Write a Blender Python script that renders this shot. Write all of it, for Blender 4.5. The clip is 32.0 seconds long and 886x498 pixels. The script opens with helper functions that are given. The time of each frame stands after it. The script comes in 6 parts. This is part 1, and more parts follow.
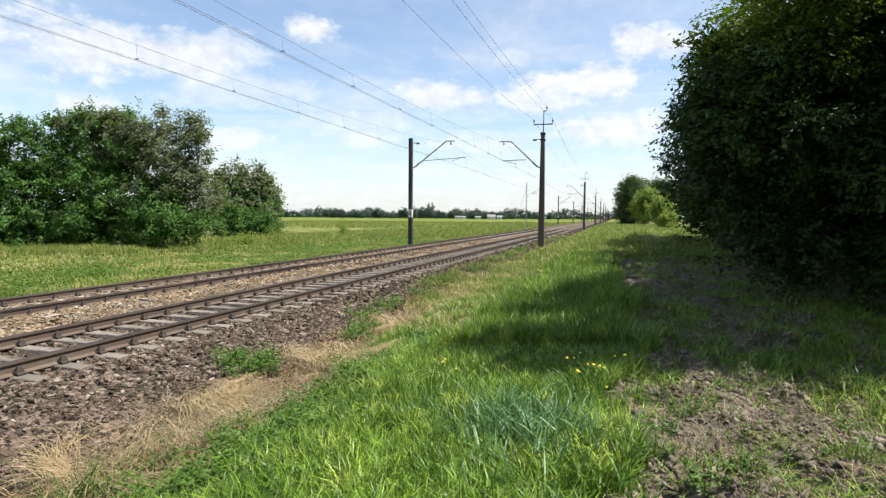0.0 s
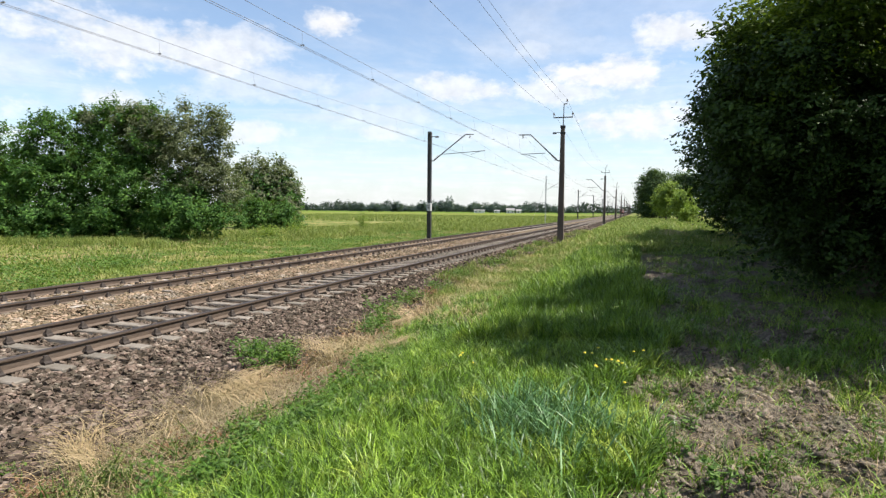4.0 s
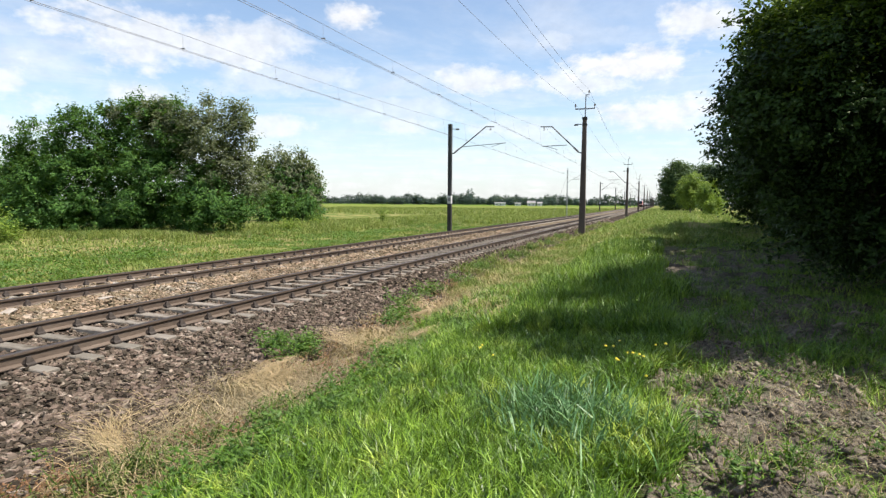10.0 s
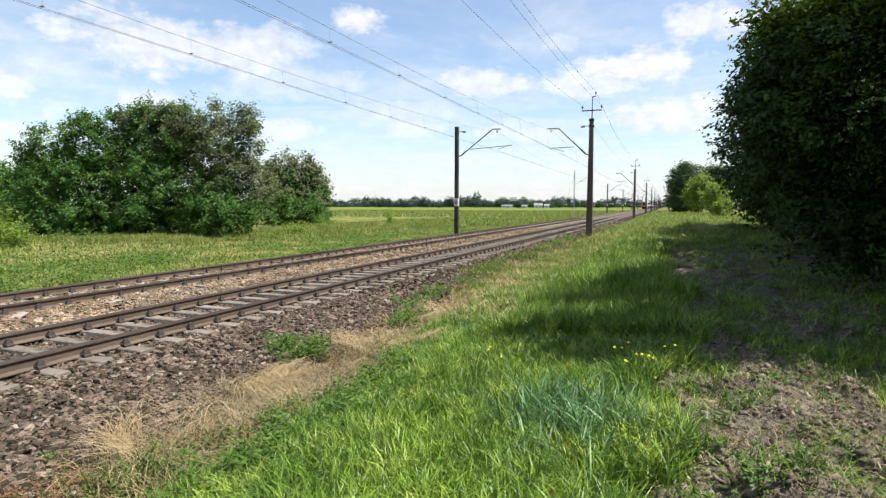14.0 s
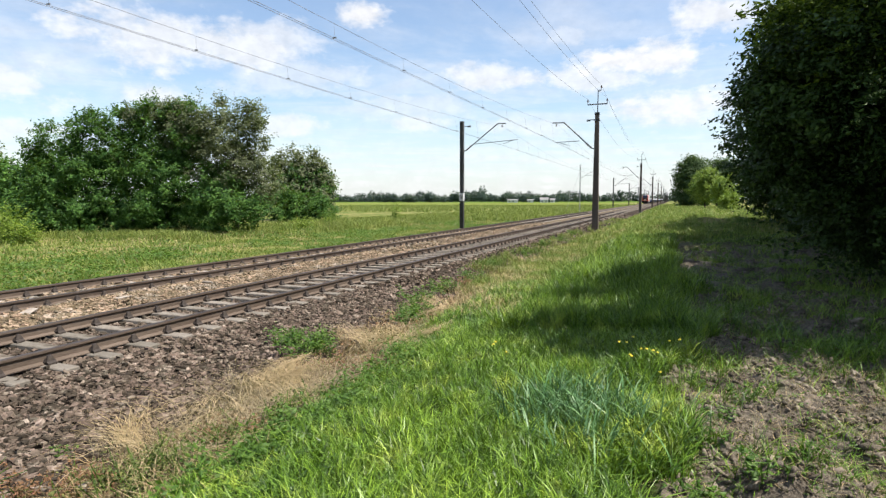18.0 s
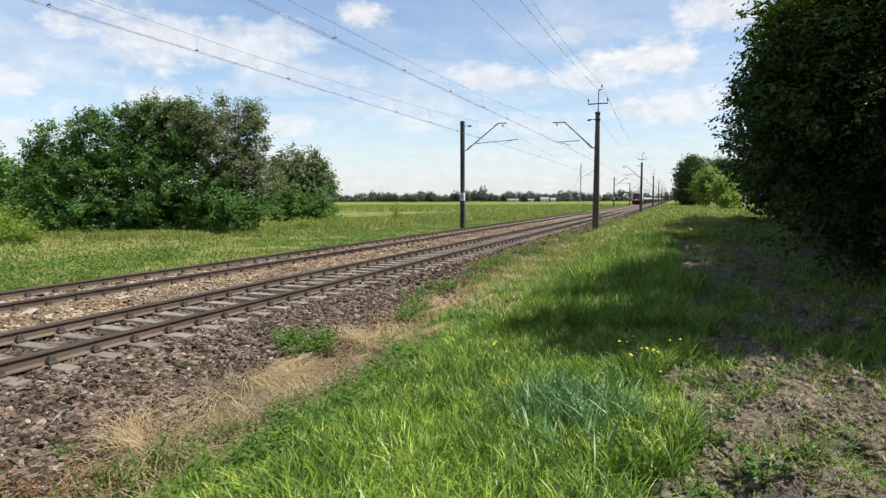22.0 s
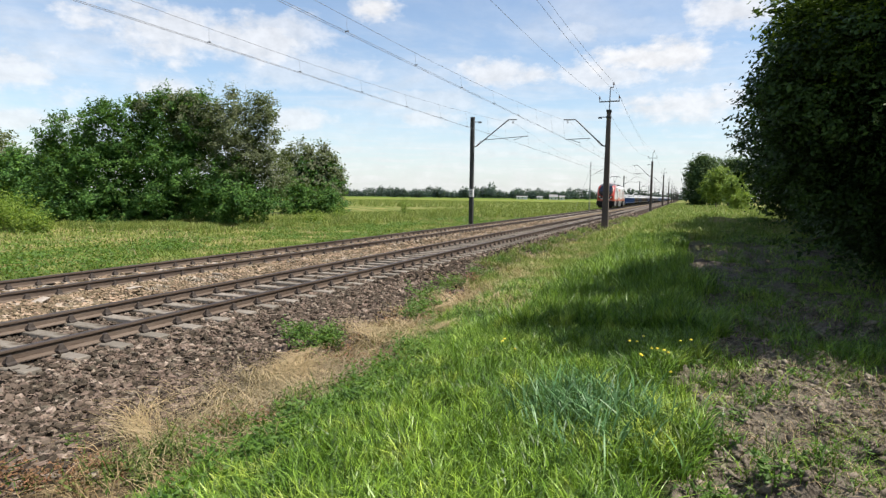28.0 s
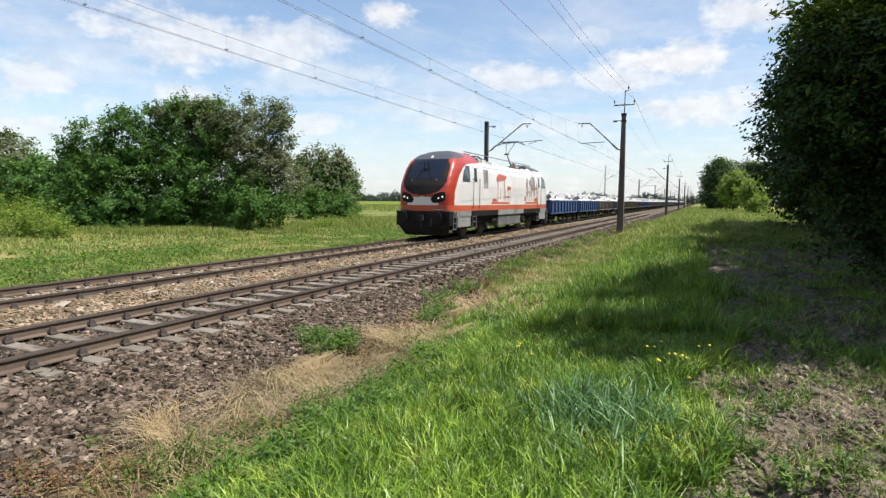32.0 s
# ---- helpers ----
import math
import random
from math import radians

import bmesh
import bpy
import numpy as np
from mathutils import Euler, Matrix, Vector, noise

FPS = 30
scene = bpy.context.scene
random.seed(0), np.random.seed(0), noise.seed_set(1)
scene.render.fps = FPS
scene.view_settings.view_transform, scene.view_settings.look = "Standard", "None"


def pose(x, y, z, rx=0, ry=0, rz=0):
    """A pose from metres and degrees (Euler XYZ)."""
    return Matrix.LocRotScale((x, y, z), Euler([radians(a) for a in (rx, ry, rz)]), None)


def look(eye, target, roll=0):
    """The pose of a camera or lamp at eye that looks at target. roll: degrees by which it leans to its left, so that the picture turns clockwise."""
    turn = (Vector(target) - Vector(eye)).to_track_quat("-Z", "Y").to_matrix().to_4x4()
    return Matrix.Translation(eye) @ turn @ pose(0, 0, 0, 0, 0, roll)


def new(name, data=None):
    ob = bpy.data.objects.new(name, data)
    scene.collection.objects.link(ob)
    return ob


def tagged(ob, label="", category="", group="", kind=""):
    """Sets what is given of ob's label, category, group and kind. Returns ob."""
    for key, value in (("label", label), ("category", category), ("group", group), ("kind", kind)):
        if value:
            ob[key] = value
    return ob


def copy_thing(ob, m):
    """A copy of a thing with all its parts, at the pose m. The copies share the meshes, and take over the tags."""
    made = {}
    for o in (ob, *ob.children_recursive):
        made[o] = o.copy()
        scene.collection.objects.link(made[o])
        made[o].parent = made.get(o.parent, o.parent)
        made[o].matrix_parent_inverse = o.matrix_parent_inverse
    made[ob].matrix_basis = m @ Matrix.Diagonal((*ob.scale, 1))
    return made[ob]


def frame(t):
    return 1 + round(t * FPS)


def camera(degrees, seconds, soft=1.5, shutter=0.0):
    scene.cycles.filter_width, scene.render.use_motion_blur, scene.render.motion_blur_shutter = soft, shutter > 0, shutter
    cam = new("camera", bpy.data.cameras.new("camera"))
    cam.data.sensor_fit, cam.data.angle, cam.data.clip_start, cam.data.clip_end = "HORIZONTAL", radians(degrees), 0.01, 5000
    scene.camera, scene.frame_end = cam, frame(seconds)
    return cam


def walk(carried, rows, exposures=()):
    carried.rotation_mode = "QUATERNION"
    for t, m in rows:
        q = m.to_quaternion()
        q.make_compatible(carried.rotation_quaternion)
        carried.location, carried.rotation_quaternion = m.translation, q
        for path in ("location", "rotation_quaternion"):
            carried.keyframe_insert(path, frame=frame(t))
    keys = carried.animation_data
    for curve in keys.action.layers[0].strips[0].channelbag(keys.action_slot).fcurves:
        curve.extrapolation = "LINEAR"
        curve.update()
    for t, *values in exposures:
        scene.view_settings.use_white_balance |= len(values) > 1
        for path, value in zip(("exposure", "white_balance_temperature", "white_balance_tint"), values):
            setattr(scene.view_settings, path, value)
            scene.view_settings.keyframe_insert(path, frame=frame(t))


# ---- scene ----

# ---- camera: a hand-held phone beside the line, turning slowly to follow the train ----
cam = camera(74.2, 32.0, soft=1.35)
EYE = [
    (0.0, -0.014, -0.003, 1.822, 16.287, -3.166, 0.442),
    (0.5, -0.012, -0.006, 1.822, 16.549, -3.218, 0.509),
    (1.0, -0.002, -0.017, 1.827, 16.650, -3.297, 0.676),
    (1.5, -0.007, -0.007, 1.830, 16.857, -3.352, 0.634),
    (2.0, -0.004, -0.002, 1.830, 17.130, -3.421, 0.595),
    (2.5, -0.001, -0.004, 1.828, 17.361, -3.423, 0.601),
    (3.0, -0.003, 0.002, 1.828, 17.648, -3.516, 0.576),
    (3.5, -0.007, 0.005, 1.824, 17.850, -3.671, 0.613),
    (5.5, 0.004, 0.009, 1.821, 19.068, -3.995, 0.370),
    (6.0, -0.006, 0.010, 1.821, 19.257, -3.998, 0.431),
    (6.5, -0.007, 0.005, 1.826, 19.359, -4.107, 0.436),
    (7.0, -0.005, 0.003, 1.824, 19.465, -4.173, 0.454),
    (7.5, -0.013, 0.004, 1.822, 19.516, -4.237, 0.499),
    (8.0, -0.013, 0.005, 1.819, 19.654, -4.246, 0.540),
    (8.5, -0.015, 0.014, 1.814, 19.698, -4.339, 0.610),
    (9.0, -0.012, 0.016, 1.816, 19.838, -4.423, 0.584),
    (9.5, -0.004, 0.015, 1.813, 19.954, -4.573, 0.559),
    (10.0, 0.001, 0.009, 1.815, 20.120, -4.521, 0.457),
    (10.5, 0.003, -0.002, 1.819, 20.172, -4.403, 0.440),
    (11.0, 0.005, -0.004, 1.820, 20.278, -4.347, 0.411),
    (11.5, 0.006, -0.014, 1.822, 20.270, -4.226, 0.347),
    (12.0, 0.003, -0.012, 1.822, 20.398, -4.223, 0.277),
    (12.5, 0.002, -0.011, 1.818, 20.456, -4.139, 0.206),
    (13.0, 0.000, -0.006, 1.811, 20.510, -4.166, 0.203),
    (13.5, -0.003, 0.005, 1.814, 20.627, -4.150, 0.183),
    (14.0, -0.003, 0.005, 1.808, 20.813, -4.259, 0.141),
    (14.5, -0.008, 0.011, 1.810, 20.896, -4.325, 0.141),
    (16.5, 0.004, 0.007, 1.811, 21.264, -4.658, 0.108),
    (17.0, 0.004, 0.002, 1.813, 21.370, -4.695, -0.016),
    (17.5, 0.015, -0.004, 1.816, 21.367, -4.690, -0.070),
    (18.0, 0.013, -0.010, 1.816, 21.368, -4.768, -0.111),
    (18.5, 0.013, -0.009, 1.817, 21.395, -4.753, -0.130),
    (19.0, 0.015, -0.005, 1.819, 21.436, -4.877, -0.179),
    (19.5, 0.017, -0.007, 1.819, 21.467, -4.890, -0.157),
    (20.0, 0.020, -0.009, 1.820, 21.407, -4.891, -0.211),
    (20.5, 0.027, -0.022, 1.824, 21.289, -4.855, -0.205),
    (21.0, 0.024, -0.016, 1.821, 21.309, -4.821, -0.208),
    (21.5, 0.023, -0.016, 1.820, 21.408, -4.814, -0.225),
    (22.0, 0.018, -0.015, 1.818, 21.434, -4.795, -0.186),
    (22.5, 0.013, -0.011, 1.814, 21.429, -4.802, -0.097),
    (23.0, 0.011, -0.004, 1.814, 21.504, -4.899, 0.048),
    (23.5, 0.012, -0.005, 1.814, 21.539, -4.982, 0.090),
    (24.0, 0.016, -0.008, 1.812, 21.590, -5.061, 0.179),
    (24.5, 0.003, -0.002, 1.815, 21.583, -5.139, 0.269),
    (25.0, -0.003, -0.000, 1.815, 21.630, -5.234, 0.350),
    (25.5, 0.002, 0.001, 1.814, 21.665, -5.327, 0.397),
    (27.5, -0.010, -0.002, 1.814, 22.126, -5.242, 0.663),
    (28.0, -0.018, 0.005, 1.812, 22.180, -5.197, 0.720),
    (28.5, -0.021, 0.009, 1.811, 22.264, -5.158, 0.698),
    (29.0, -0.020, 0.009, 1.811, 22.333, -5.098, 0.691),
    (29.5, -0.019, 0.005, 1.814, 22.446, -5.059, 0.690),
    (30.0, -0.017, 0.000, 1.814, 22.650, -5.022, 0.657),
    (30.5, -0.019, 0.003, 1.817, 22.896, -4.979, 0.577),
    (31.0, -0.023, -0.006, 1.820, 23.079, -4.899, 0.545),
    (31.5, -0.025, -0.009, 1.818, 23.292, -4.803, 0.521),
    (32.0, -0.031, -0.012, 1.816, 23.556, -4.782, 0.530),
]


def eye_pose(x, y, z, yaw, pitch, roll):
    return pose(x, y, z) @ pose(0, 0, 0, 0, 0, yaw) @ pose(0, 0, 0, 90 + pitch) @ pose(0, 0, 0, 0, 0, roll)


# a passing cloud dims the land a little in the last third
DIM = [(0.0, 0.87), (12.0, 0.87), (19.5, 0.83), (21.0, 0.75), (22.0, 0.69), (25.0, 0.61), (28.0, 0.72), (32.0, 0.745)]
walk(cam, [(r[0], eye_pose(*r[1:])) for r in EYE], DIM)

# ---- sky and sun ----
SUN_EL, SUN_AZ = radians(61), radians(85)      # azimuth from +Y towards +X

world = bpy.data.worlds.new("sky")
scene.world = world
world.use_nodes = True


class Nodes:
    """A small builder of node trees."""

    def __init__(self, tree):
        self.tree = tree
        tree.nodes.clear()

    def put(self, value, socket):
        if hasattr(value, "is_output"):
            self.tree.links.new(value, socket)
        elif value is not None:
            if socket.type == "RGBA" and len(value) == 3:
                value = (*value, 1.0)
            socket.default_value = value

    def node(self, kind, inputs=None, **attrs):
        n = self.tree.nodes.new(kind)
        for k, v in attrs.items():
            setattr(n, k, v)
        for k, v in (inputs or {}).items():
            self.put(v, n.inputs[k])
        return n

    def math(self, op, a, b=None, c=None, clamp=False):
        n = self.node("ShaderNodeMath", operation=op, use_clamp=clamp)
        for i, v in enumerate((a, b, c)):
            if v is not None:
                self.put(v, n.inputs[i])
        return n.outputs[0]

    def ramp(self, x, lo, hi, a=0.0, b=1.0):
        n = self.node("ShaderNodeMapRange", {0: x, 1: lo, 2: hi, 3: a, 4: b}, interpolation_type="SMOOTHSTEP")
        return n.outputs[0]

    def mix(self, fac, a, b, blend="MIX"):
        n = self.node("ShaderNodeMix", data_type="RGBA", blend_type=blend)
        self.put(fac, n.inputs[0])
        self.put(a, n.inputs[6])
        self.put(b, n.inputs[7])
        return n.outputs[2]

    def noise(self, vec, scale, detail=4.0, rough=0.55, distort=0.0):
        n = self.node("ShaderNodeTexNoise", {"Scale": scale, "Detail": detail, "Roughness": rough, "Distortion": distort})
        if vec is not None:
            self.put(vec, n.inputs["Vector"])
        return n.outputs[0]

    def scaled(self, vec, sx, sy, sz):
        n = self.node("ShaderNodeVectorMath", {0: vec, 1: (sx, sy, sz)}, operation="MULTIPLY")
        return n.outputs[0]


# clouds seen over the field: azimuth, elevation, half width, half height (degrees), density
CLOUDS = [
    (-28.6, 17.0, 2.6, 1.35, 1.0), (-44.5, 13.6, 12.0, 2.8, 0.85), (-37.0, 14.6, 5.5, 1.7, 0.7), (-35, 11.4, 10.5, 2.0, 0.55),
    (-25.0, 9.2, 9.0, 2.0, 0.55), (-2.8, 12.4, 6.0, 1.9, 1.0), (-6.0, 11.0, 6.0, 1.3, 0.8), (2.5, 15.6, 4.2, 1.9, 0.9),
    (-58.0, 9.0, 6.0, 2.0, 0.8), (-47.5, 9.0, 3.2, 1.0, 0.8), (-10.0, 15.0, 2.6, 1.2, 0.55), (-4.7, 15.5, 2.2, 0.9, 0.35),
    (-17.0, 11.2, 6.0, 1.4, 0.85), (0.5, 8.2, 6.0, 1.8, 0.9), (-35.5, 6.8, 3.4, 1.3, 0.75), (-24.0, 7.4, 4.5, 1.1, 0.7),
    (-13.0, 7.0, 6.0, 1.2, 0.6), (-59.0, 5.5, 4.0, 1.0, 0.7), (-62.0, 14.5, 3.5, 1.2, 0.5),
]


def make_sky():
    k = Nodes(world.node_tree)
    sky = k.node("ShaderNodeTexSky", sky_type="NISHITA", sun_disc=False, sun_elevation=SUN_EL, sun_rotation=SUN_AZ,
                 air_density=1.1, dust_density=0.5, ozone_density=2.2)
    way = k.node("ShaderNodeTexCoord").outputs["Generated"]
    xyz = k.node("ShaderNodeSeparateXYZ", {0: way}).outputs
    az = k.math("MULTIPLY", k.math("ARCTAN2", xyz[0], xyz[1]), 57.2958)
    el = k.math("MULTIPLY", k.math("ARCSINE", xyz[2]), 57.2958)
    wob = k.math("SUBTRACT", k.noise(k.scaled(way, 1, 1, 2.2), 11.0, 6.0, 0.62), 0.5)
    wob2 = k.math("SUBTRACT", k.noise(k.scaled(way, 1, 1, 1.5), 38.0, 5.0, 0.6), 0.5)
    total = None
    for a, e, w, h, density in CLOUDS:
        da = k.math("DIVIDE", k.math("SUBTRACT", az, a), w)
        de = k.math("DIVIDE", k.math("SUBTRACT", el, e), h)
        far = k.math("SQRT", k.math("ADD", k.math("MULTIPLY", da, da), k.math("MULTIPLY", de, de)))
        inside = k.math("SUBTRACT", k.math("ADD", k.math("MULTIPLY_ADD", wob, 2.6, 1.0), k.math("MULTIPLY", wob2, 0.9)), far)
        mask = k.math("MULTIPLY", k.ramp(inside, -0.25, 0.75), density)
        total = mask if total is None else k.math("MAXIMUM", total, mask)
    # thin high veil and the pale haze low over the land
    lift = k.math("MAXIMUM", xyz[2], 0.04)
    flat = k.node("ShaderNodeCombineXYZ", {0: k.math("DIVIDE", xyz[0], lift), 1: k.math("DIVIDE", xyz[1], lift), 2: 0.0}).outputs[0]
    veil = k.ramp(k.noise(flat, 0.55, 7.0, 0.6, 0.4), 0.38, 0.76, 0.06, 0.66)
    low = k.math("MULTIPLY", k.ramp(k.noise(k.scaled(way, 5, 5, 34), 2.2, 6.0, 0.6), 0.42, 0.66), k.ramp(el, 10.0, 3.0, 0.0, 0.55))
    total = k.math("MAXIMUM", total, k.math("MAXIMUM", veil, low))
    haze = k.ramp(el, 9.0, 0.0, 0.0, 0.52)
    blue = k.mix(1.0, sky.outputs[0], (1.05, 1.05, 1.06), "MULTIPLY")
    base = k.mix(haze, blue, (CLOUD * 0.74, CLOUD * 0.85, CLOUD * 1.0))
    shade = k.ramp(wob2, -0.3, 0.3, CLOUD * 0.88, CLOUD * 1.12)
    white = k.node("ShaderNodeCombineColor", {0: shade, 1: shade, 2: k.math("MULTIPLY", shade, 1.02)}).outputs[0]
    out = k.mix(k.math("MULTIPLY", total, 0.92), base, white)
    bg = k.node("ShaderNodeBackground", {"Color": out, "Strength": SKY})
    k.node("ShaderNodeOutputWorld", {0: bg.outputs[0]})


SKY, CLOUD = 0.096, 5.9
make_sky()
sun = new("sun", bpy.data.lights.new("sun", "SUN"))
sun.data.energy, sun.data.angle, sun.data.color = 5.0, radians(0.55), (1.0, 0.94, 0.86)
SUN_WAY = Vector((math.sin(SUN_AZ) * math.cos(SUN_EL), math.cos(SUN_AZ) * math.cos(SUN_EL), math.sin(SUN_EL)))
sun.matrix_basis = look(SUN_WAY * 100, (0, 0, 0))

# ---- materials ----
def shader(name, colors, scale=3.0, rough=0.8, metal=0.0, bump=0.0, bump_scale=40.0, fine=30.0, island=0.0, rand=0.0, translucent=0.0,
           stretch=(1, 1, 1), spec=0.4, stain=None, stain_scale=0.8, coat=0.0):
    """A procedural surface: two or three colours by coarse and fine noise, per-piece variation, relief and wear."""
    m = bpy.data.materials.new(name)
    m.use_nodes = True
    k = Nodes(m.node_tree)
    where = k.scaled(k.node("ShaderNodeTexCoord").outputs["Object"], *stretch)
    coarse, grain = k.noise(where, scale, 5.0), k.noise(where, fine, 4.0, 0.6)
    tone = k.math("ADD", k.math("MULTIPLY", coarse, 0.62), k.math("MULTIPLY", grain, 0.38))
    geo = k.node("ShaderNodeNewGeometry")
    color = k.mix(k.ramp(tone, 0.32, 0.68), colors[0], colors[1])
    if len(colors) > 2:
        color = k.mix(k.ramp(k.noise(where, scale * 2.7, 3.0), 0.52, 0.7), color, colors[2])
    if stain:
        color = k.mix(k.ramp(k.noise(where, stain_scale, 6.0, 0.65), 0.48, 0.7), color, stain)
    for amount, source in ((island, geo.outputs["Random Per Island"]), (rand, k.node("ShaderNodeObjectInfo").outputs["Random"])):
        if amount:
            v = k.math("MULTIPLY_ADD", source, 2 * amount, 1 - amount)
            h = k.math("MULTIPLY_ADD", source, -0.03 * min(1, 2 * amount), 0.5 + 0.015 * min(1, 2 * amount))
            color = k.node("ShaderNodeHueSaturation", {"Hue": h, "Value": v, "Color": color}).outputs[0]
    r = k.math("MULTIPLY_ADD", grain, 0.25, rough - 0.125, clamp=True)
    b = k.node("ShaderNodeBsdfPrincipled", {"Base Color": color, "Roughness": r, "Metallic": metal, "Specular IOR Level": spec, "Coat Weight": coat})
    if bump:
        relief = k.node("ShaderNodeBump", {"Strength": bump, "Distance": 0.02, "Height": k.noise(where, bump_scale, 5.0, 0.65)})
        k.put(relief.outputs[0], b.inputs["Normal"])
    surface = b.outputs[0]
    if translucent:
        t = k.node("ShaderNodeBsdfTranslucent", {"Color": k.mix(0.45, color, (0.20, 0.31, 0.015), "MIX")})
        surface = k.node("ShaderNodeMixShader", {0: translucent, 1: b.outputs[0], 2: t.outputs[0]}).outputs[0]
    k.node("ShaderNodeOutputMaterial", {0: surface})
    return m


def ground_shader():
    """Verge grass, bare soil beside the trees, mown verge beyond the line, ripening crop in the field."""
    m = bpy.data.materials.new("ground")
    m.use_nodes = True
    k = Nodes(m.node_tree)
    p = k.node("ShaderNodeTexCoord").outputs["Object"]
    xyz = k.node("ShaderNodeSeparateXYZ", {0: p}).outputs
    n1, n2, n3 = k.noise(p, 0.35, 6.0, 0.6), k.noise(p, 2.5, 6.0, 0.65), k.noise(p, 22.0, 5.0, 0.65)
    mixed = k.math("ADD", k.math("MULTIPLY", n2, 0.5), k.math("MULTIPLY", n3, 0.5))
    green = k.mix(k.ramp(mixed, 0.35, 0.65), (0.038, 0.068, 0.011), (0.105, 0.152, 0.026))
    straw = k.mix(n3, (0.173, 0.164, 0.055), (0.283, 0.246, 0.101))
    verge = k.mix(k.ramp(k.math("ADD", n1, k.math("MULTIPLY", n2, 0.5)), 0.66, 0.86), green, straw)
    # shade between the tall grass blades, painted as dark ground colour
    gap_shade = k.math("MULTIPLY", k.ramp(xyz[0], -3.4, -2.9), k.ramp(xyz[1], 34.0, 20.0))
    verge = k.mix(gap_shade, verge, k.mix(k.ramp(mixed, 0.35, 0.65), (0.014, 0.022, 0.006), (0.052, 0.070, 0.018)))
    soil = k.mix(k.ramp(mixed, 0.36, 0.66), (0.040, 0.033, 0.025), (0.215, 0.182, 0.142))
    soil = k.mix(k.ramp(n2, 0.53, 0.68, 0.0, 0.6), soil, (0.034, 0.057, 0.015))
    # soil strip under the trees
    x_soil = k.math("ADD", xyz[0], k.math("MULTIPLY_ADD", n2, 1.3, -0.65))
    soil_mask = k.math("MULTIPLY", k.ramp(x_soil, -0.1, 0.15), k.ramp(k.math("ADD", xyz[1], k.math("MULTIPLY", n1, 20.0)), 40.0, 28.0))
    color = k.mix(soil_mask, verge, soil)
    # dry litter between the ballast and the green verge
    x_dry = k.math("ADD", xyz[0], k.math("MULTIPLY_ADD", n2, 0.9, -0.45))
    dry = k.mix(k.ramp(mixed, 0.36, 0.66), (0.060, 0.042, 0.024), (0.19, 0.145, 0.085))
    dry_mask = k.math("MULTIPLY", k.ramp(x_dry, -3.25, -3.6), k.math("MULTIPLY", k.ramp(xyz[0], -6.0, -5.6), k.ramp(xyz[1], 24.0, 9.0)))
    color = k.mix(dry_mask, color, dry)
    # tall crop in the field
    rows = k.noise(k.scaled(p, 0.012, 0.05, 1), 1.0, 5.0, 0.6)
    crop = k.mix(k.ramp(rows, 0.4, 0.62), (0.118, 0.148, 0.026), (0.163, 0.182, 0.046))
    crop = k.mix(k.ramp(n1, 0.5, 0.75, 0.0, 0.4), crop, (0.068, 0.114, 0.015))
    edge = k.math("MULTIPLY_ADD", xyz[0], 0.12, xyz[1])
    crop_mask = k.math("MULTIPLY", k.ramp(k.math("MULTIPLY_ADD", n1, 18.0, edge), 255.0, 285.0), k.ramp(xyz[0], -24.0, -30.0))
    color = k.mix(crop_mask, color, crop)
    far = k.ramp(xyz[1], 420.0, 700.0)
    color = k.mix(k.math("MULTIPLY", far, k.ramp(xyz[0], -10, -14)), color, (0.091, 0.144, 0.023))
    bump = k.node("ShaderNodeBump", {"Strength": 0.9, "Distance": 0.05, "Height": k.math("ADD", n3, n2)})
    b = k.node("ShaderNodeBsdfPrincipled", {"Base Color": color, "Roughness": 0.95, "Specular IOR Level": 0.05, "Normal": bump.outputs[0]})
    k.node("ShaderNodeOutputMaterial", {0: b.outputs[0]})
    return m


def glass_shader(name, tint, rough=0.06):
    m = bpy.data.materials.new(name)
    m.use_nodes = True
    k = Nodes(m.node_tree)
    b = k.node("ShaderNodeBsdfPrincipled", {"Base Color": tint, "Roughness": rough, "Specular IOR Level": 0.4, "Coat Weight": 0.15, "Coat Roughness": 0.03})
    k.node("ShaderNodeOutputMaterial", {0: b.outputs[0]})
    return m


def glow_shader(name, color, strength):
    m = bpy.data.materials.new(name)
    m.use_nodes = True
    k = Nodes(m.node_tree)
    e = k.node("ShaderNodeEmission", {"Color": color, "Strength": strength})
    k.node("ShaderNodeOutputMaterial", {0: e.outputs[0]})
    return m


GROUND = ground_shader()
BALLAST_DARK = shader("ballast_dark", [(0.024, 0.018, 0.013), (0.058, 0.045, 0.034)], 1.2, 0.95, bump=1.0, bump_scale=26, fine=26, stain=(0.038, 0.026, 0.017), spec=0.04)
BALLAST_TAN = shader("ballast_tan", [(0.085, 0.064, 0.042), (0.175, 0.138, 0.092)], 1.2, 0.92, bump=1.0, bump_scale=24, fine=24, stain=(0.084, 0.057, 0.030), spec=0.04)
STONE_DARK = shader("stone_dark", [(0.053, 0.040, 0.030), (0.132, 0.102, 0.077), (0.211, 0.176, 0.136)], 3.0, 0.92, bump=0.2, bump_scale=60, fine=40, island=0.72, spec=0.12)
STONE_TAN = shader("stone_tan", [(0.119, 0.086, 0.055), (0.290, 0.222, 0.145), (0.273, 0.233, 0.180)], 0.9, 0.92, bump=0.2, bump_scale=60, fine=40, island=0.5, spec=0.15)
CLOD = shader("clod", [(0.080, 0.066, 0.050), (0.262, 0.222, 0.172)], 2.0, 0.95, bump=0.8, bump_scale=50, fine=45, island=0.35, spec=0.08)
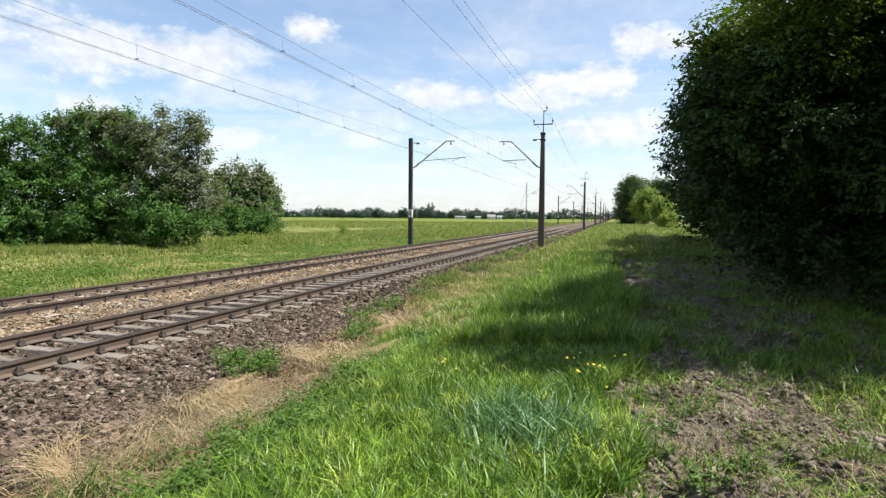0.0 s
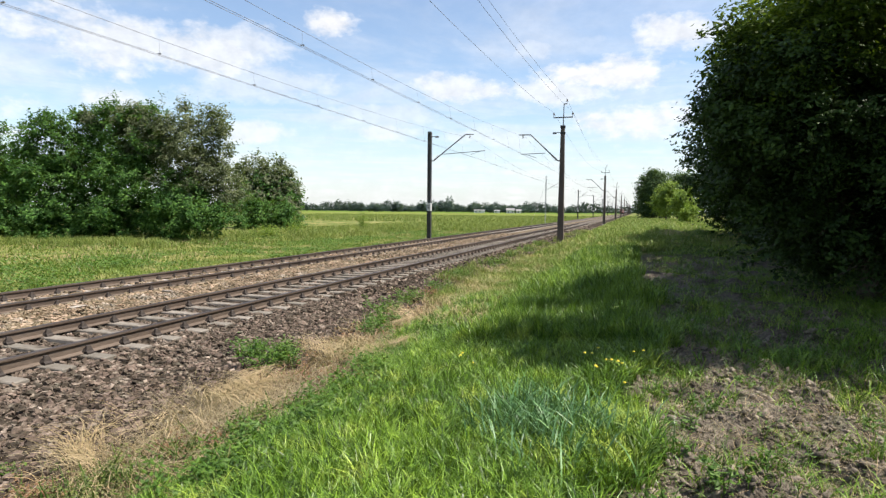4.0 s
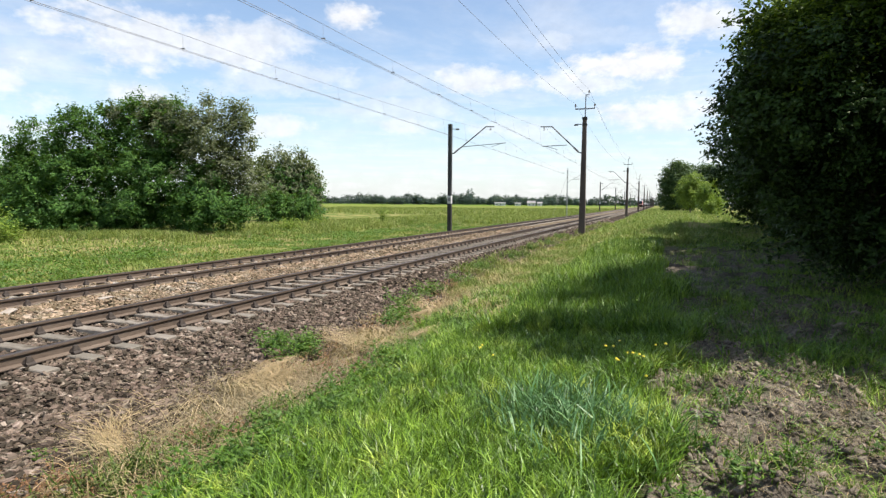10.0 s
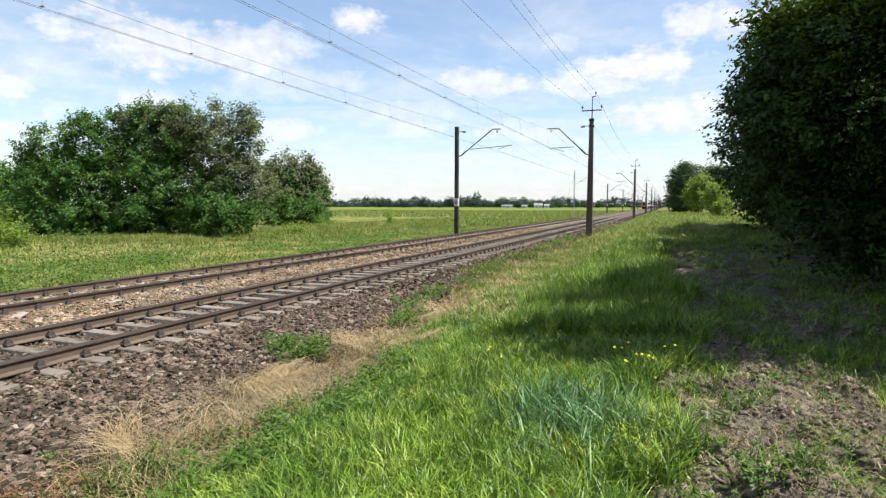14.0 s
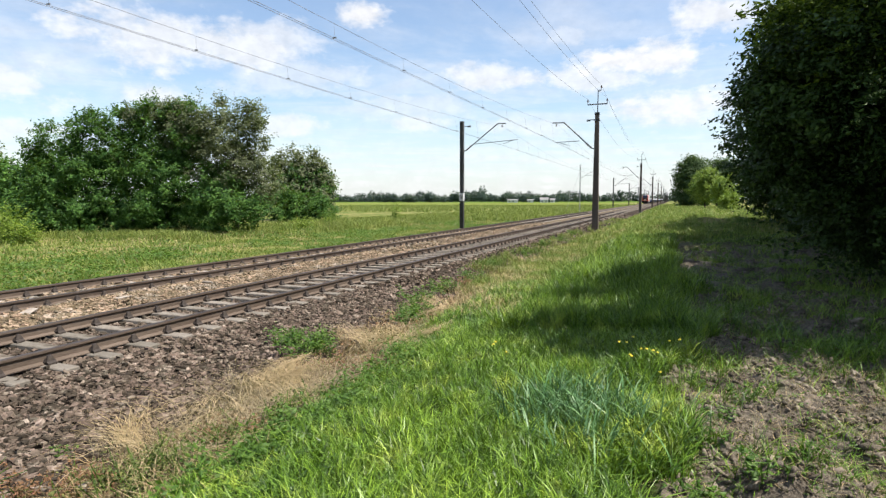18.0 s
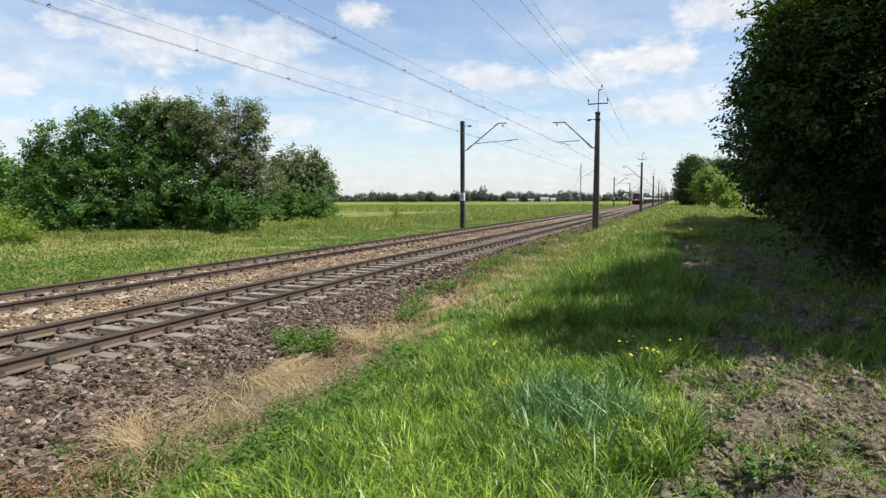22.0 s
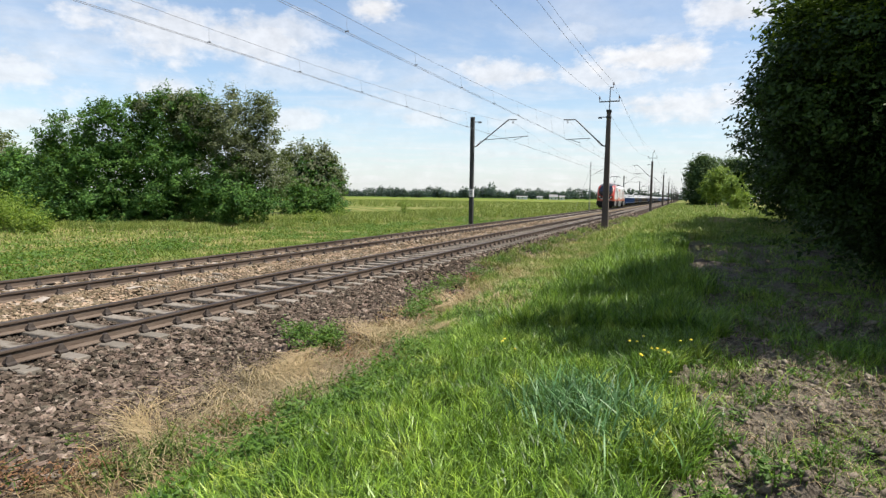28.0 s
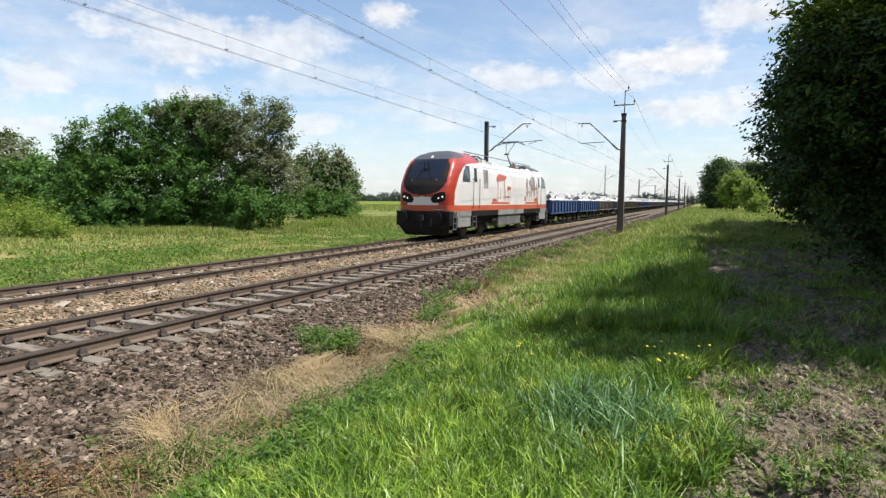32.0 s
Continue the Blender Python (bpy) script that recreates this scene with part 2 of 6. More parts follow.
RAIL_SIDE = shader("rail_side", [(0.078, 0.055, 0.040), (0.150, 0.115, 0.088)], 1.5, 0.75, 0.2, bump=0.25, bump_scale=90, fine=50, stretch=(1, 0.2, 1))
RAIL_TOP = shader("rail_top", [(0.034, 0.026, 0.022), (0.065, 0.050, 0.043)], 1.5, 0.5, 0.5, fine=50, stretch=(1, 0.1, 1))
CONCRETE = shader("sleeper_concrete", [(0.148, 0.129, 0.107), (0.236, 0.211, 0.177)], 2.5, 0.95, bump=0.3, bump_scale=60, rand=0.2, stain=(0.098, 0.078, 0.059), stain_scale=3.0, spec=0.1)
CONCRETE_OLD = shader("sleeper_old", [(0.180, 0.148, 0.115), (0.377, 0.344, 0.295)], 2.5, 0.9, bump=0.3, bump_scale=60, rand=0.3, stain=(0.107, 0.082, 0.061), stain_scale=3.0)
FASTENER = shader("fastener", [(0.038, 0.030, 0.026), (0.076, 0.061, 0.050)], 9, 0.8, 0.3, bump=0.3)
MAST_BROWN = shader("mast_brown", [(0.061, 0.049, 0.041), (0.119, 0.094, 0.075)], 1.3, 0.75, 0.1, bump=0.25, bump_scale=30, stretch=(1, 1, 0.25), rand=0.1)
MAST_GREY = shader("mast_grey", [(0.061, 0.061, 0.061), (0.107, 0.107, 0.102)], 1.3, 0.7, 0.2, bump=0.2, bump_scale=30, stretch=(1, 1, 0.25), rand=0.1)
MAST_BLACK = shader("mast_black", [(0.018, 0.018, 0.018), (0.04, 0.038, 0.035)], 2.0, 0.7, bump=0.2)
PAINT_WHITE = shader("paint_white", [(0.451, 0.451, 0.435), (0.607, 0.607, 0.590)], 4, 0.6, bump=0.1, stain=(0.328, 0.312, 0.279))
STEEL = shader("galvanised", [(0.123, 0.127, 0.131), (0.221, 0.226, 0.230)], 3, 0.5, 0.5, fine=40)
STEEL_PALE = shader("galvanised_pale", [(0.22, 0.225, 0.23), (0.34, 0.345, 0.35)], 3, 0.55, 0.2, fine=40)
WIRE = shader("wire", [(0.17, 0.172, 0.175), (0.26, 0.26, 0.26)], 1, 0.6, 0.4)
PORCELAIN = shader("porcelain", [(0.09, 0.05, 0.035), (0.15, 0.09, 0.06)], 6, 0.25, spec=0.6)
BARK = shader("bark", [(0.046, 0.036, 0.027), (0.114, 0.091, 0.068)], 3, 0.95, bump=0.9, bump_scale=22, stretch=(1, 1, 0.3))
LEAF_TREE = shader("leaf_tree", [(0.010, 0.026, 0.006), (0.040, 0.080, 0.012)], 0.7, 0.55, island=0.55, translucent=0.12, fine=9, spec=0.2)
# the front trees' leaves again, sunlight put into a brighter, yellower colour
LEAF_SUN_TINT = shader("leaf_sun", [(0.036, 0.075, 0.006), (0.120, 0.180, 0.015)], 0.7, 0.5, island=0.55, translucent=0.32, fine=9, spec=0.2)
LEAF_BUSH = shader("leaf_bush", [(0.026, 0.080, 0.016), (0.088, 0.185, 0.034)], 0.8, 0.55, island=0.55, translucent=0.30, fine=3, spec=0.2)
LEAF_OLIVE = shader("leaf_olive", [(0.071, 0.090, 0.037), (0.158, 0.171, 0.087)], 0.6, 0.6, island=0.3, translucent=0.33, fine=6)
LEAF_BRIGHT = shader("leaf_bright", [(0.105, 0.180, 0.018), (0.245, 0.330, 0.045)], 0.8, 0.6, island=0.35, translucent=0.4, fine=6)
LEAF_FAR_ROW = shader("leaf_far_row", [(0.030, 0.062, 0.022), (0.085, 0.130, 0.050)], 0.4, 0.6, island=0.35, translucent=0.25, fine=2, spec=0.15)
# distance haze is put into this blue-grey leaf colour
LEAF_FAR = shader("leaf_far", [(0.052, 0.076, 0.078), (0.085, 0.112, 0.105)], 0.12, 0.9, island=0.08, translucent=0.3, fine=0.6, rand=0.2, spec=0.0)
GRASS = shader("grass_blades", [(0.046, 0.114, 0.010), (0.160, 0.270, 0.026), (0.26, 0.34, 0.05)], 0.9, 0.42, island=0.78, translucent=0.20, fine=5, spec=0.4)
GRASS_BLUE = shader("grass_blue", [(0.045, 0.125, 0.040), (0.125, 0.235, 0.088)], 0.8, 0.46, island=0.4, translucent=0.2, fine=5, spec=0.4)
GRASS_VERGE = shader("grass_verge", [(0.100, 0.165, 0.028), (0.225, 0.285, 0.058), (0.42, 0.36, 0.15)], 0.30, 0.6, island=0.4, translucent=0.28, fine=2)
GRASS_LOW = shader("grass_low", [(0.095, 0.142, 0.026), (0.215, 0.255, 0.054), (0.31, 0.31, 0.10)], 0.30, 0.65, island=0.25, translucent=0.3, fine=2)
STRAW = shader("straw", [(0.261, 0.184, 0.086), (0.477, 0.378, 0.216)], 1.0, 0.7, island=0.3, translucent=0.2, fine=6)
STRAW_OLD = shader("straw_old", [(0.17, 0.128, 0.072), (0.37, 0.305, 0.19)], 1.0, 0.75, island=0.4, translucent=0.15, fine=6)
RUST_WEED = shader("rust_weed", [(0.122, 0.057, 0.027), (0.228, 0.129, 0.061)], 3, 0.8, island=0.4, translucent=0.2)
HERB = shader("herb", [(0.041, 0.106, 0.011), (0.108, 0.194, 0.023)], 2, 0.55, island=0.35, translucent=0.35)
HERB_DRY = shader("herb_dry", [(0.070, 0.105, 0.018), (0.185, 0.185, 0.055)], 2, 0.6, island=0.4, translucent=0.25)
LOCO_WHITE = shader("loco_white", [(0.56, 0.552, 0.535), (0.65, 0.645, 0.63)], 0.9, 0.35, coat=0.3, stain=(0.552, 0.538, 0.506), fine=14)
LOCO_RED = shader("loco_red", [(0.303, 0.033, 0.018), (0.361, 0.045, 0.025)], 0.8, 0.35, coat=0.3, fine=14)
LOCO_ORANGE = shader("loco_orange", [(0.410, 0.078, 0.039), (0.459, 0.094, 0.049)], 0.8, 0.4, coat=0.2, stain=(0.312, 0.070, 0.041))
LOCO_GREY = shader("loco_grey", [(0.213, 0.217, 0.213), (0.295, 0.295, 0.287)], 0.9, 0.5, stain=(0.148, 0.135, 0.123))
LOCO_BOX = shader("loco_box", [(0.10, 0.102, 0.10), (0.15, 0.15, 0.145)], 0.9, 0.55, stain=(0.06, 0.055, 0.05))
LOCO_SEPIA = shader("loco_sepia", [(0.30, 0.15, 0.11), (0.40, 0.24, 0.19)], 1.4, 0.45)
LOCO_DARK = shader("loco_dark", [(0.045, 0.046, 0.05), (0.075, 0.075, 0.08)], 1.2, 0.45, coat=0.15)
LOCO_BLACK = shader("loco_black", [(0.008, 0.008, 0.009), (0.018, 0.017, 0.016)], 2.0, 0.7, bump=0.15, stain=(0.03, 0.026, 0.022), spec=0.15)
BOGIE = shader("bogie", [(0.014, 0.013, 0.012), (0.036, 0.032, 0.027)], 2.5, 0.85, bump=0.25, stain=(0.05, 0.04, 0.03), spec=0.15)
WHEEL = shader("wheel_steel", [(0.06, 0.052, 0.045), (0.13, 0.115, 0.10)], 3, 0.55, 0.5)
GLASS_DARK = glass_shader("glass_dark", (0.008, 0.011, 0.024), 0.12)
GLASS_SIDE = glass_shader("glass_side", (0.05, 0.06, 0.07), 0.1)
LAMP = glow_shader("lamp_glow", (1.0, 0.95, 0.88), 0.6)
WAGON_BLUE = shader("wagon_blue", [(0.018, 0.049, 0.123), (0.033, 0.074, 0.172)], 1.5, 0.6, bump=0.15, stain=(0.070, 0.061, 0.061), stain_scale=1.2)
WAGON_BROWN = shader("wagon_brown", [(0.061, 0.049, 0.034), (0.115, 0.094, 0.066)], 1.5, 0.75, bump=0.15, rand=0.25, stain=(0.156, 0.135, 0.107), stain_scale=1.2)
WAGON_SLATE = shader("wagon_slate", [(0.033, 0.041, 0.053), (0.066, 0.078, 0.094)], 1.5, 0.7, bump=0.15, rand=0.25, stain=(0.107, 0.094, 0.082), stain_scale=1.2)
LOAD = shader("pale_load", [(0.30, 0.30, 0.30), (0.52, 0.52, 0.515)], 2.2, 0.7, bump=0.6, bump_scale=9, fine=12, island=0.2, stain=(0.221, 0.221, 0.221), stain_scale=2.0)
WALL_WHITE = shader("house_white", [(0.541, 0.541, 0.525), (0.640, 0.640, 0.623)], 0.5, 0.9)
ROOF_GREY = shader("roof_grey", [(0.180, 0.172, 0.172), (0.262, 0.254, 0.246)], 0.5, 0.85)
GLASS_HOUSE = glass_shader("house_glass", (0.03, 0.035, 0.04), 0.1)


# ---- mesh helpers ----
rng = np.random.default_rng(7)


def mesh_of(name, verts, faces, materials, smooth=False, picks=None):
    """A mesh from arrays; faces all have the same number of corners."""
    me = bpy.data.meshes.new(name)
    verts, faces = np.asarray(verts, np.float32), np.asarray(faces, np.int32)
    n = faces.shape[1]
    me.vertices.add(len(verts))
    me.vertices.foreach_set("co", verts.ravel())
    me.loops.add(faces.size)
    me.loops.foreach_set("vertex_index", faces.ravel())
    me.polygons.add(len(faces))
    me.polygons.foreach_set("loop_start", np.arange(0, faces.size, n, dtype=np.int32))
    me.polygons.foreach_set("use_smooth", np.full(len(faces), smooth))
    for mat in materials if isinstance(materials, (list, tuple)) else [materials]:
        me.materials.append(mat)
    if picks is not None:
        me.polygons.foreach_set("material_index", np.asarray(picks, np.int32))
    me.update(calc_edges=True)
    return me


def array_part(name, verts, faces, material, parent=None, label="", smooth=False):
    ob = new(name, mesh_of(name, verts, faces, material, smooth))
    ob.parent = parent
    return tagged(ob, label)


def part(name, bm, material, parent=None, label="", smooth=False):
    """Links a bmesh as one mesh object under a thing or a part."""
    me = bpy.data.meshes.new(name)
    bmesh.ops.recalc_face_normals(bm, faces=bm.faces)
    for f in bm.faces:
        f.smooth = smooth
    bm.to_mesh(me)
    bm.free()
    me.materials.append(material)
    ob = new(name, me)
    ob.parent = parent
    return tagged(ob, label)


def shared(name, mesh, parent, m):
    """One more part on a mesh that others use too."""
    ob = new(name, mesh)
    ob.parent, ob.matrix_basis = parent, m
    return ob


def thing(name, m, label, category, group="", kind=""):
    ob = new(name)
    ob.empty_display_size, ob.matrix_basis = 0.2, m
    return tagged(ob, label, category, group, kind)


def box(bm, x0, x1, y0, y1, z0, z1, bevel=0.0):
    made = bmesh.ops.create_cube(bm, size=1.0, matrix=Matrix.LocRotScale(((x0 + x1) / 2, (y0 + y1) / 2, (z0 + z1) / 2), None, (abs(x1 - x0), abs(y1 - y0), abs(z1 - z0))))
    if bevel:
        edges = list({e for v in made["verts"] for e in v.link_edges})
        bmesh.ops.bevel(bm, geom=edges, offset=bevel, segments=2, affect="EDGES", profile=0.6)
    return bm


def tube(bm, a, b, r0, r1=None, sides=8):
    """A round bar from a to b."""
    a, b = Vector(a), Vector(b)
    d = b - a
    m = Matrix.Translation((a + b) / 2) @ d.to_track_quat("Z", "Y").to_matrix().to_4x4()
    bmesh.ops.create_cone(bm, cap_ends=True, segments=sides, radius1=r0, radius2=r0 if r1 is None else r1, depth=d.length, matrix=m)
    return bm


def disc(bm, centre, axis, radius, depth, sides=20, r2=None):
    a = Vector(centre) - Vector(axis) * depth / 2
    return tube(bm, a, a + Vector(axis) * depth, radius, r2, sides)


def smooth01(x, a, b):
    t = np.clip((x - a) / (b - a), 0, 1)
    return t * t * (3 - 2 * t)


# lattice noise for relief and for thinning plants
_lattice = np.random.default_rng(3).random((64, 64))


def wavy(x, y, size):
    u, v = np.asarray(x) / size + 1000.0, np.asarray(y) / size + 1000.0
    i, j = np.floor(u).astype(int), np.floor(v).astype(int)
    a, b = u - i, v - j
    a, b = a * a * (3 - 2 * a), b * b * (3 - 2 * b)
    g = lambda p, q: _lattice[p % 64, q % 64]
    return (g(i, j) * (1 - a) + g(i + 1, j) * a) * (1 - b) + (g(i, j + 1) * (1 - a) + g(i + 1, j + 1) * a) * b


# ---- the lie of the land: z = 0 is the top of the rails, the line runs along y ----
RAIL_N, TRACK_GAP, GAUGE = -7.11, 3.976, 1.505
AXIS_N = RAIL_N - GAUGE / 2
AXIS_F = AXIS_N - TRACK_GAP
PROFILE_X = [-4000, -200, -60, -34, -19, -15.2, -14.4, -5.2, -4.0, -3.2, -1.6, 0.0, 3.0, 12.0, 60.0, 4000]
PROFILE_Z = [-0.9, -0.8, -0.7, -0.55, -0.42, -0.42, -0.5, -0.5, -0.42, -0.28, -0.08, 0.06, 0.12, 0.15, 0.0, -0.6]


def ground_z(x, y):
    x, y = np.asarray(x, float), np.asarray(y, float)
    z = np.interp(x, PROFILE_X, PROFILE_Z)
    z = z + (-0.25 - z) * smooth01(y, 40, 140) * (x > -4.5) * smooth01(x, -4.5, -2.5)
    near = np.exp(-np.maximum(y - 8, 0) / 25)
    side = smooth01(x, -4.6, -3.5) + smooth01(x, -14.6, -16.5) * 0.6
    z = z + side * ((wavy(x, y, 1.3) - 0.5) * 0.07 + (wavy(x, y, 4.7) - 0.5) * 0.12)
    soil = smooth01(x, 0.0, 0.4) * smooth01(x, 14.0, 9.0) * near
    z = z + soil * ((wavy(x, y, 0.33) - 0.5) * 0.21 + (wavy(x, y, 0.15) - 0.5) * 0.13 + (wavy(x + y * 0.3, y, 0.8) - 0.5) * 0.16)
    # heaps and a low scraped ridge across the bare strip
    z = z + 0.75 * np.maximum(0, wavy(x * 0.8 + 5, y * 0.55, 1.7) - 0.42) * smooth01(x, 0.2, 1.2) * smooth01(x, 12, 8) * smooth01(y, 24, 30) * smooth01(y, 52, 44)
    z = z + 0.22 * smooth01(x, 0.2, 1.5) * smooth01(x, 14, 9) * np.exp(-((y - 44 - 2.0 * np.sin(x * 0.9)) / 2.5) ** 2)
    return z


def ground_sheet():
    xs = np.concatenate([-np.geomspace(4000, 20, 40)[:-1], np.arange(-20, -4.6, 0.5), np.arange(-4.6, -0.1, 0.15), np.arange(-0.1, 7.0, 0.07), np.geomspace(7.0, 4000, 40)])
    ys = np.concatenate([-np.geomspace(300, 3, 14), np.arange(-2.9, 1.5, 0.12), np.arange(1.5, 13, 0.07), np.geomspace(13, 60, 110)[1:], np.geomspace(60, 4500, 50)[1:]])
    gx, gy = np.meshgrid(xs, ys)
    v = np.stack([gx, gy, ground_z(gx, gy)], -1).reshape(-1, 3)
    nx, ny = len(xs), len(ys)
    i = (np.arange(ny - 1)[:, None] * nx + np.arange(nx - 1)).ravel()
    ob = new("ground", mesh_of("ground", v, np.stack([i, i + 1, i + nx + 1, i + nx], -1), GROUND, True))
    return tagged(ob, "green verge, bare brown soil and bright crop field", "ground", kind="structure")


ground_sheet()


def bed_z(x):
    """The top of the ballast across the two tracks."""
    return np.interp(x, [-14.9, -13.9, -13.2, AXIS_F - 0.75, AXIS_F, -10.4, -9.6, -8.9, -8.4, AXIS_N, -7.25, -6.95, -6.5, -6.2, -4.0], [-0.56, -0.30, -0.18, -0.198, -0.192, -0.18, -0.22, -0.21, -0.24, -0.238, -0.24, -0.222, -0.235, -0.27, -0.56])


def top_z(x, y):
    x = np.asarray(x, float)
    return np.maximum(ground_z(x, y), np.where((x > -14.9) & (x < -4.0), bed_z(x), -9.0))


def ballast_bed(name, x0, x1, material, label):
    xs = np.arange(x0, x1 + 0.01, 0.1)
    ys = np.concatenate([np.arange(-20, -5, 1.0), np.arange(-5, 24, 0.1), np.geomspace(24, 2500, 160)])
    gx, gy = np.meshgrid(xs, ys)
    rough = np.exp(-np.maximum(gy - 12, 0) / 20)
    z = bed_z(gx) + rough * ((wavy(gx, gy, 0.11) - 0.5) * 0.045 + (wavy(gx, gy, 0.6) - 0.5) * 0.05)
    nx = len(xs)
    i = (np.arange(len(ys) - 1)[:, None] * nx + np.arange(nx - 1)).ravel()
    ob = new(name, mesh_of(name, np.stack([gx, gy, z], -1).reshape(-1, 3), np.stack([i, i + 1, i + nx + 1, i + nx], -1), material, True))
    tagged(ob, label, "ballast", kind="structure")


ballast_bed("ballast_bed_brown", -9.0, -4.0, BALLAST_DARK, "dark brown crushed-stone bed under the track")
ballast_bed("ballast_bed_tan", -15.0, -9.0, BALLAST_TAN, "tan crushed-stone bed under the track")

# ---- rails and sleepers ----
RAIL_FORM = [(-0.075, -0.172), (0.075, -0.172), (0.075, -0.160), (0.012, -0.138), (0.009, -0.050), (0.034, -0.036), (0.036, -0.010), (0.026, 0.0),
             (-0.026, 0.0), (-0.036, -0.010), (-0.034, -0.036), (-0.009, -0.050), (-0.012, -0.138), (-0.075, -0.160)]


def rail_mesh():
    ys = np.concatenate([[-60], np.geomspace(1, 2200, 60)])
    n = len(RAIL_FORM)
    v = np.array([(x, y, z) for y in ys for x, z in RAIL_FORM])
    f, picks = [], []
    for j in range(len(ys) - 1):
        for i in range(n):
            f.append((j * n + i, j * n + (i + 1) % n, (j + 1) * n + (i + 1) % n, (j + 1) * n + i))
            picks.append(1 if i in (6, 7, 8) else 0)
    return mesh_of("rail", v, f, [RAIL_SIDE, RAIL_TOP], False, picks)


def sleeper_bm(half, top):
    bm = bmesh.new()
    box(bm, -half, half, -0.13, 0.13, top - 0.19, top)
    for v in bm.verts:
        if v.co.z > top - 0.05:
            v.co.y *= 0.78
            v.co.z -= 0.03 * (abs(v.co.x) < 0.3)
    bmesh.ops.bevel(bm, geom=list(bm.edges), offset=0.012, segments=1, affect="EDGES")
    return bm


def fastener_bm():
    """Ribbed plate under the rail with a raised clip on each side, one casting."""
    half = [(0.145, -0.178), (0.145, -0.150), (0.118, -0.128), (0.104, -0.062), (0.074, -0.058), (0.060, -0.096), (0.030, -0.108), (0.030, -0.158)]
    form = half + [(-x, z) for x, z in half[::-1]]
    bm = bmesh.new()
    ends = [[bm.verts.new((x, s * (0.024 if z > -0.11 else 0.055), z)) for x, z in form] for s in (-1, 1)]
    bm.faces.new(ends[0])
    bm.faces.new(ends[1][::-1])
    for i in range(len(form)):
        j = (i + 1) % len(form)
        bm.faces.new((ends[0][i], ends[0][j], ends[1][j], ends[1][i]))
    return bm


RAIL_MESH = rail_mesh()


def railway_track(label, axis, concrete, top, start, tan):
    t = thing("railway_track", pose(axis, 0, 0), label, "railway track", "tracks of the line")
    for s in (-1, 1):
        shared("rail", RAIL_MESH, t, pose(s * GAUGE / 2, 0, 0))
    first = part("sleeper", sleeper_bm(1.25, top), concrete, t)
    clip = part("rail_fastener", fastener_bm(), FASTENER, t)
    first.matrix_basis = pose(0, start, 0)
    clip.matrix_basis = pose(-GAUGE / 2, start, 0)
    near = 160 if not tan else 140
    for i in range(near):
        y = start + 0.6 * i
        if i:
            shared("sleeper", first.data, t, pose(0, y, 0, 0, 0, rng.normal() * 0.4))
        for s in (-1, 1):
            if i or s > 0:
                if i < 85:
                    shared("rail_fastener", clip.data, t, pose(s * GAUGE / 2, y, 0))
    # the far run of sleepers and fasteners, too small to pick apart
    v0 = np.array([v.co[:] for v in first.data.vertices])
    f0 = [tuple(p.vertices) for p in first.data.polygons]
    c0 = np.array([v.co[:] for v in clip.data.vertices])
    g0 = [tuple(p.vertices) for p in clip.data.polygons]

    def rows(name, v, f, offsets, mat):
        vs = (v[None] + np.array(offsets)[:, None]).reshape(-1, 3)
        fs = [tuple(c + len(v) * k for c in q) for k in range(len(offsets)) for q in f]
        me = bpy.data.meshes.new(name)
        me.from_pydata(vs.tolist(), [], fs)
        me.materials.append(mat)
        ob = new(name, me)
        ob.parent = t
        tagged(ob, kind="stuff")

    rows("sleeper_run", v0, f0, [(0, start + 0.6 * i, 0) for i in range(near, 480)], concrete)
    rows("fastener_run", c0, g0, [(s * GAUGE / 2, start + 0.6 * i, 0) for i in range(85, 170) for s in (-1, 1)], FASTENER)


railway_track("rusty steel rails on pale concrete sleepers, dark ballast", AXIS_N, CONCRETE, -0.172, 5.375 - 0.6 * 20, False)
railway_track("rusty steel rails on sleepers half buried in tan ballast", AXIS_F, CONCRETE_OLD, -0.175, 5.1 - 0.6 * 20, True)

# ---- overhead line: masts, arms, wires ----
SPAN, MAST_Y, MAST_R, MAST_L = 61.5, 42.65, -5.08, -15.1
MASTS = [MAST_Y + SPAN * k for k in range(-1, 11)]


def tapered(bm, w0, w1, d0, d1, z0, z1, bevel=0.02):
    box(bm, -w0 / 2, w0 / 2, -d0 / 2, d0 / 2, z0, z1)
    for v in bm.verts:
        if v.co.z > (z0 + z1) / 2:
            v.co.x *= w1 / w0
            v.co.y *= d1 / d0
    bmesh.ops.bevel(bm, geom=[e for e in bm.edges], offset=bevel, segments=1, affect="EDGES")
    return bm


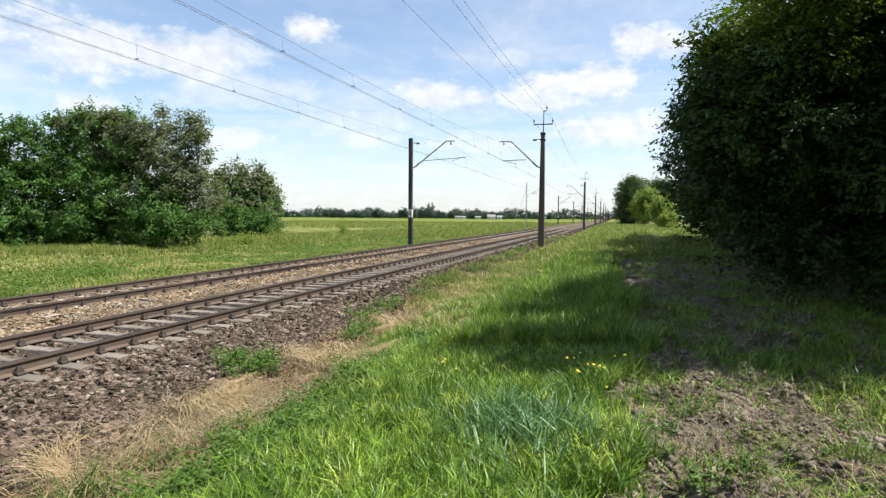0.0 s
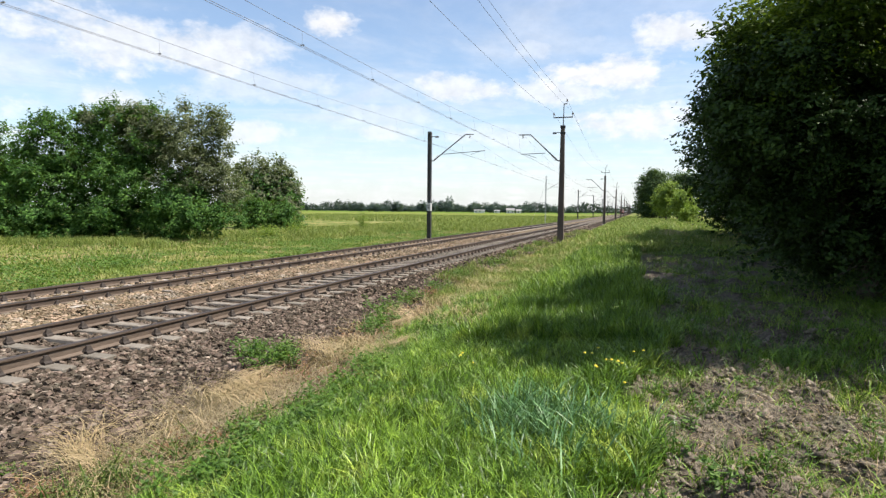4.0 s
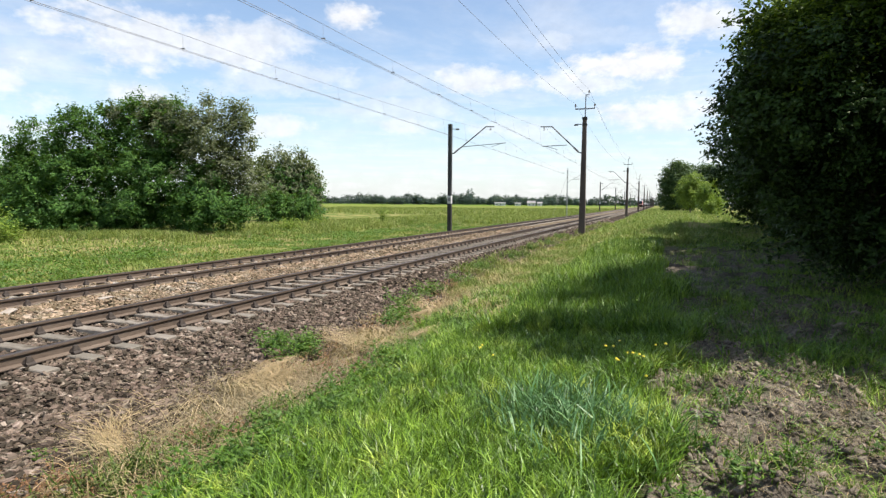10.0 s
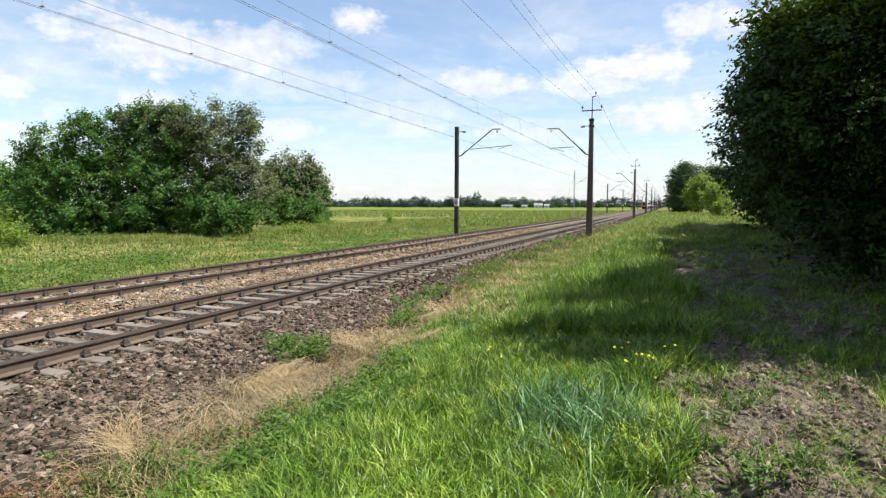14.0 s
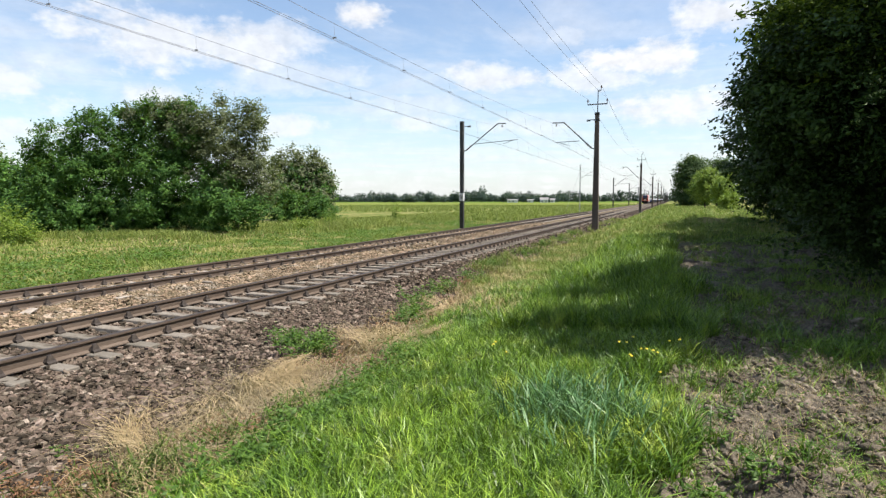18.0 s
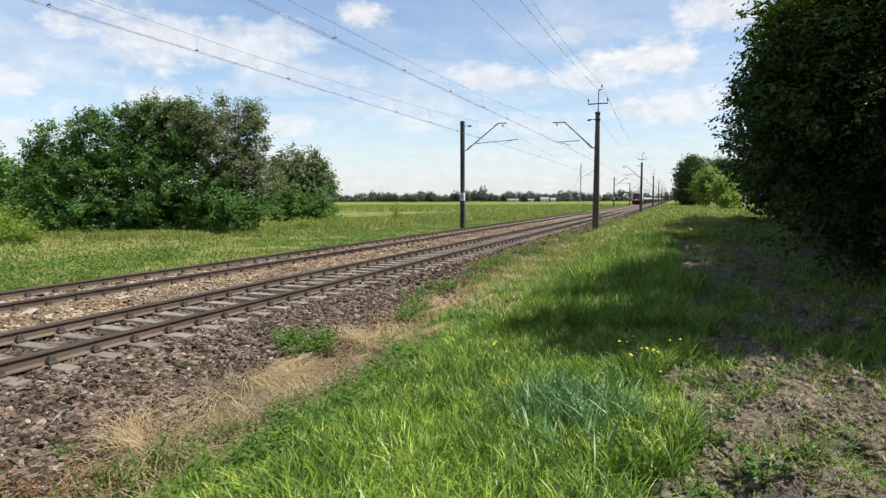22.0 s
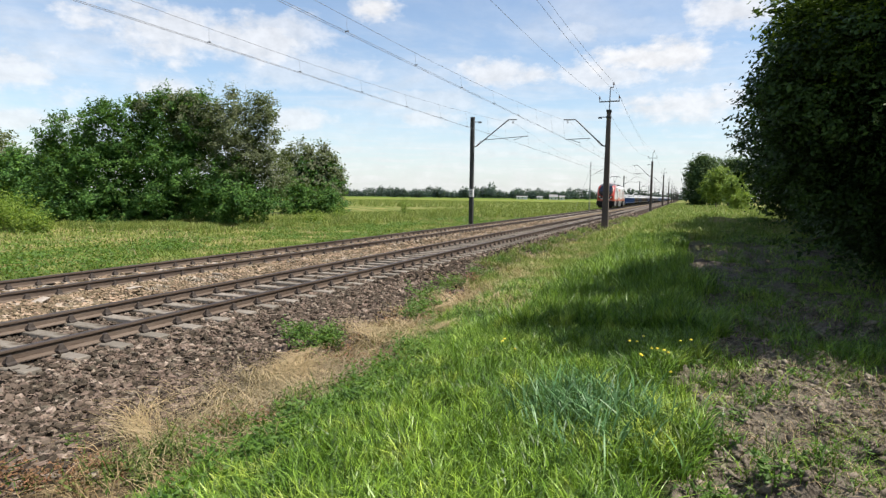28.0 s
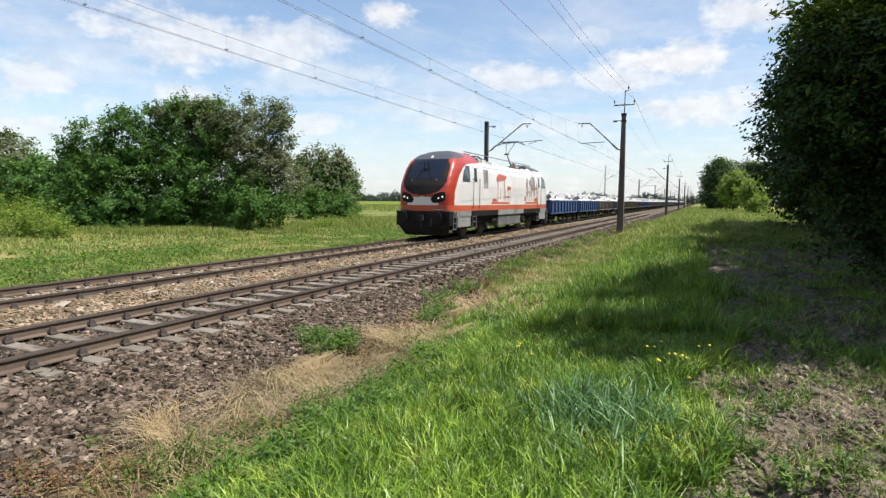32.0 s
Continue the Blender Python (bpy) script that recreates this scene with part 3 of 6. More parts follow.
def arm_parts(mast, s, root, bend, tip, reg_root, reg_end):
    """The bracket of one mast; s is +1 where the track lies towards +x."""
    bm = bmesh.new()
    tube(bm, (s * 0.12, 0, root[1]), (s * 0.34, 0, root[1] + 0.04), 0.045)
    tube(bm, (s * 0.34, 0, root[1] + 0.04), (s * bend[0], 0, bend[1]), 0.045)
    tube(bm, (s * bend[0], 0, bend[1]), (s * tip[0], 0, tip[1]), 0.042)
    part("bracket_arm", bm, STEEL, mast, "dark steel slanting tube")
    bm = bmesh.new()
    tube(bm, (s * reg_root[0], 0, reg_root[1]), (s * reg_end[0], 0, reg_end[1]), 0.024)
    part("registration_arm", bm, STEEL, mast)
    bm = bmesh.new()
    tube(bm, (s * (reg_end[0] - 0.25), 0, reg_end[1] + 0.01), (s * (reg_end[0] - 1.1), 0, reg_end[1] - 0.27), 0.016)
    part("steady_arm", bm, STEEL, mast)
    bm = bmesh.new()
    for k in range(4):
        disc(bm, (s * (0.42 + 0.09 * k), 0, root[1] + 0.11 + 0.085 * k), Vector((s * 0.72, 0, 0.68)), 0.085, 0.035, 10)
    part("arm_insulator", bm, PORCELAIN, mast)
    bm = bmesh.new()
    for k in range(3):
        disc(bm, (s * (tip[0] - 0.28), 0, tip[1] - 0.10 - 0.07 * k), (0, 0, 1), 0.07, 0.03, 10)
    part("hanger_insulator", bm, PORCELAIN, mast)
    bm = bmesh.new()
    tube(bm, (s * 0.1, 0, 7.4), (s * 0.68, 0, 7.42), 0.028)
    tube(bm, (s * 0.45, 0, 7.36), (s * 0.72, 0, 7.36), 0.05, None, 8)
    part("stub_arm", bm, STEEL, mast)


def power_mast():
    m = thing("catenary_mast", pose(MAST_R, MAST_Y, 0), "brown tapered mast with bracket arm and power-line crossarm on top", "mast", "masts on the near side")
    part("pole", tapered(bmesh.new(), 0.46, 0.27, 0.40, 0.26, -0.5, 7.80), MAST_BROWN, m)
    bm = bmesh.new()
    box(bm, -0.42, 0.42, -0.42, 0.42, -0.8, -0.36, 0.04)
    part("footing", bm, CONCRETE_OLD, m, "weathered concrete footing block")
    bm = bmesh.new()
    box(bm, -0.17, 0.17, -0.16, 0.16, 7.30, 7.44, 0.02)
    part("pole_band", bm, MAST_BLACK, m)
    bm = bmesh.new()
    box(bm, -0.17, 0.17, -0.16, 0.16, 7.72, 7.90, 0.03)
    part("pole_cap", bm, MAST_BLACK, m)
    bm = bmesh.new()
    tube(bm, (0.02, 0, 7.8), (0.04, 0, 9.42), 0.04, 0.032)
    tube(bm, (0.04, 0, 9.42), (0.26, 0, 9.42), 0.03)
    part("top_pole", bm, STEEL, m)
    bm = bmesh.new()
    box(bm, -0.68, 0.68, -0.04, 0.04, 8.43, 8.51, 0.01)
    part("crossarm", bm, STEEL, m)
    for x, z in ((-0.66, 8.5), (0.66, 8.5), (0.25, 9.43)):
        bm = bmesh.new()
        tube(bm, (x, 0, z - 0.02), (x, 0, z + 0.18), 0.018)
        for k in range(3):
            disc(bm, (x, 0, z + 0.17 + 0.06 * k), (0, 0, 1), 0.062 - 0.012 * k, 0.05, 10)
        part("pin_insulator", bm, PORCELAIN, m)
    arm_parts(m, -1, (0.2, 5.40), (2.28, 7.31), (3.12, 7.33), (1.2, 5.98), (2.95, 5.93))
    for y in MASTS:
        if y != MAST_Y:
            copy_thing(m, pose(MAST_R, y, 0))


def slim_mast(y):
    """A thin galvanised pole of two channels, among the darker masts."""
    m = thing("catenary_mast", pose(MAST_L, y, 0), "thin pale galvanised steel mast with a short bracket arm", "mast", "masts on the far side")
    bm = bmesh.new()
    for x in (-0.07, 0.07):
        box(bm, x - 0.03, x + 0.03, -0.06, 0.06, -0.6, 7.95, 0.006)
    for k in range(9):
        box(bm, -0.06, 0.06, -0.015, 0.015, 0.4 + 0.85 * k, 0.5 + 0.85 * k)
    part("pole", bm, STEEL_PALE, m)
    bm = bmesh.new()
    box(bm, -0.35, 0.35, -0.35, 0.35, -0.85, -0.38, 0.04)
    part("footing", bm, CONCRETE_OLD, m, "weathered concrete footing block")
    bm = bmesh.new()
    tube(bm, (0.08, 0, 5.55), (2.6, 0, 7.0), 0.03)
    part("bracket_arm", bm, STEEL_PALE, m, "pale slanting tube")
    bm = bmesh.new()
    tube(bm, (0.9, 0, 6.0), (3.9, 0, 6.1), 0.018)
    part("registration_arm", bm, STEEL_PALE, m)
    bm = bmesh.new()
    tube(bm, (-0.08, 0, 6.6), (-2.4, -1.0, -0.6), 0.016)
    part("guy_wire", bm, STEEL_PALE, m, "pale slanting guy wire")


def plain_mast():
    m = thing("catenary_mast", pose(MAST_L, MAST_Y, 0), "slim grey steel mast, black foot and white band, long bracket arm", "mast", "masts on the far side")
    bm = bmesh.new()
    for x in (-0.125, 0.125):
        box(bm, x - 0.012, x + 0.012, -0.13, 0.13, 2.35, 7.74, 0.004)
    box(bm, -0.115, 0.115, -0.012, 0.012, 2.35, 7.74)
    box(bm, -0.14, 0.14, -0.14, 0.14, 7.66, 7.78, 0.02)
    part("pole", bm, MAST_GREY, m)
    bm = bmesh.new()
    box(bm, -0.15, 0.15, -0.145, 0.145, -0.6, 1.75, 0.012)
    part("pole_foot", bm, MAST_BLACK, m, "black painted foot")
    bm = bmesh.new()
    box(bm, -0.155, 0.155, -0.15, 0.15, 1.75, 2.35, 0.012)
    part("white_band", bm, PAINT_WHITE, m, "white painted band")
    bm = bmesh.new()
    for z in (1.94, 2.02, 2.12):
        box(bm, -0.10, 0.10, -0.1565, -0.149, z, z + 0.045)
    part("number_bars", bm, MAST_BLACK, m)
    bm = bmesh.new()
    box(bm, -0.4, 0.4, -0.4, 0.4, -0.85, -0.36, 0.04)
    part("footing", bm, CONCRETE_OLD, m, "weathered concrete footing block")
    arm_parts(m, 1, (0.15, 5.55), (2.83, 7.49), (3.45, 7.47), (0.97, 6.05), (4.35, 6.25))
    for y in MASTS:
        if y == MAST_Y + SPAN:
            slim_mast(y)
        elif y != MAST_Y:
            copy_thing(m, pose(MAST_L, y, 0))


def wire_arrays(points, r, sides=5):
    p = np.array(points, float)
    d = np.gradient(p, axis=0)
    d /= np.linalg.norm(d, axis=1)[:, None]
    side = np.cross(d, (0.0, 0.0, 1.0))
    side /= np.linalg.norm(side, axis=1)[:, None]
    up = np.cross(side, d)
    a = np.linspace(0, 2 * np.pi, sides, endpoint=False)
    v = p[:, None] + r * (np.cos(a)[None, :, None] * side[:, None] + np.sin(a)[None, :, None] * up[:, None])
    n = len(p)
    i, j = np.meshgrid(np.arange(n - 1), np.arange(sides), indexing="ij")
    k = (j + 1) % sides
    f = np.stack([i * sides + j, i * sides + k, (i + 1) * sides + k, (i + 1) * sides + j], -1).reshape(-1, 4)
    return v.reshape(-1, 3), f


def sagging(y, high, sag):
    """Height of a wire hung from mast to mast."""
    u = ((y - MAST_Y) / SPAN) % 1.0
    return high - 4 * sag * u * (1 - u)


def overhead_line(axis, phase, contact_z, label):
    t = thing("overhead_line", pose(axis, 0, 0), label, "overhead line", "overhead lines of the tracks")
    ys = np.arange(MAST_Y - SPAN, MAST_Y + SPAN * 8 + 0.1, SPAN / 20)
    stagger = lambda y: 0.2 * np.cos(np.pi * (y - MAST_Y) / SPAN)
    top = lambda y: sagging(y, 7.22, 1.08)
    for off in (-0.045, 0.045):
        v, f = wire_arrays([(stagger(y) + off, y, contact_z + sagging(y, 0.0, 0.03)) for y in ys], 0.0058)
        array_part("contact_wire", v, f, WIRE, t, "double contact wire", True)
    v, f = wire_arrays([(stagger(y) * 0.3, y, top(y)) for y in ys], 0.0055)
    array_part("messenger_wire", v, f, WIRE, t, "", True)
    for k in range(-1, 5):
        mid = MAST_Y + SPAN * (k + 0.5)
        for i in range(-7, 8):
            y = mid + phase + 3.93 * i
            bm = bmesh.new()
            a, b = (stagger(y), y, contact_z + 0.005), (stagger(y) * 0.3, y, float(top(y)))
            tube(bm, a, b, 0.0032, None, 5)
            box(bm, a[0] - 0.05, a[0] + 0.05, y - 0.012, y + 0.012, contact_z - 0.012, contact_z + 0.018)
            part("dropper", bm, WIRE, t)


def power_line():
    t = thing("power_line", pose(MAST_R, 0, 0), "three thin sagging wires on the mast tops", "power line")
    ys = np.arange(MAST_Y - SPAN, MAST_Y + SPAN * 8 + 0.1, SPAN / 20)
    for x, z, sag in ((-0.66, 8.83, 1.1), (0.66, 8.83, 1.1), (0.25, 9.76, 1.05)):
        v, f = wire_arrays([(x, y, sagging(y, z, sag)) for y in ys], 0.0062)
        array_part("line_wire", v, f, WIRE, t, "", True)


power_mast()
plain_mast()
overhead_line(AXIS_N, 0.9, 5.80, "double contact wire hung by droppers over the pale-sleepered track")
overhead_line(AXIS_F, 0.5, 5.78, "double contact wire hung by droppers over the tan-ballasted track")
power_line()

# ---- foliage ----
def unit(v):
    return v / np.maximum(np.linalg.norm(v, axis=-1, keepdims=True), 1e-9)


def leaf_arrays(centre, normal, size, r, wide=0.62):
    """Folded leaves: four corners and two triangles each."""
    n = len(centre)
    nrm = unit(normal + r.normal(0, 0.42, (n, 3)))
    tip = unit(np.cross(nrm, r.normal(0, 1, (n, 3))))
    side = np.cross(nrm, tip)
    s = (size * r.uniform(0.65, 1.3, n))[:, None]
    drop = nrm * s * 0.14
    v = np.stack([centre - tip * s * 0.5, centre + side * s * wide * 0.5 - drop + tip * s * 0.06, centre + tip * s * 0.55, centre - side * s * wide * 0.5 - drop + tip * s * 0.06], 1)
    i = np.arange(n)[:, None] * 4
    f = np.concatenate([i + [0, 1, 2], i + [0, 2, 3]], 1).reshape(-1, 3)
    return v.reshape(-1, 3), f


def crown_points(blobs, clumps, per, spread, seed, inner=0.55, ground=None, up=0.0, tuft=0.0):
    """Leaf places and outward ways: clumps set over and inside lumpy blobs (x, y, z, radius, height radius), gathered into tufts of the given radius."""
    r = np.random.default_rng(seed)
    blobs = np.array(blobs, float)
    area = blobs[:, 3] * blobs[:, 4]
    heads = max(8, int(5.0 * area.sum() / tuft ** 2)) if tuft else clumps
    pick = r.choice(len(blobs), heads, p=area / area.sum())
    b = blobs[pick]
    way = unit(r.normal(0, 1, (heads, 3)))
    lump = 1 + 0.20 * np.sin(way[:, 0] * 7 + pick) * np.cos(way[:, 1] * 6 + way[:, 2] * 5 + pick * 1.7)
    deep = np.where(r.random(heads) < 0.72, r.uniform(0.86, 1.04, heads), r.uniform(inner, 0.9, heads))
    c = b[:, :3] + way * np.stack([b[:, 3], b[:, 3], b[:, 4]], 1) * (lump * deep)[:, None]
    if tuft:
        own = r.integers(0, heads, clumps)
        out = unit(r.normal(0, 1, (clumps, 3)) + way[own] * 0.7 + [0, 0, 0.45])
        size = tuft * np.random.default_rng(seed + 3).uniform(0.55, 1.25, heads)[own]
        c = c[own] - way[own] * tuft * 0.5 + out * (size * r.uniform(0.7, 1.05, clumps))[:, None] * [1, 1, 0.8]
        core = r.random(clumps) < 0.30
        inside = blobs[r.choice(len(blobs), clumps, p=area / area.sum())]
        deep = inside[:, :3] + out * inside[:, [3, 3, 4]] * r.uniform(0.35, 0.85, (clumps, 1))
        c = np.where(core[:, None], deep, c)
        way = unit(out + way[own] * 0.4)
    stem = unit(way * [1, 1, 0.6] + r.normal(0, 0.35, (clumps, 3)) + [0, 0, up])
    along = np.clip(r.normal(0.2, 1.0, (clumps * per, 1)), -1.5, 1.7) * spread * 1.3
    p = np.repeat(c, per, 0) + np.clip(r.normal(0, 0.62, (clumps * per, 3)), -1.3, 1.3) * spread * [1, 1, 0.7] + np.repeat(stem, per, 0) * along
    w = np.repeat(way, per, 0)
    if ground is not None:
        keep = p[:, 2] > ground
        p, w = p[keep], w[keep]
    return p, w * 0.6 + np.array([0, 0, 0.7]), r


def limbs(bm, base, targets, r0, seed):
    """A tapered, slightly crooked trunk with limbs that reach towards the crown's lumps."""
    r = np.random.default_rng(seed)
    base = Vector(base)
    top = sum((Vector(t) for t in targets), Vector()) / len(targets)
    fork = base.lerp(top, 0.45)
    mid = base.lerp(fork, 0.5) + Vector(r.normal(0, 0.1, 3))
    tube(bm, base, mid, r0, r0 * 0.8, 9)
    tube(bm, mid, fork, r0 * 0.8, r0 * 0.62, 9)
    for t in targets:
        t = Vector(t)
        knee = fork.lerp(t, 0.5) + Vector(r.normal(0, 0.22, 3)) + Vector((0, 0, 0.2))
        tube(bm, fork, knee, r0 * 0.45, r0 * 0.28, 7)
        tube(bm, knee, t, r0 * 0.28, r0 * 0.1, 6)
        for _ in range(3):
            tube(bm, knee.lerp(t, r.uniform(0.2, 0.9)), t + Vector(r.normal(0, 0.9, 3)), r0 * 0.1, r0 * 0.03, 5)


def shoots(blobs, count, seed):
    """Narrow upright lumps that break the outline of a crown."""
    r = np.random.default_rng(seed)
    tall = sorted(blobs, key=lambda b: -(b[2] + b[4]))[:7]
    out = []
    for i in range(count):
        b = tall[i % len(tall)]
        a = r.uniform(0, 2 * math.pi)
        out.append((b[0] + 0.7 * b[3] * math.cos(a), b[1] + 0.7 * b[3] * math.sin(a), b[2] + b[4] * r.uniform(0.75, 1.0), r.uniform(0.22, 0.4), r.uniform(0.4, 0.75)))
    return out


def tree(name, x, y, blobs, clumps, per, leaf, spread, material, label, category, seed, trunk=0.2, wide=0.62, group="", bare=0.25, extra=None, spikes=14, up=0.0, tuft=0.0):
    """A tree or bush with its base at (x, y); blobs in metres round the base."""
    blobs = list(blobs) + shoots(blobs, spikes, seed + 500)
    z = float(ground_z(x, y)) - 0.05
    t = thing(name, pose(x, y, z), label, category, group)
    bm = bmesh.new()
    limbs(bm, (0, 0, 0), [(b[0], b[1], b[2]) for b in blobs[:-spikes]], trunk, seed)
    part("trunk", bm, BARK, t, "grey-brown trunk and limbs", True)
    p, w, r = crown_points(blobs, clumps, per, spread, seed, ground=bare, up=up, tuft=tuft)
    v, f = leaf_arrays(p, w, leaf, r, wide)
    array_part("crown", v, f, material, t)
    if extra:
        mat, blobs2, clumps2, says = extra
        p, w, r = crown_points(blobs2, clumps2, per, spread, seed + 1, ground=bare, up=up, tuft=tuft)
        v, f = leaf_arrays(p, w, leaf, r, wide)
        array_part("crown_top", v, f, mat, t, says)
    return t


# tall trees beside the bare strip
ROW = "trees beside the bare strip"
# upper and outer leaves of the first two trees carry the painted sunlight
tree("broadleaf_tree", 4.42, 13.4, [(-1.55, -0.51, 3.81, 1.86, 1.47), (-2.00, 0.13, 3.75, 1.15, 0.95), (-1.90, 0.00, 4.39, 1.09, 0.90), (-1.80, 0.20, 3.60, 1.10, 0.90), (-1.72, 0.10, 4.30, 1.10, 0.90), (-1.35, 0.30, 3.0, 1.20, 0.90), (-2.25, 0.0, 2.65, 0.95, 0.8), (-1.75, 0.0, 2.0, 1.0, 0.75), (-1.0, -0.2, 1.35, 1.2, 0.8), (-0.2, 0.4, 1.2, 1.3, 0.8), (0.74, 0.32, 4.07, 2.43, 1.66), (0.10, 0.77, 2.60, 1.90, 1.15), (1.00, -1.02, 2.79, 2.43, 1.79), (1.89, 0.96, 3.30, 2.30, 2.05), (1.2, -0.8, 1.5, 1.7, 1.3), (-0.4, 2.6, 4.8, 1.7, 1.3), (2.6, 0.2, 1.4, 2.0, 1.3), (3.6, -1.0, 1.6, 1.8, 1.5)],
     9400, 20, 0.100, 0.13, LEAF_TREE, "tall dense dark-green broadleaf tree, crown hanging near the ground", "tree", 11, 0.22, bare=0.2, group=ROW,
     spikes=6, extra=(LEAF_SUN_TINT, [(-1.82, -0.26, 4.90, 1.22, 0.96), (-1.25, -0.38, 5.60, 1.47, 1.02), (0.61, -0.26, 5.73, 2.05, 1.15), (-0.35, 0.38, 6.31, 1.54, 0.83), (-1.36, -0.90, 4.71, 1.28, 0.90)], 1300, "airy sunlit top leaves"), up=-0.25, tuft=0.62)
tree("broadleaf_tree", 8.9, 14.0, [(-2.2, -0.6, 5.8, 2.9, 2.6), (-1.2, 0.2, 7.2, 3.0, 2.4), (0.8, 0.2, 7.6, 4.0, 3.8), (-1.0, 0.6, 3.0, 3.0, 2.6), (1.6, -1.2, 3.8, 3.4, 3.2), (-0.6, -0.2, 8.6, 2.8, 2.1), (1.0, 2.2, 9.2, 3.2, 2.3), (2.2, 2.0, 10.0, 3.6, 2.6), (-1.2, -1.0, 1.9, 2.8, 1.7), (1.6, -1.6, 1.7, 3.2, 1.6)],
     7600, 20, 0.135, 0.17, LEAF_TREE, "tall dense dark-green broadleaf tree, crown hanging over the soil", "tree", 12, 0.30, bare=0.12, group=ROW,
     extra=(LEAF_SUN_TINT, [(-0.4, -0.8, 7.8, 3.0, 2.4), (-0.8, 0.2, 7.2, 3.3, 2.6), (0.6, -0.6, 8.2, 4.2, 3.2), (-2.4, -1.0, 5.6, 3.0, 2.4)], 1400, "lighter outer leaves"), up=-0.2, tuft=0.8)
# kept out of view, added to cast the near shadow on the verge
tree("broadleaf_tree", 6.2, 9.4, [(-2.3, -1.0, 7.6, 1.1, 1.1), (-1.0, -0.2, 6.8, 1.4, 1.4), (-2.5, 1.8, 6.9, 1.1, 0.9), (0.2, -0.2, 7.4, 1.9, 1.7), (0.6, 0.0, 5.8, 2.1, 1.8), (1.6, -0.2, 7.6, 2.2, 1.8), (0.4, 1.2, 5.0, 1.8, 1.4)],
     2600, 16, 0.16, 0.2, LEAF_TREE, "tall dark-green broadleaf tree leaning out over the soil", "tree", 27, 0.24, bare=3.4, group=ROW, tuft=0.7, spikes=6)
# rest of the row: mostly hidden behind the front crowns, set for their shade
tree("broadleaf_tree", 8.0, 44.5, [(-0.8, 0, 7.6, 3.0, 2.8), (0.8, 0.4, 5.0, 3.6, 3.4), (-0.4, -0.6, 2.8, 3.2, 2.4), (1.2, 0.6, 8.4, 3.2, 2.6)],
     1500, 13, 0.30, 0.32, LEAF_TREE, "dark-green broadleaf tree in the tree row", "tree", 28, 0.26, bare=0.3, group=ROW)
tree("broadleaf_tree", 9.1, 31.0, [(-2.2, 0, 4.6, 3.2, 3.0), (-1.2, 2.2, 8.6, 3.2, 2.4), (0.8, 0.8, 7.4, 3.8, 3.8), (-0.6, 1.2, 2.4, 3.6, 2.2), (2.0, -1.0, 3.6, 3.8, 3.2)],
     1300, 13, 0.36, 0.36, LEAF_TREE, "dark-green broadleaf tree in the tree row", "tree", 13, 0.28, bare=0.3, group=ROW)
tree("broadleaf_tree", 8.1, 38.5, [(-2.2, 0, 4.6, 3.2, 3.0), (-0.9, -1.0, 8.4, 3.2, 2.4), (0.6, 0.5, 7.4, 4.2, 3.8), (-0.6, 1.2, 2.4, 3.6, 2.2), (2.0, -1.0, 3.6, 3.8, 3.2)],
     2200, 14, 0.27, 0.3, LEAF_TREE, "dark-green broadleaf tree in the tree row", "tree", 18, 0.28, bare=0.3, group=ROW)
# unseen tree, added to block sky light from the right
tree("broadleaf_tree", 11.5, 3.0, [(-1.2, 0, 5.2, 3.4, 3.4), (0.6, 0.5, 7.6, 4.0, 3.6), (1.0, -1.0, 3.4, 3.6, 3.0)],
     800, 10, 0.46, 0.4, LEAF_TREE, "dark-green broadleaf tree in the tree row", "tree", 19, 0.28, bare=0.4, group=ROW)
tree("broadleaf_tree", 8.9, 20.2, [(-1.5, 0, 5.2, 4.0, 3.6), (0.6, 0.5, 8.0, 4.4, 4.2), (-0.6, 1.2, 3.2, 3.6, 2.8), (2.0, -1.0, 3.6, 3.8, 3.2)],
     1000, 11, 0.46, 0.4, LEAF_TREE, "dark-green broadleaf tree in the tree row", "tree", 14, 0.28, bare=0.4, group=ROW)
tree("broadleaf_tree", 13.5, 11.0, [(-1.2, 0, 5.6, 3.8, 3.6), (0.6, 0.5, 8.2, 4.2, 4.0), (1.0, -1.0, 3.6, 3.6, 3.0)],
     900, 11, 0.46, 0.4, LEAF_TREE, "dark-green broadleaf tree in the tree row", "tree", 15, 0.28, bare=0.4, group=ROW)
tree("broadleaf_tree", 12.5, 34.0, [(-2.0, 0, 4.6, 3.6, 3.4), (0.6, 0.5, 7.4, 4.6, 4.0), (1.0, -1.0, 3.0, 4.6, 2.8)],
     1000, 11, 0.44, 0.4, LEAF_TREE, "dark-green broadleaf tree in the tree row", "tree", 16, 0.28, bare=0.3, group=ROW)
tree("broadleaf_tree", 17.5, 28.0, [(-2.0, 0, 4.6, 4.2, 3.8), (0.6, 0.5, 7.4, 4.6, 4.0), (1.0, -1.0, 3.0, 4.6, 2.8)],
     700, 10, 0.5, 0.45, LEAF_TREE, "dark-green broadleaf tree in the tree row", "tree", 17, 0.28, bare=0.3, group=ROW)

# hidden by the nearest crown, added so its shadow closes a lit gap
tree("broadleaf_tree", 7.0, 26.5, [(-1.4, 0.0, 5.6, 2.4, 2.4), (-1.6, -0.4, 7.8, 2.2, 2.0), (0.4, 0.8, 7.2, 3.0, 3.0), (0.2, -0.6, 3.4, 2.8, 2.4), (1.4, 1.6, 4.4, 3.2, 3.0)],
     1500, 13, 0.34, 0.34, LEAF_TREE, "dark-green broadleaf tree in the tree row", "tree", 24, 0.26, bare=0.3, group=ROW)
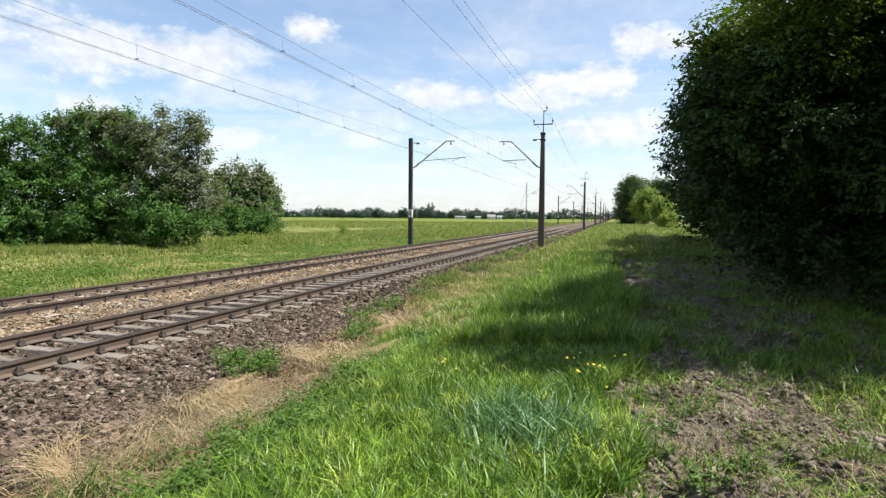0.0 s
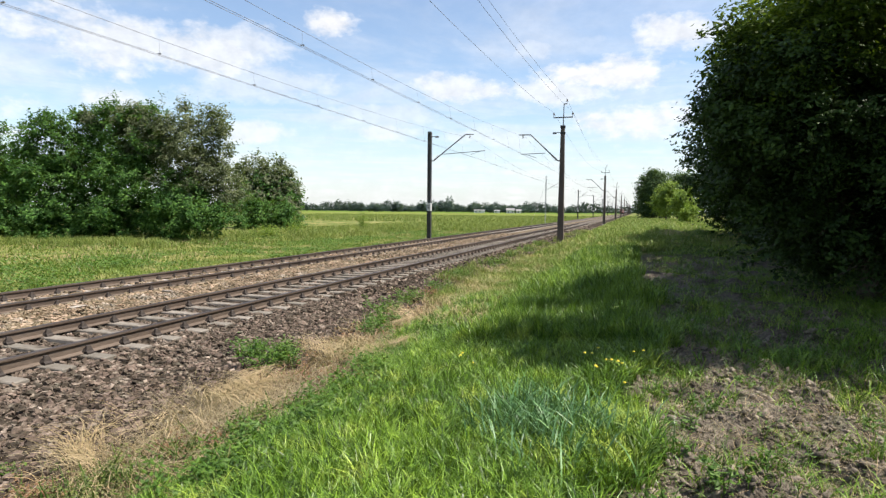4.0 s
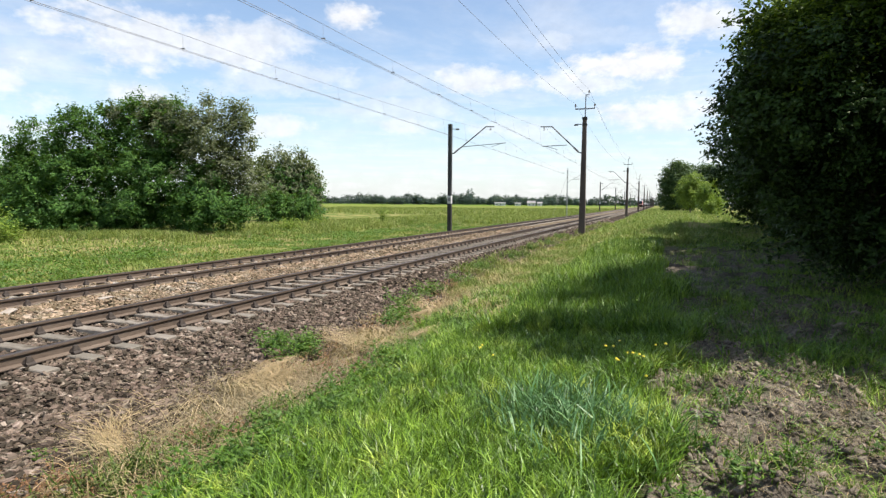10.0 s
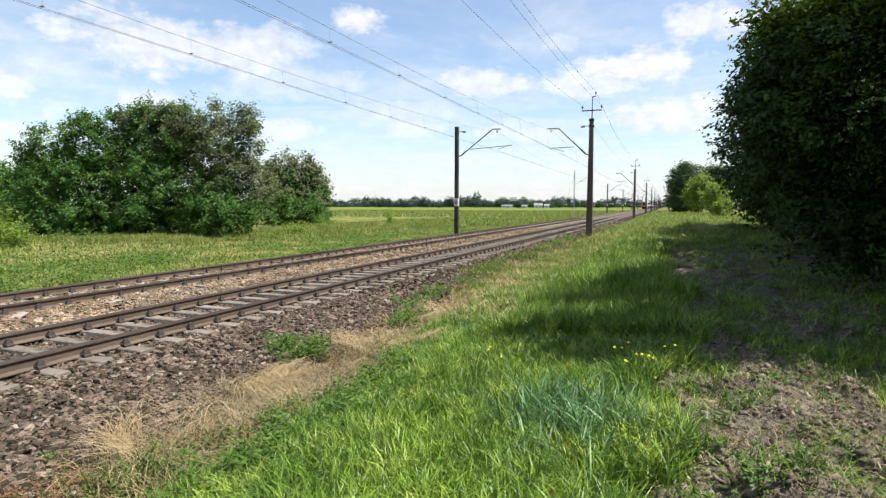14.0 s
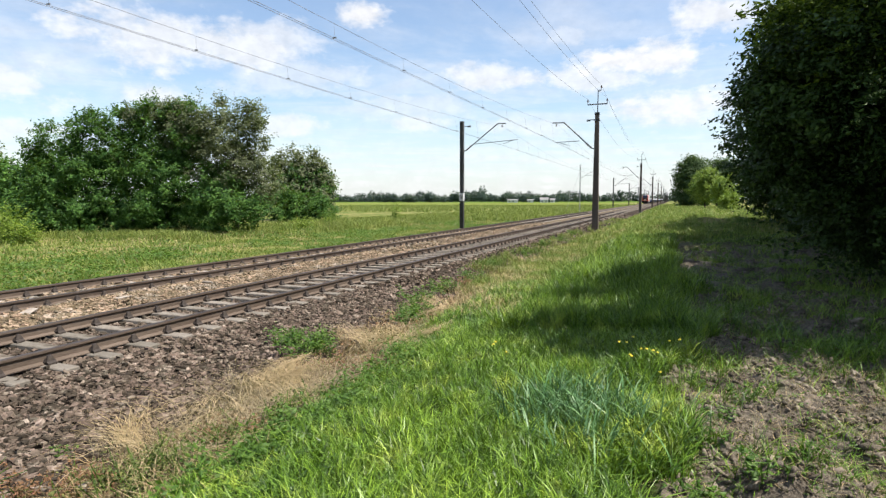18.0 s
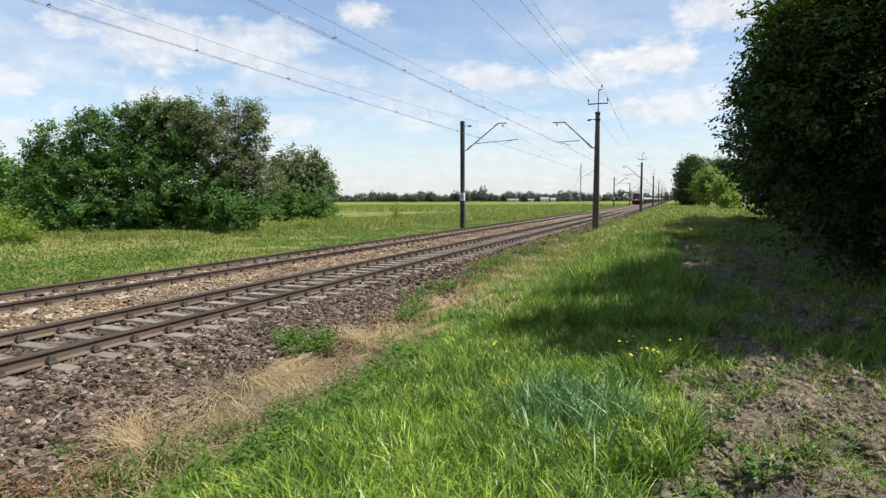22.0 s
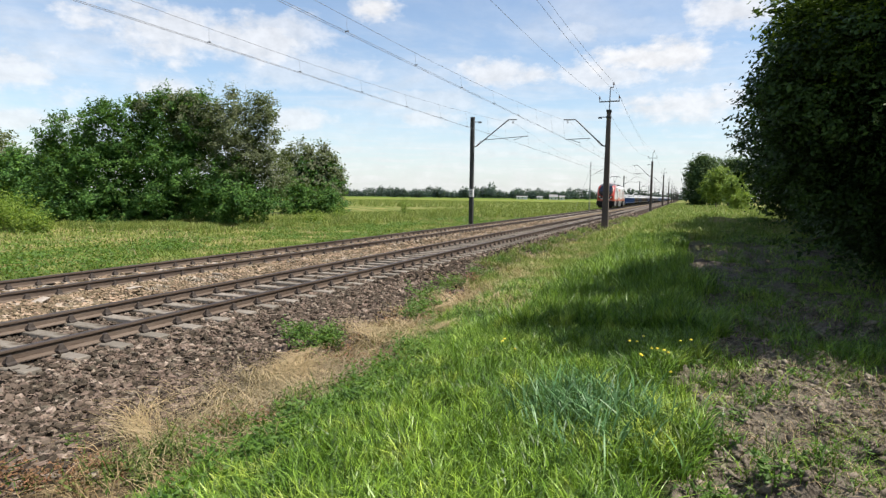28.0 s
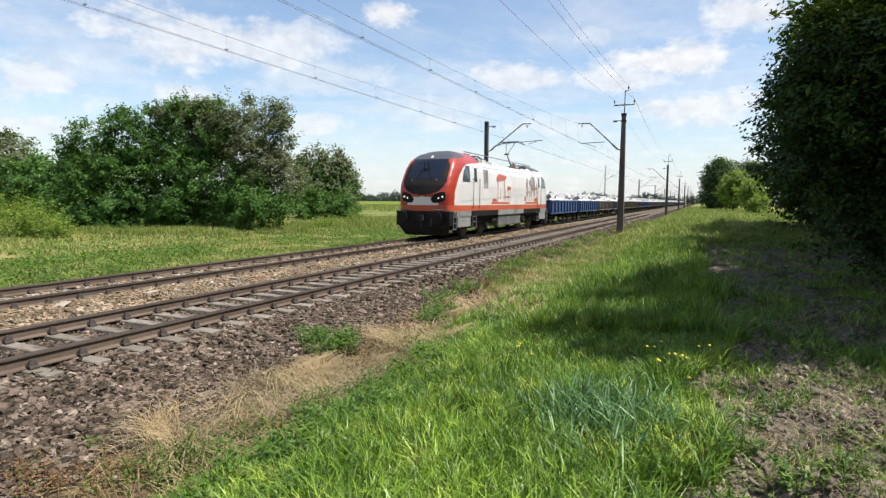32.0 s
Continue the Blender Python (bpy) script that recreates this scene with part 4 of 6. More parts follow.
# dark shrubs added to close the bright gaps under the row's crowns
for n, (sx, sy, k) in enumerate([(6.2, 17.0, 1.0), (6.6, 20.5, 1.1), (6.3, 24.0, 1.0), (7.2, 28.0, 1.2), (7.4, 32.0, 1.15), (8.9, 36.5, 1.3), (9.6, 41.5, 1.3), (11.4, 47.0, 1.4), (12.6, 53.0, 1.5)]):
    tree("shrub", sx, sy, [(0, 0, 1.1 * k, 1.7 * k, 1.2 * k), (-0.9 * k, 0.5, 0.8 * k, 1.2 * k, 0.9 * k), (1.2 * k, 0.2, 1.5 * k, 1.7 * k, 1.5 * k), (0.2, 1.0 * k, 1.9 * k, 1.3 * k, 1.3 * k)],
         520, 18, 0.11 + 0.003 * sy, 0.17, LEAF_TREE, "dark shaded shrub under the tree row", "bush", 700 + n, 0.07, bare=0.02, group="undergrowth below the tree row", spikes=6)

# the farther trees along the line
FAR_ROW = "far trees along the verge"
tree("broadleaf_tree", 5.0, 190.0, [(-0.8, 0, 9.6, 3.6, 4.6), (0.6, 1.0, 11.2, 3.2, 3.4), (-1.4, 0.6, 5.0, 3.4, 4.4), (2.0, 0.0, 5.4, 3.6, 4.6)],
     1300, 12, 0.62, 0.6, LEAF_FAR_ROW, "tall dark-green tree at the end of the verge", "tree", 21, 0.4, bare=0.1, group=FAR_ROW)
tree("broadleaf_tree", 13.0, 205.0, [(-0.4, 0, 10.2, 4.2, 4.6), (2.6, 0.6, 10.6, 4.2, 4.4), (-1.9, 0.6, 5.4, 4.2, 4.6), (4.4, 1.4, 6.6, 5.4, 5.8)],
     1300, 12, 0.62, 0.6, LEAF_FAR_ROW, "tall dark-green tree at the end of the verge", "tree", 25, 0.4, bare=0.1, group=FAR_ROW)
tree("young_tree", 7.2, 152.0, [(0.0, 0, 6.2, 2.6, 2.6), (-2.0, 0.2, 4.6, 1.9, 1.9), (2.0, -0.2, 5.2, 2.2, 2.3), (0.2, 0.2, 7.8, 1.5, 1.4), (-0.4, 0, 3.2, 2.6, 1.7)],
     520, 13, 0.46, 0.42, LEAF_BRIGHT, "light-green young broadleaf tree in full sun", "tree", 22, 0.16, bare=0.8, group=FAR_ROW)
tree("young_tree", 10.4, 140.0, [(0.0, 0, 4.9, 1.8, 2.2), (1.2, 0.2, 2.8, 1.7, 1.6), (-1.2, 0.1, 3.8, 1.5, 1.6), (0.4, 0, 1.6, 1.5, 1.3)],
     360, 13, 0.44, 0.40, LEAF_BRIGHT, "light-green young broadleaf tree in full sun", "tree", 23, 0.13, bare=0.2, group=FAR_ROW)
tree("low_bush", 9.3, 118.0, [(0.0, 0, 1.3, 1.2, 1.4), (0.5, 0.3, 2.2, 0.7, 1.2), (-0.6, 0.0, 0.9, 0.9, 0.9)],
     120, 13, 0.34, 0.30, LEAF_BRIGHT, "light-green bush in the sunlit grass", "bush", 26, 0.06, bare=0.05, group=FAR_ROW)
for n, (tx, ty, h) in enumerate([(20.0, 110.0, 11.0), (24.0, 150.0, 12.0), (15.0, 66.0, 9.5), (16.0, 84.0, 10.0), (10.0, 250.0, 12.0)]):
    tree("broadleaf_tree", tx, ty, [(0, 0, h * 0.62, h * 0.34, h * 0.34), (-1.4, 0.4, h * 0.4, h * 0.32, h * 0.3), (1.6, -0.4, h * 0.42, h * 0.32, h * 0.3)],
         360, 12, 0.68, 0.45, LEAF_BUSH, "dark-green tree in the row along the line", "tree", 40 + n, 0.22, bare=0.2, group="far trees along the verge")

# the thicket beyond the line
THICKET = "dense dark-green bush in the thicket beyond the line"
tree("large_bush", -43.5, 32.0, [(-3.4, 0.0, 3.4, 1.7, 2.8), (-2.7, 0.0, 5.6, 1.0, 1.6), (-1.1, 0.0, 5.4, 1.7, 3.0), (1.0, 0.2, 4.8, 2.1, 2.7), (2.4, 0.0, 6.4, 1.3, 2.5), (4.0, 0.0, 6.3, 0.9, 1.8), (3.6, -0.3, 3.6, 1.6, 2.4),
     (-2.4, -1.4, 1.8, 2.2, 1.8), (0.4, -1.6, 1.9, 2.3, 1.8), (3.0, -1.5, 1.7, 2.0, 1.6), (-2.0, 0.8, 0.9, 2.4, 1.2), (1.6, 0.8, 0.9, 2.6, 1.2), (-0.4, -1.8, 0.5, 2.2, 0.7), (2.6, -1.8, 0.5, 2.0, 0.7), (-0.6, -1.3, 4.2, 1.4, 1.3), (2.2, -1.3, 4.4, 1.4, 1.3)],
     1650, 32, 0.20, 0.24, LEAF_BUSH, THICKET, "bush", 51, 0.16, bare=0.0, group="thicket beyond the line", spikes=30, up=0.5, tuft=0.85)
tree("large_bush", -36.5, 34.0, [(-3.4, 0.0, 6.0, 1.0, 3.3), (-1.9, 0.0, 6.6, 1.6, 2.8), (1.1, 0.0, 6.9, 1.7, 3.0), (3.0, 0.2, 6.4, 1.6, 2.9), (-1.0, -0.3, 4.4, 2.5, 2.7), (2.2, -0.4, 4.2, 2.5, 2.6), (-3.2, -1.0, 2.4, 1.9, 2.2),
     (0.0, -1.6, 2.0, 2.4, 1.9), (3.0, -1.6, 1.9, 2.3, 1.8), (-2.2, 0.8, 0.9, 2.6, 1.2), (1.6, 0.8, 0.9, 2.6, 1.2), (-1.6, -1.9, 0.5, 2.2, 0.7), (1.8, -1.9, 0.5, 2.2, 0.7), (0.6, -1.5, 4.6, 1.4, 1.2), (-2.0, -1.4, 4.8, 1.3, 1.2), (3.0, -1.4, 4.4, 1.2, 1.2)],
     1650, 32, 0.20, 0.24, LEAF_BUSH, "tall dense bush, dark green below, olive at the top", "bush", 52, 0.18, bare=0.0, group="thicket beyond the line", up=0.5, tuft=0.85,
     extra=(LEAF_OLIVE, [(1.4, 0.0, 8.9, 1.3, 1.1), (3.2, 0.0, 8.3, 1.5, 1.2), (0.0, 0.0, 8.4, 1.3, 1.2), (-2.0, 0.0, 8.8, 1.2, 0.9), (2.4, 0.0, 7.2, 1.9, 1.6)], 330, "sparse olive top shoots"), spikes=30)
tree("large_bush", -29.3, 34.0, [(-1.6, 0.0, 7.3, 1.5, 2.1), (0.2, 0.0, 6.8, 1.5, 2.0), (1.6, 0.0, 6.2, 1.0, 1.7), (0.6, 0.0, 4.6, 2.1, 2.3), (2.4, 0.0, 3.6, 1.3, 1.7), (-1.2, -0.2, 4.0, 2.1, 2.6)],
     760, 28, 0.19, 0.25, LEAF_OLIVE, "tall sparse olive-green bush, dark green at its foot", "bush", 53, 0.16, bare=0.15, group="thicket beyond the line",
     extra=(LEAF_BUSH, [(0.4, -1.4, 1.8, 2.2, 1.7), (2.2, -1.2, 1.7, 1.4, 1.4), (-1.6, -1.2, 2.2, 1.8, 2.0), (-0.4, -1.0, 3.2, 1.6, 1.6)], 620, "greener lower leaves"), spikes=22, up=0.5, tuft=0.85)
tree("rounded_tree", -43.6, 62.5, [(0.0, 0, 5.2, 3.2, 3.5), (2.4, 0, 4.9, 2.1, 2.3), (-1.6, -0.8, 5.2, 2.4, 2.5), (1.0, -1.0, 2.6, 3.4, 2.2), (3.0, -0.5, 3.4, 1.9, 2.2)],
     1200, 14, 0.34, 0.32, LEAF_OLIVE, "rounded olive-green tree at the end of the thicket", "tree", 54, 0.2, bare=0.3, group="trees beyond the line",
     extra=(LEAF_BUSH, [(0.0, -0.4, 3.6, 3.4, 3.2), (2.4, -0.4, 3.8, 2.2, 2.6)], 700, "greener lower leaves"))
tree("low_bush", -37.4, 57.5, [(0.0, 0, 1.1, 1.9, 1.2), (-1.8, 0.3, 1.4, 1.7, 1.4), (-3.8, -2, 1.6, 1.9, 1.6)],
     700, 12, 0.26, 0.24, LEAF_BUSH, "low green bush at the thicket's end", "bush", 55, 0.08, bare=0.05, group="thicket beyond the line")
tree("broadleaf_tree", -84.5, 49.0, [(0.5, 0, 7.2, 3.6, 3.5), (-4.5, 0, 7.0, 4.4, 4.2), (1.0, -1.0, 4.2, 3.4, 3.0), (-4.0, -1.0, 3.2, 4.4, 3.2)],
     900, 12, 0.50, 0.42, LEAF_OLIVE, "grey-green tree far behind the thicket", "tree", 56, 0.25, bare=0.3, group="trees beyond the line")
tree("large_bush", -73.0, 47.0, [(0, 0, 4.2, 3.6, 3.2), (-3.5, 0.5, 3.8, 3.6, 3.0), (-7.5, 0.5, 3.8, 3.6, 3.0), (3.0, 0, 3.0, 2.8, 2.4)],
     1000, 12, 0.44, 0.42, LEAF_BUSH, "dull green bush behind the thicket", "bush", 57, 0.2, bare=0.2, group="trees beyond the line")


# ---- grass and herbs ----
def blade_arrays(x, y, h, w, lean, seed, segments=3, curl=1.0, aim=None):
    """Curved blades of grass. lean: how far the tip bends over, as a share of the height."""
    r = np.random.default_rng(seed)
    n = len(x)
    a = r.uniform(0, 2 * np.pi, n) if aim is None else aim + r.normal(0, 0.75, n)
    way = np.stack([np.cos(a), np.sin(a), 0 * a], 1)
    b = a + r.normal(0, 0.9, n) + np.pi / 2
    side = np.stack([np.cos(b), np.sin(b), 0 * b], 1)
    base = np.stack([x, y, top_z(x, y) - 0.02], 1)
    bend = lean * r.uniform(0.3, 1.5, n)
    rows = []
    for s in range(segments):
        u = s / segments
        c = base + way * (h * bend * u ** 2)[:, None] + np.array([0, 0, 1.0]) * (h * (u - 0.35 * curl * bend * u ** 3))[:, None]
        half = (w * (1 - 0.45 * u))[:, None] * 0.5
        rows += [c - side * half, c + side * half]
    rows.append(base + way * (h * bend)[:, None] + np.array([0, 0, 1.0]) * (h * (1 - 0.35 * curl * bend))[:, None])
    v = np.stack(rows, 1)
    k = 2 * segments + 1
    tri = []
    for s in range(segments - 1):
        tri += [(2 * s, 2 * s + 1, 2 * s + 3), (2 * s, 2 * s + 3, 2 * s + 2)]
    tri.append((k - 3, k - 2, k - 1))
    f = (np.arange(n)[:, None, None] * k + np.array(tri)[None]).reshape(-1, 3)
    return v.reshape(-1, 3), f


def sow(x0, x1, y0, y1, count, seed, thin=0.0, size=1.0, power=1.0):
    """Random places in a strip, denser towards the camera, left out in the bald spots."""
    r = np.random.default_rng(seed)
    x = r.uniform(x0, x1, count)
    y = y0 + (y1 - y0) * r.random(count) ** power
    keep = wavy(x + seed, y, size) * 0.65 + wavy(x, y + seed, size * 0.37) * 0.35 > thin
    return x[keep], y[keep], r


def stuff(name, v, f, material, label, category, smooth=False):
    ob = new(name, mesh_of(name, v, f, material, smooth))
    return tagged(ob, label, category, kind="stuff")


def lawn(name, strip, count, seed, h, w, lean, material, label, thin=0.0, size=1.0, power=1.0, segments=3, wide_far=0.0, ragged=False):
    x, y, r = sow(*strip, count, seed, thin, size, power)
    if ragged:
        # the ragged edge towards the bare soil
        keep = x < 0.12 + 0.9 * (wavy(x * 0 + 9, y, 1.1) - 0.55) + 0.5 * (wavy(x, y, 0.3) - 0.5)
        x, y = x[keep], y[keep]
    hh = h * r.uniform(0.5, 1.25, len(x)) * (0.75 + 0.5 * wavy(x, y, 0.9))
    ww = w * r.uniform(0.6, 1.4, len(x)) * (1 + wide_far * y)
    v, f = blade_arrays(x, y, hh, ww, lean, seed + 1, segments)
    stuff(name, v, f, material, label, "grass")


lawn("tall_grass", (-2.7, 0.8, 1.6, 9.0), 86000, 101, 0.28, 0.0102, 0.68, GRASS, "tall bright-green verge grass", 0.24, 0.5, 1.35, 3, 0.0, True)
lawn("tall_grass", (-2.4, 0.9, 8.0, 30.0), 60000, 102, 0.42, 0.017, 0.5, GRASS, "tall green verge grass in the trees' shade", 0.18, 0.9, 1.35, 2, 0.0, True)
lawn("verge_grass", (-3.25, -2.3, 2.2, 8.0), 24000, 103, 0.19, 0.010, 0.65, GRASS, "short green and straw-coloured grass", 0.34, 0.7, 1.2)
lawn("verge_grass", (-3.75, -2.2, 7.0, 15.0), 26000, 112, 0.22, 0.012, 0.75, GRASS, "short green verge grass", 0.38, 0.8, 1.2)
lawn("verge_grass", (-4.9, -2.2, 13.0, 42.0), 46000, 104, 0.26, 0.015, 0.6, GRASS_VERGE, "short green and straw-coloured verge grass", 0.33, 1.0, 1.3, 2)
lawn("ballast_grass", (-6.0, -4.8, 17.0, 70.0), 6000, 113, 0.30, 0.024, 0.6, GRASS_LOW, "weedy grass creeping over the ballast edge", 0.48, 1.2, 1.2)
lawn("verge_grass", (-4.8, 1.6, 28.0, 110.0), 20000, 105, 0.34, 0.04, 0.5, GRASS_VERGE, "sunlit grass of the long verge", 0.15, 2.5, 1.6, 2, 0.008)
lawn("verge_grass", (-4.8, 5.0, 100.0, 270.0), 9000, 131, 0.45, 0.09, 0.5, GRASS_VERGE, "sunlit grass of the long verge", 0.15, 4.0, 1.2, 2, 0.002)
lawn("tall_grass", (-2.7, 0.25, -2.5, 1.8), 5000, 121, 0.34, 0.0145, 0.6, GRASS, "tall bright-green verge grass", 0.24, 0.6, 1.0)
lawn("verge_grass", (-4.0, -2.3, -2.5, 2.4), 4000, 122, 0.18, 0.012, 0.75, GRASS, "short green and straw-coloured grass", 0.34, 0.7, 1.0)
lawn("soil_grass", (0.0, 6.5, -2.5, 2.2), 3000, 123, 0.18, 0.011, 0.9, GRASS, "scattered grass on bare soil", 0.53, 0.7, 1.0)
lawn("soil_grass", (0.0, 6.5, 2.0, 20.0), 44000, 106, 0.17, 0.007, 1.0, GRASS, "scattered grass on bare soil", 0.47, 0.7, 1.25)
lawn("shade_grass", (0.5, 9.0, 7.5, 32.0), 40000, 111, 0.24, 0.013, 0.9, GRASS, "rank grass on the shaded soil", 0.55, 1.1, 1.3, 2)
lawn("soil_straw", (0.1, 6.0, 2.4, 10.0), 9000, 126, 0.13, 0.005, 1.9, STRAW, "dry straw bits on bare soil", 0.3, 0.5, 1.1, 2)
lawn("soil_weed_blades", (0.1, 5.0, 2.4, 9.0), 16000, 129, 0.10, 0.006, 1.1, STRAW_OLD, "dead grey-brown weeds on bare soil", 0.42, 0.35, 1.1, 2)
lawn("soil_tufts", (0.1, 4.5, 4.2, 13.0), 34000, 117, 0.26, 0.008, 0.9, GRASS, "rank grass tufts on the soil's edge", 0.56, 0.6, 1.1)
lawn("ridge_grass", (0.3, 14.0, 29.0, 75.0), 20000, 107, 0.30, 0.03, 0.5, GRASS_VERGE, "sunlit grass past the trees", 0.32, 1.6, 1.0, 2)
lawn("ridge_grass", (1.5, 18.0, 62.0, 190.0), 14000, 128, 0.5, 0.07, 0.5, GRASS_VERGE, "sunlit rough grass past the trees", 0.25, 3.0, 1.2, 2, 0.003)
lawn("far_verge_grass", (-22.5, -14.2, 6.0, 60.0), 26000, 108, 0.17, 0.035, 0.9, GRASS_LOW, "green and straw-coloured grass beyond the line", 0.2, 1.6, 1.15, 2, 0.004)
lawn("far_verge_grass", (-42.0, -21.0, 14.0, 110.0), 22000, 109, 0.26, 0.05, 0.7, GRASS_LOW, "rough meadow grass beyond the line", 0.15, 3.0, 1.2, 2, 0.006)
lawn("far_verge_grass", (-150.0, -14.5, 110.0, 275.0), 26000, 130, 0.6, 0.13, 0.5, GRASS_LOW, "rough meadow grass before the crop", 0.2, 9.0, 1.1, 2, 0.001)
lawn("far_verge_grass", (-36.0, -14.5, 60.0, 170.0), 13000, 110, 0.42, 0.07, 0.45, GRASS_LOW, "rough meadow grass beyond the line", 0.15, 4.0, 1.3, 2, 0.005)


lawn("meadow_grass", (-40.0, -24.0, 25.0, 34.0), 16000, 114, 0.50, 0.03, 0.5, GRASS_LOW, "tall straw-green meadow grass before the thicket", 0.42, 1.8, 1.0, 2)
lawn("meadow_grass", (-38.0, -22.0, 33.0, 62.0), 16000, 115, 0.55, 0.04, 0.5, GRASS_LOW, "tall straw-green meadow grass before the thicket", 0.42, 2.4, 1.0, 2)
lawn("meadow_straw", (-38.0, -17.0, 14.0, 60.0), 9000, 116, 0.40, 0.022, 0.9, STRAW, "dry straw-coloured meadow grass", 0.60, 2.6, 1.0, 2)

lawn("verge_straw", (-5.0, -2.5, 8.0, 45.0), 15000, 124, 0.28, 0.016, 0.9, STRAW, "dry straw-coloured grass in the verge", 0.47, 0.9, 1.4, 2)
lawn("verge_straw", (-4.3, -2.6, 2.4, 9.0), 2600, 125, 0.22, 0.009, 1.1, STRAW, "dry straw-coloured grass in the verge", 0.50, 0.6, 1.1, 2)


def ground_leaves(name, strip, count, seed, leaf, high, material, label, thin, size):
    """Low broad-leaved cover: small leaves just over the ground in patches."""
    x, y, r = sow(*strip, count, seed, thin, size, 1.15)
    p = np.stack([x, y, top_z(x, y) + high * r.random(len(x)) * wavy(x, y, size * 0.5)], 1)
    v, f = leaf_arrays(p, np.tile([0, 0, 1.0], (len(x), 1)), leaf, r, 0.6)
    stuff(name, v, f, material, label, "weeds")


ground_leaves("verge_weeds", (-21.5, -14.4, 7.0, 60.0), 42000, 118, 0.10, 0.30, HERB, "low bright-green weeds beside the line", 0.50, 2.2)
ground_leaves("verge_weeds", (-34.0, -18.0, 12.0, 60.0), 18000, 119, 0.13, 0.40, HERB, "low green weeds in the meadow", 0.58, 3.0)
ground_leaves("dry_weeds", (-5.0, -3.3, 6.5, 40.0), 9000, 127, 0.055, 0.22, RUST_WEED, "rusty brown dry weeds at the ballast edge", 0.50, 0.9)
ground_leaves("soil_weeds", (0.0, 6.0, 2.5, 13.0), 16000, 120, 0.034, 0.10, HERB, "low green weeds on the soil", 0.56, 0.7)


def tuft(x, y, count, h, w, lean, spread, material, label, category, seed, name="grass_tuft"):
    """One clump of long blades."""
    r = np.random.default_rng(seed)
    px, py = x + r.normal(0, spread, count), y + r.normal(0, spread, count)
    v, f = blade_arrays(px, py, h * r.uniform(0.5, 1.3, count), w * r.uniform(0.7, 1.3, count), lean, seed, 4, 1.0, r.uniform(0, 6.28) if material is STRAW else None)
    base = np.array([x, y, float(top_z(x, y))])
    ob = new(name, mesh_of(name, v - base, f, material))
    ob.location = base
    return tagged(ob, label, category, "straw tufts on the verge" if material in (STRAW, STRAW_OLD) else "grass clumps on the verge", "" if material in (STRAW, STRAW_OLD) else "stuff")


for i, (x, y, n, h, s) in enumerate([(-4.25, 8.15, 420, 0.40, 0.22), (-3.85, 7.95, 420, 0.42, 0.24), (-4.1, 7.5, 300, 0.34, 0.24), (-4.35, 8.7, 300, 0.36, 0.22), (-4.75, 6.1, 260, 0.34, 0.18), (-4.5, 5.6, 320, 0.46, 0.14), (-4.2, 5.5, 320, 0.40, 0.26),
                                     (-4.5, 5.0, 340, 0.34, 0.26), (-4.4, 4.5, 260, 0.34, 0.25), (-4.35, 3.75, 360, 0.46, 0.13), (-4.0, 3.6, 220, 0.40, 0.22), (-4.45, 10.1, 280, 0.36, 0.22), (-4.55, 11.3, 260, 0.36, 0.26), (-3.7, 10.6, 240, 0.36, 0.26),
                                     (-4.85, 13.7, 280, 0.40, 0.3), (-4.3, 14.4, 200, 0.36, 0.3), (-5.2, 17.2, 260, 0.42, 0.35), (-4.4, 16.6, 220, 0.42, 0.35), (-4.6, 20.5, 240, 0.45, 0.4), (-4.3, 25.0, 220, 0.5, 0.4)]):
    tuft(x, y, int(n * (0.85 if y > 5.2 else 0.5)), h * 0.98, 0.0072, 1.4, s * 1.3, STRAW, "dry straw-coloured grass tuft bent over", "grass tuft", 200 + i, "straw_tuft")
for i, (x, y, n, h, s) in enumerate([(-0.62, 4.9, 420, 0.60, 0.20), (-0.85, 5.25, 330, 0.58, 0.16), (-0.45, 4.45, 260, 0.52, 0.16)]):
    tuft(x, y - 0.25, n, h * 0.68, 0.0135, 0.6, s * 1.35, GRASS_BLUE, "blue-green tall grass clump", "grass tuft", 230 + i, "blue_grass_clump")


for i, (x, y, n, s) in enumerate([(-4.2, 5.3, 420, 0.34), (-3.75, 5.6, 340, 0.30), (-4.75, 5.3, 260, 0.30), (-4.05, 4.8, 320, 0.30), (-4.15, 6.2, 240, 0.26), (-4.35, 8.2, 320, 0.26), (-4.0, 9.1, 300, 0.3), (-4.3, 3.95, 220, 0.28), (-3.7, 6.7, 160, 0.26), (-3.8, 4.3, 200, 0.26)]):
    tuft(x, y, n, 0.24, 0.0062, 2.1, s, STRAW_OLD, "flattened grey-yellow straw lying on the stones", "grass tuft", 250 + i, "straw_mat")


def herb(x, y, count, height, spread, leaf, material, label, seed, name="leafy_weed", sprigs=14):
    """A leafy weed: thin stalks with leaves up them."""
    r = np.random.default_rng(seed)
    z = float(top_z(x, y))
    t = thing(name, pose(x, y, z - 0.02), label, "weed", "weeds on the verge")
    bm = bmesh.new()
    heads = []
    for _ in range(sprigs):
        foot = Vector((*r.normal(0, spread * 0.5, 2), 0))
        head = foot + Vector((*r.normal(0, spread * 0.5, 2), height * r.uniform(0.5, 1.1)))
        tube(bm, foot, head, 0.006, 0.003, 4)
        heads.append((foot, head))
    tagged(part("stalk", bm, HERB, t), kind="stuff")
    which = r.integers(0, sprigs, count)
    u = r.uniform(0.15, 1.0, count)
    p = np.array([heads[k][0].lerp(heads[k][1], a)[:] for k, a in zip(which, u)]) + r.normal(0, spread * 0.16, (count, 3))
    p[:, 2] = np.abs(p[:, 2])
    v, f = leaf_arrays(p, np.tile([0, 0, 1.0], (count, 1)), leaf, r, 0.55)
    array_part("leaves", v, f, material, t)


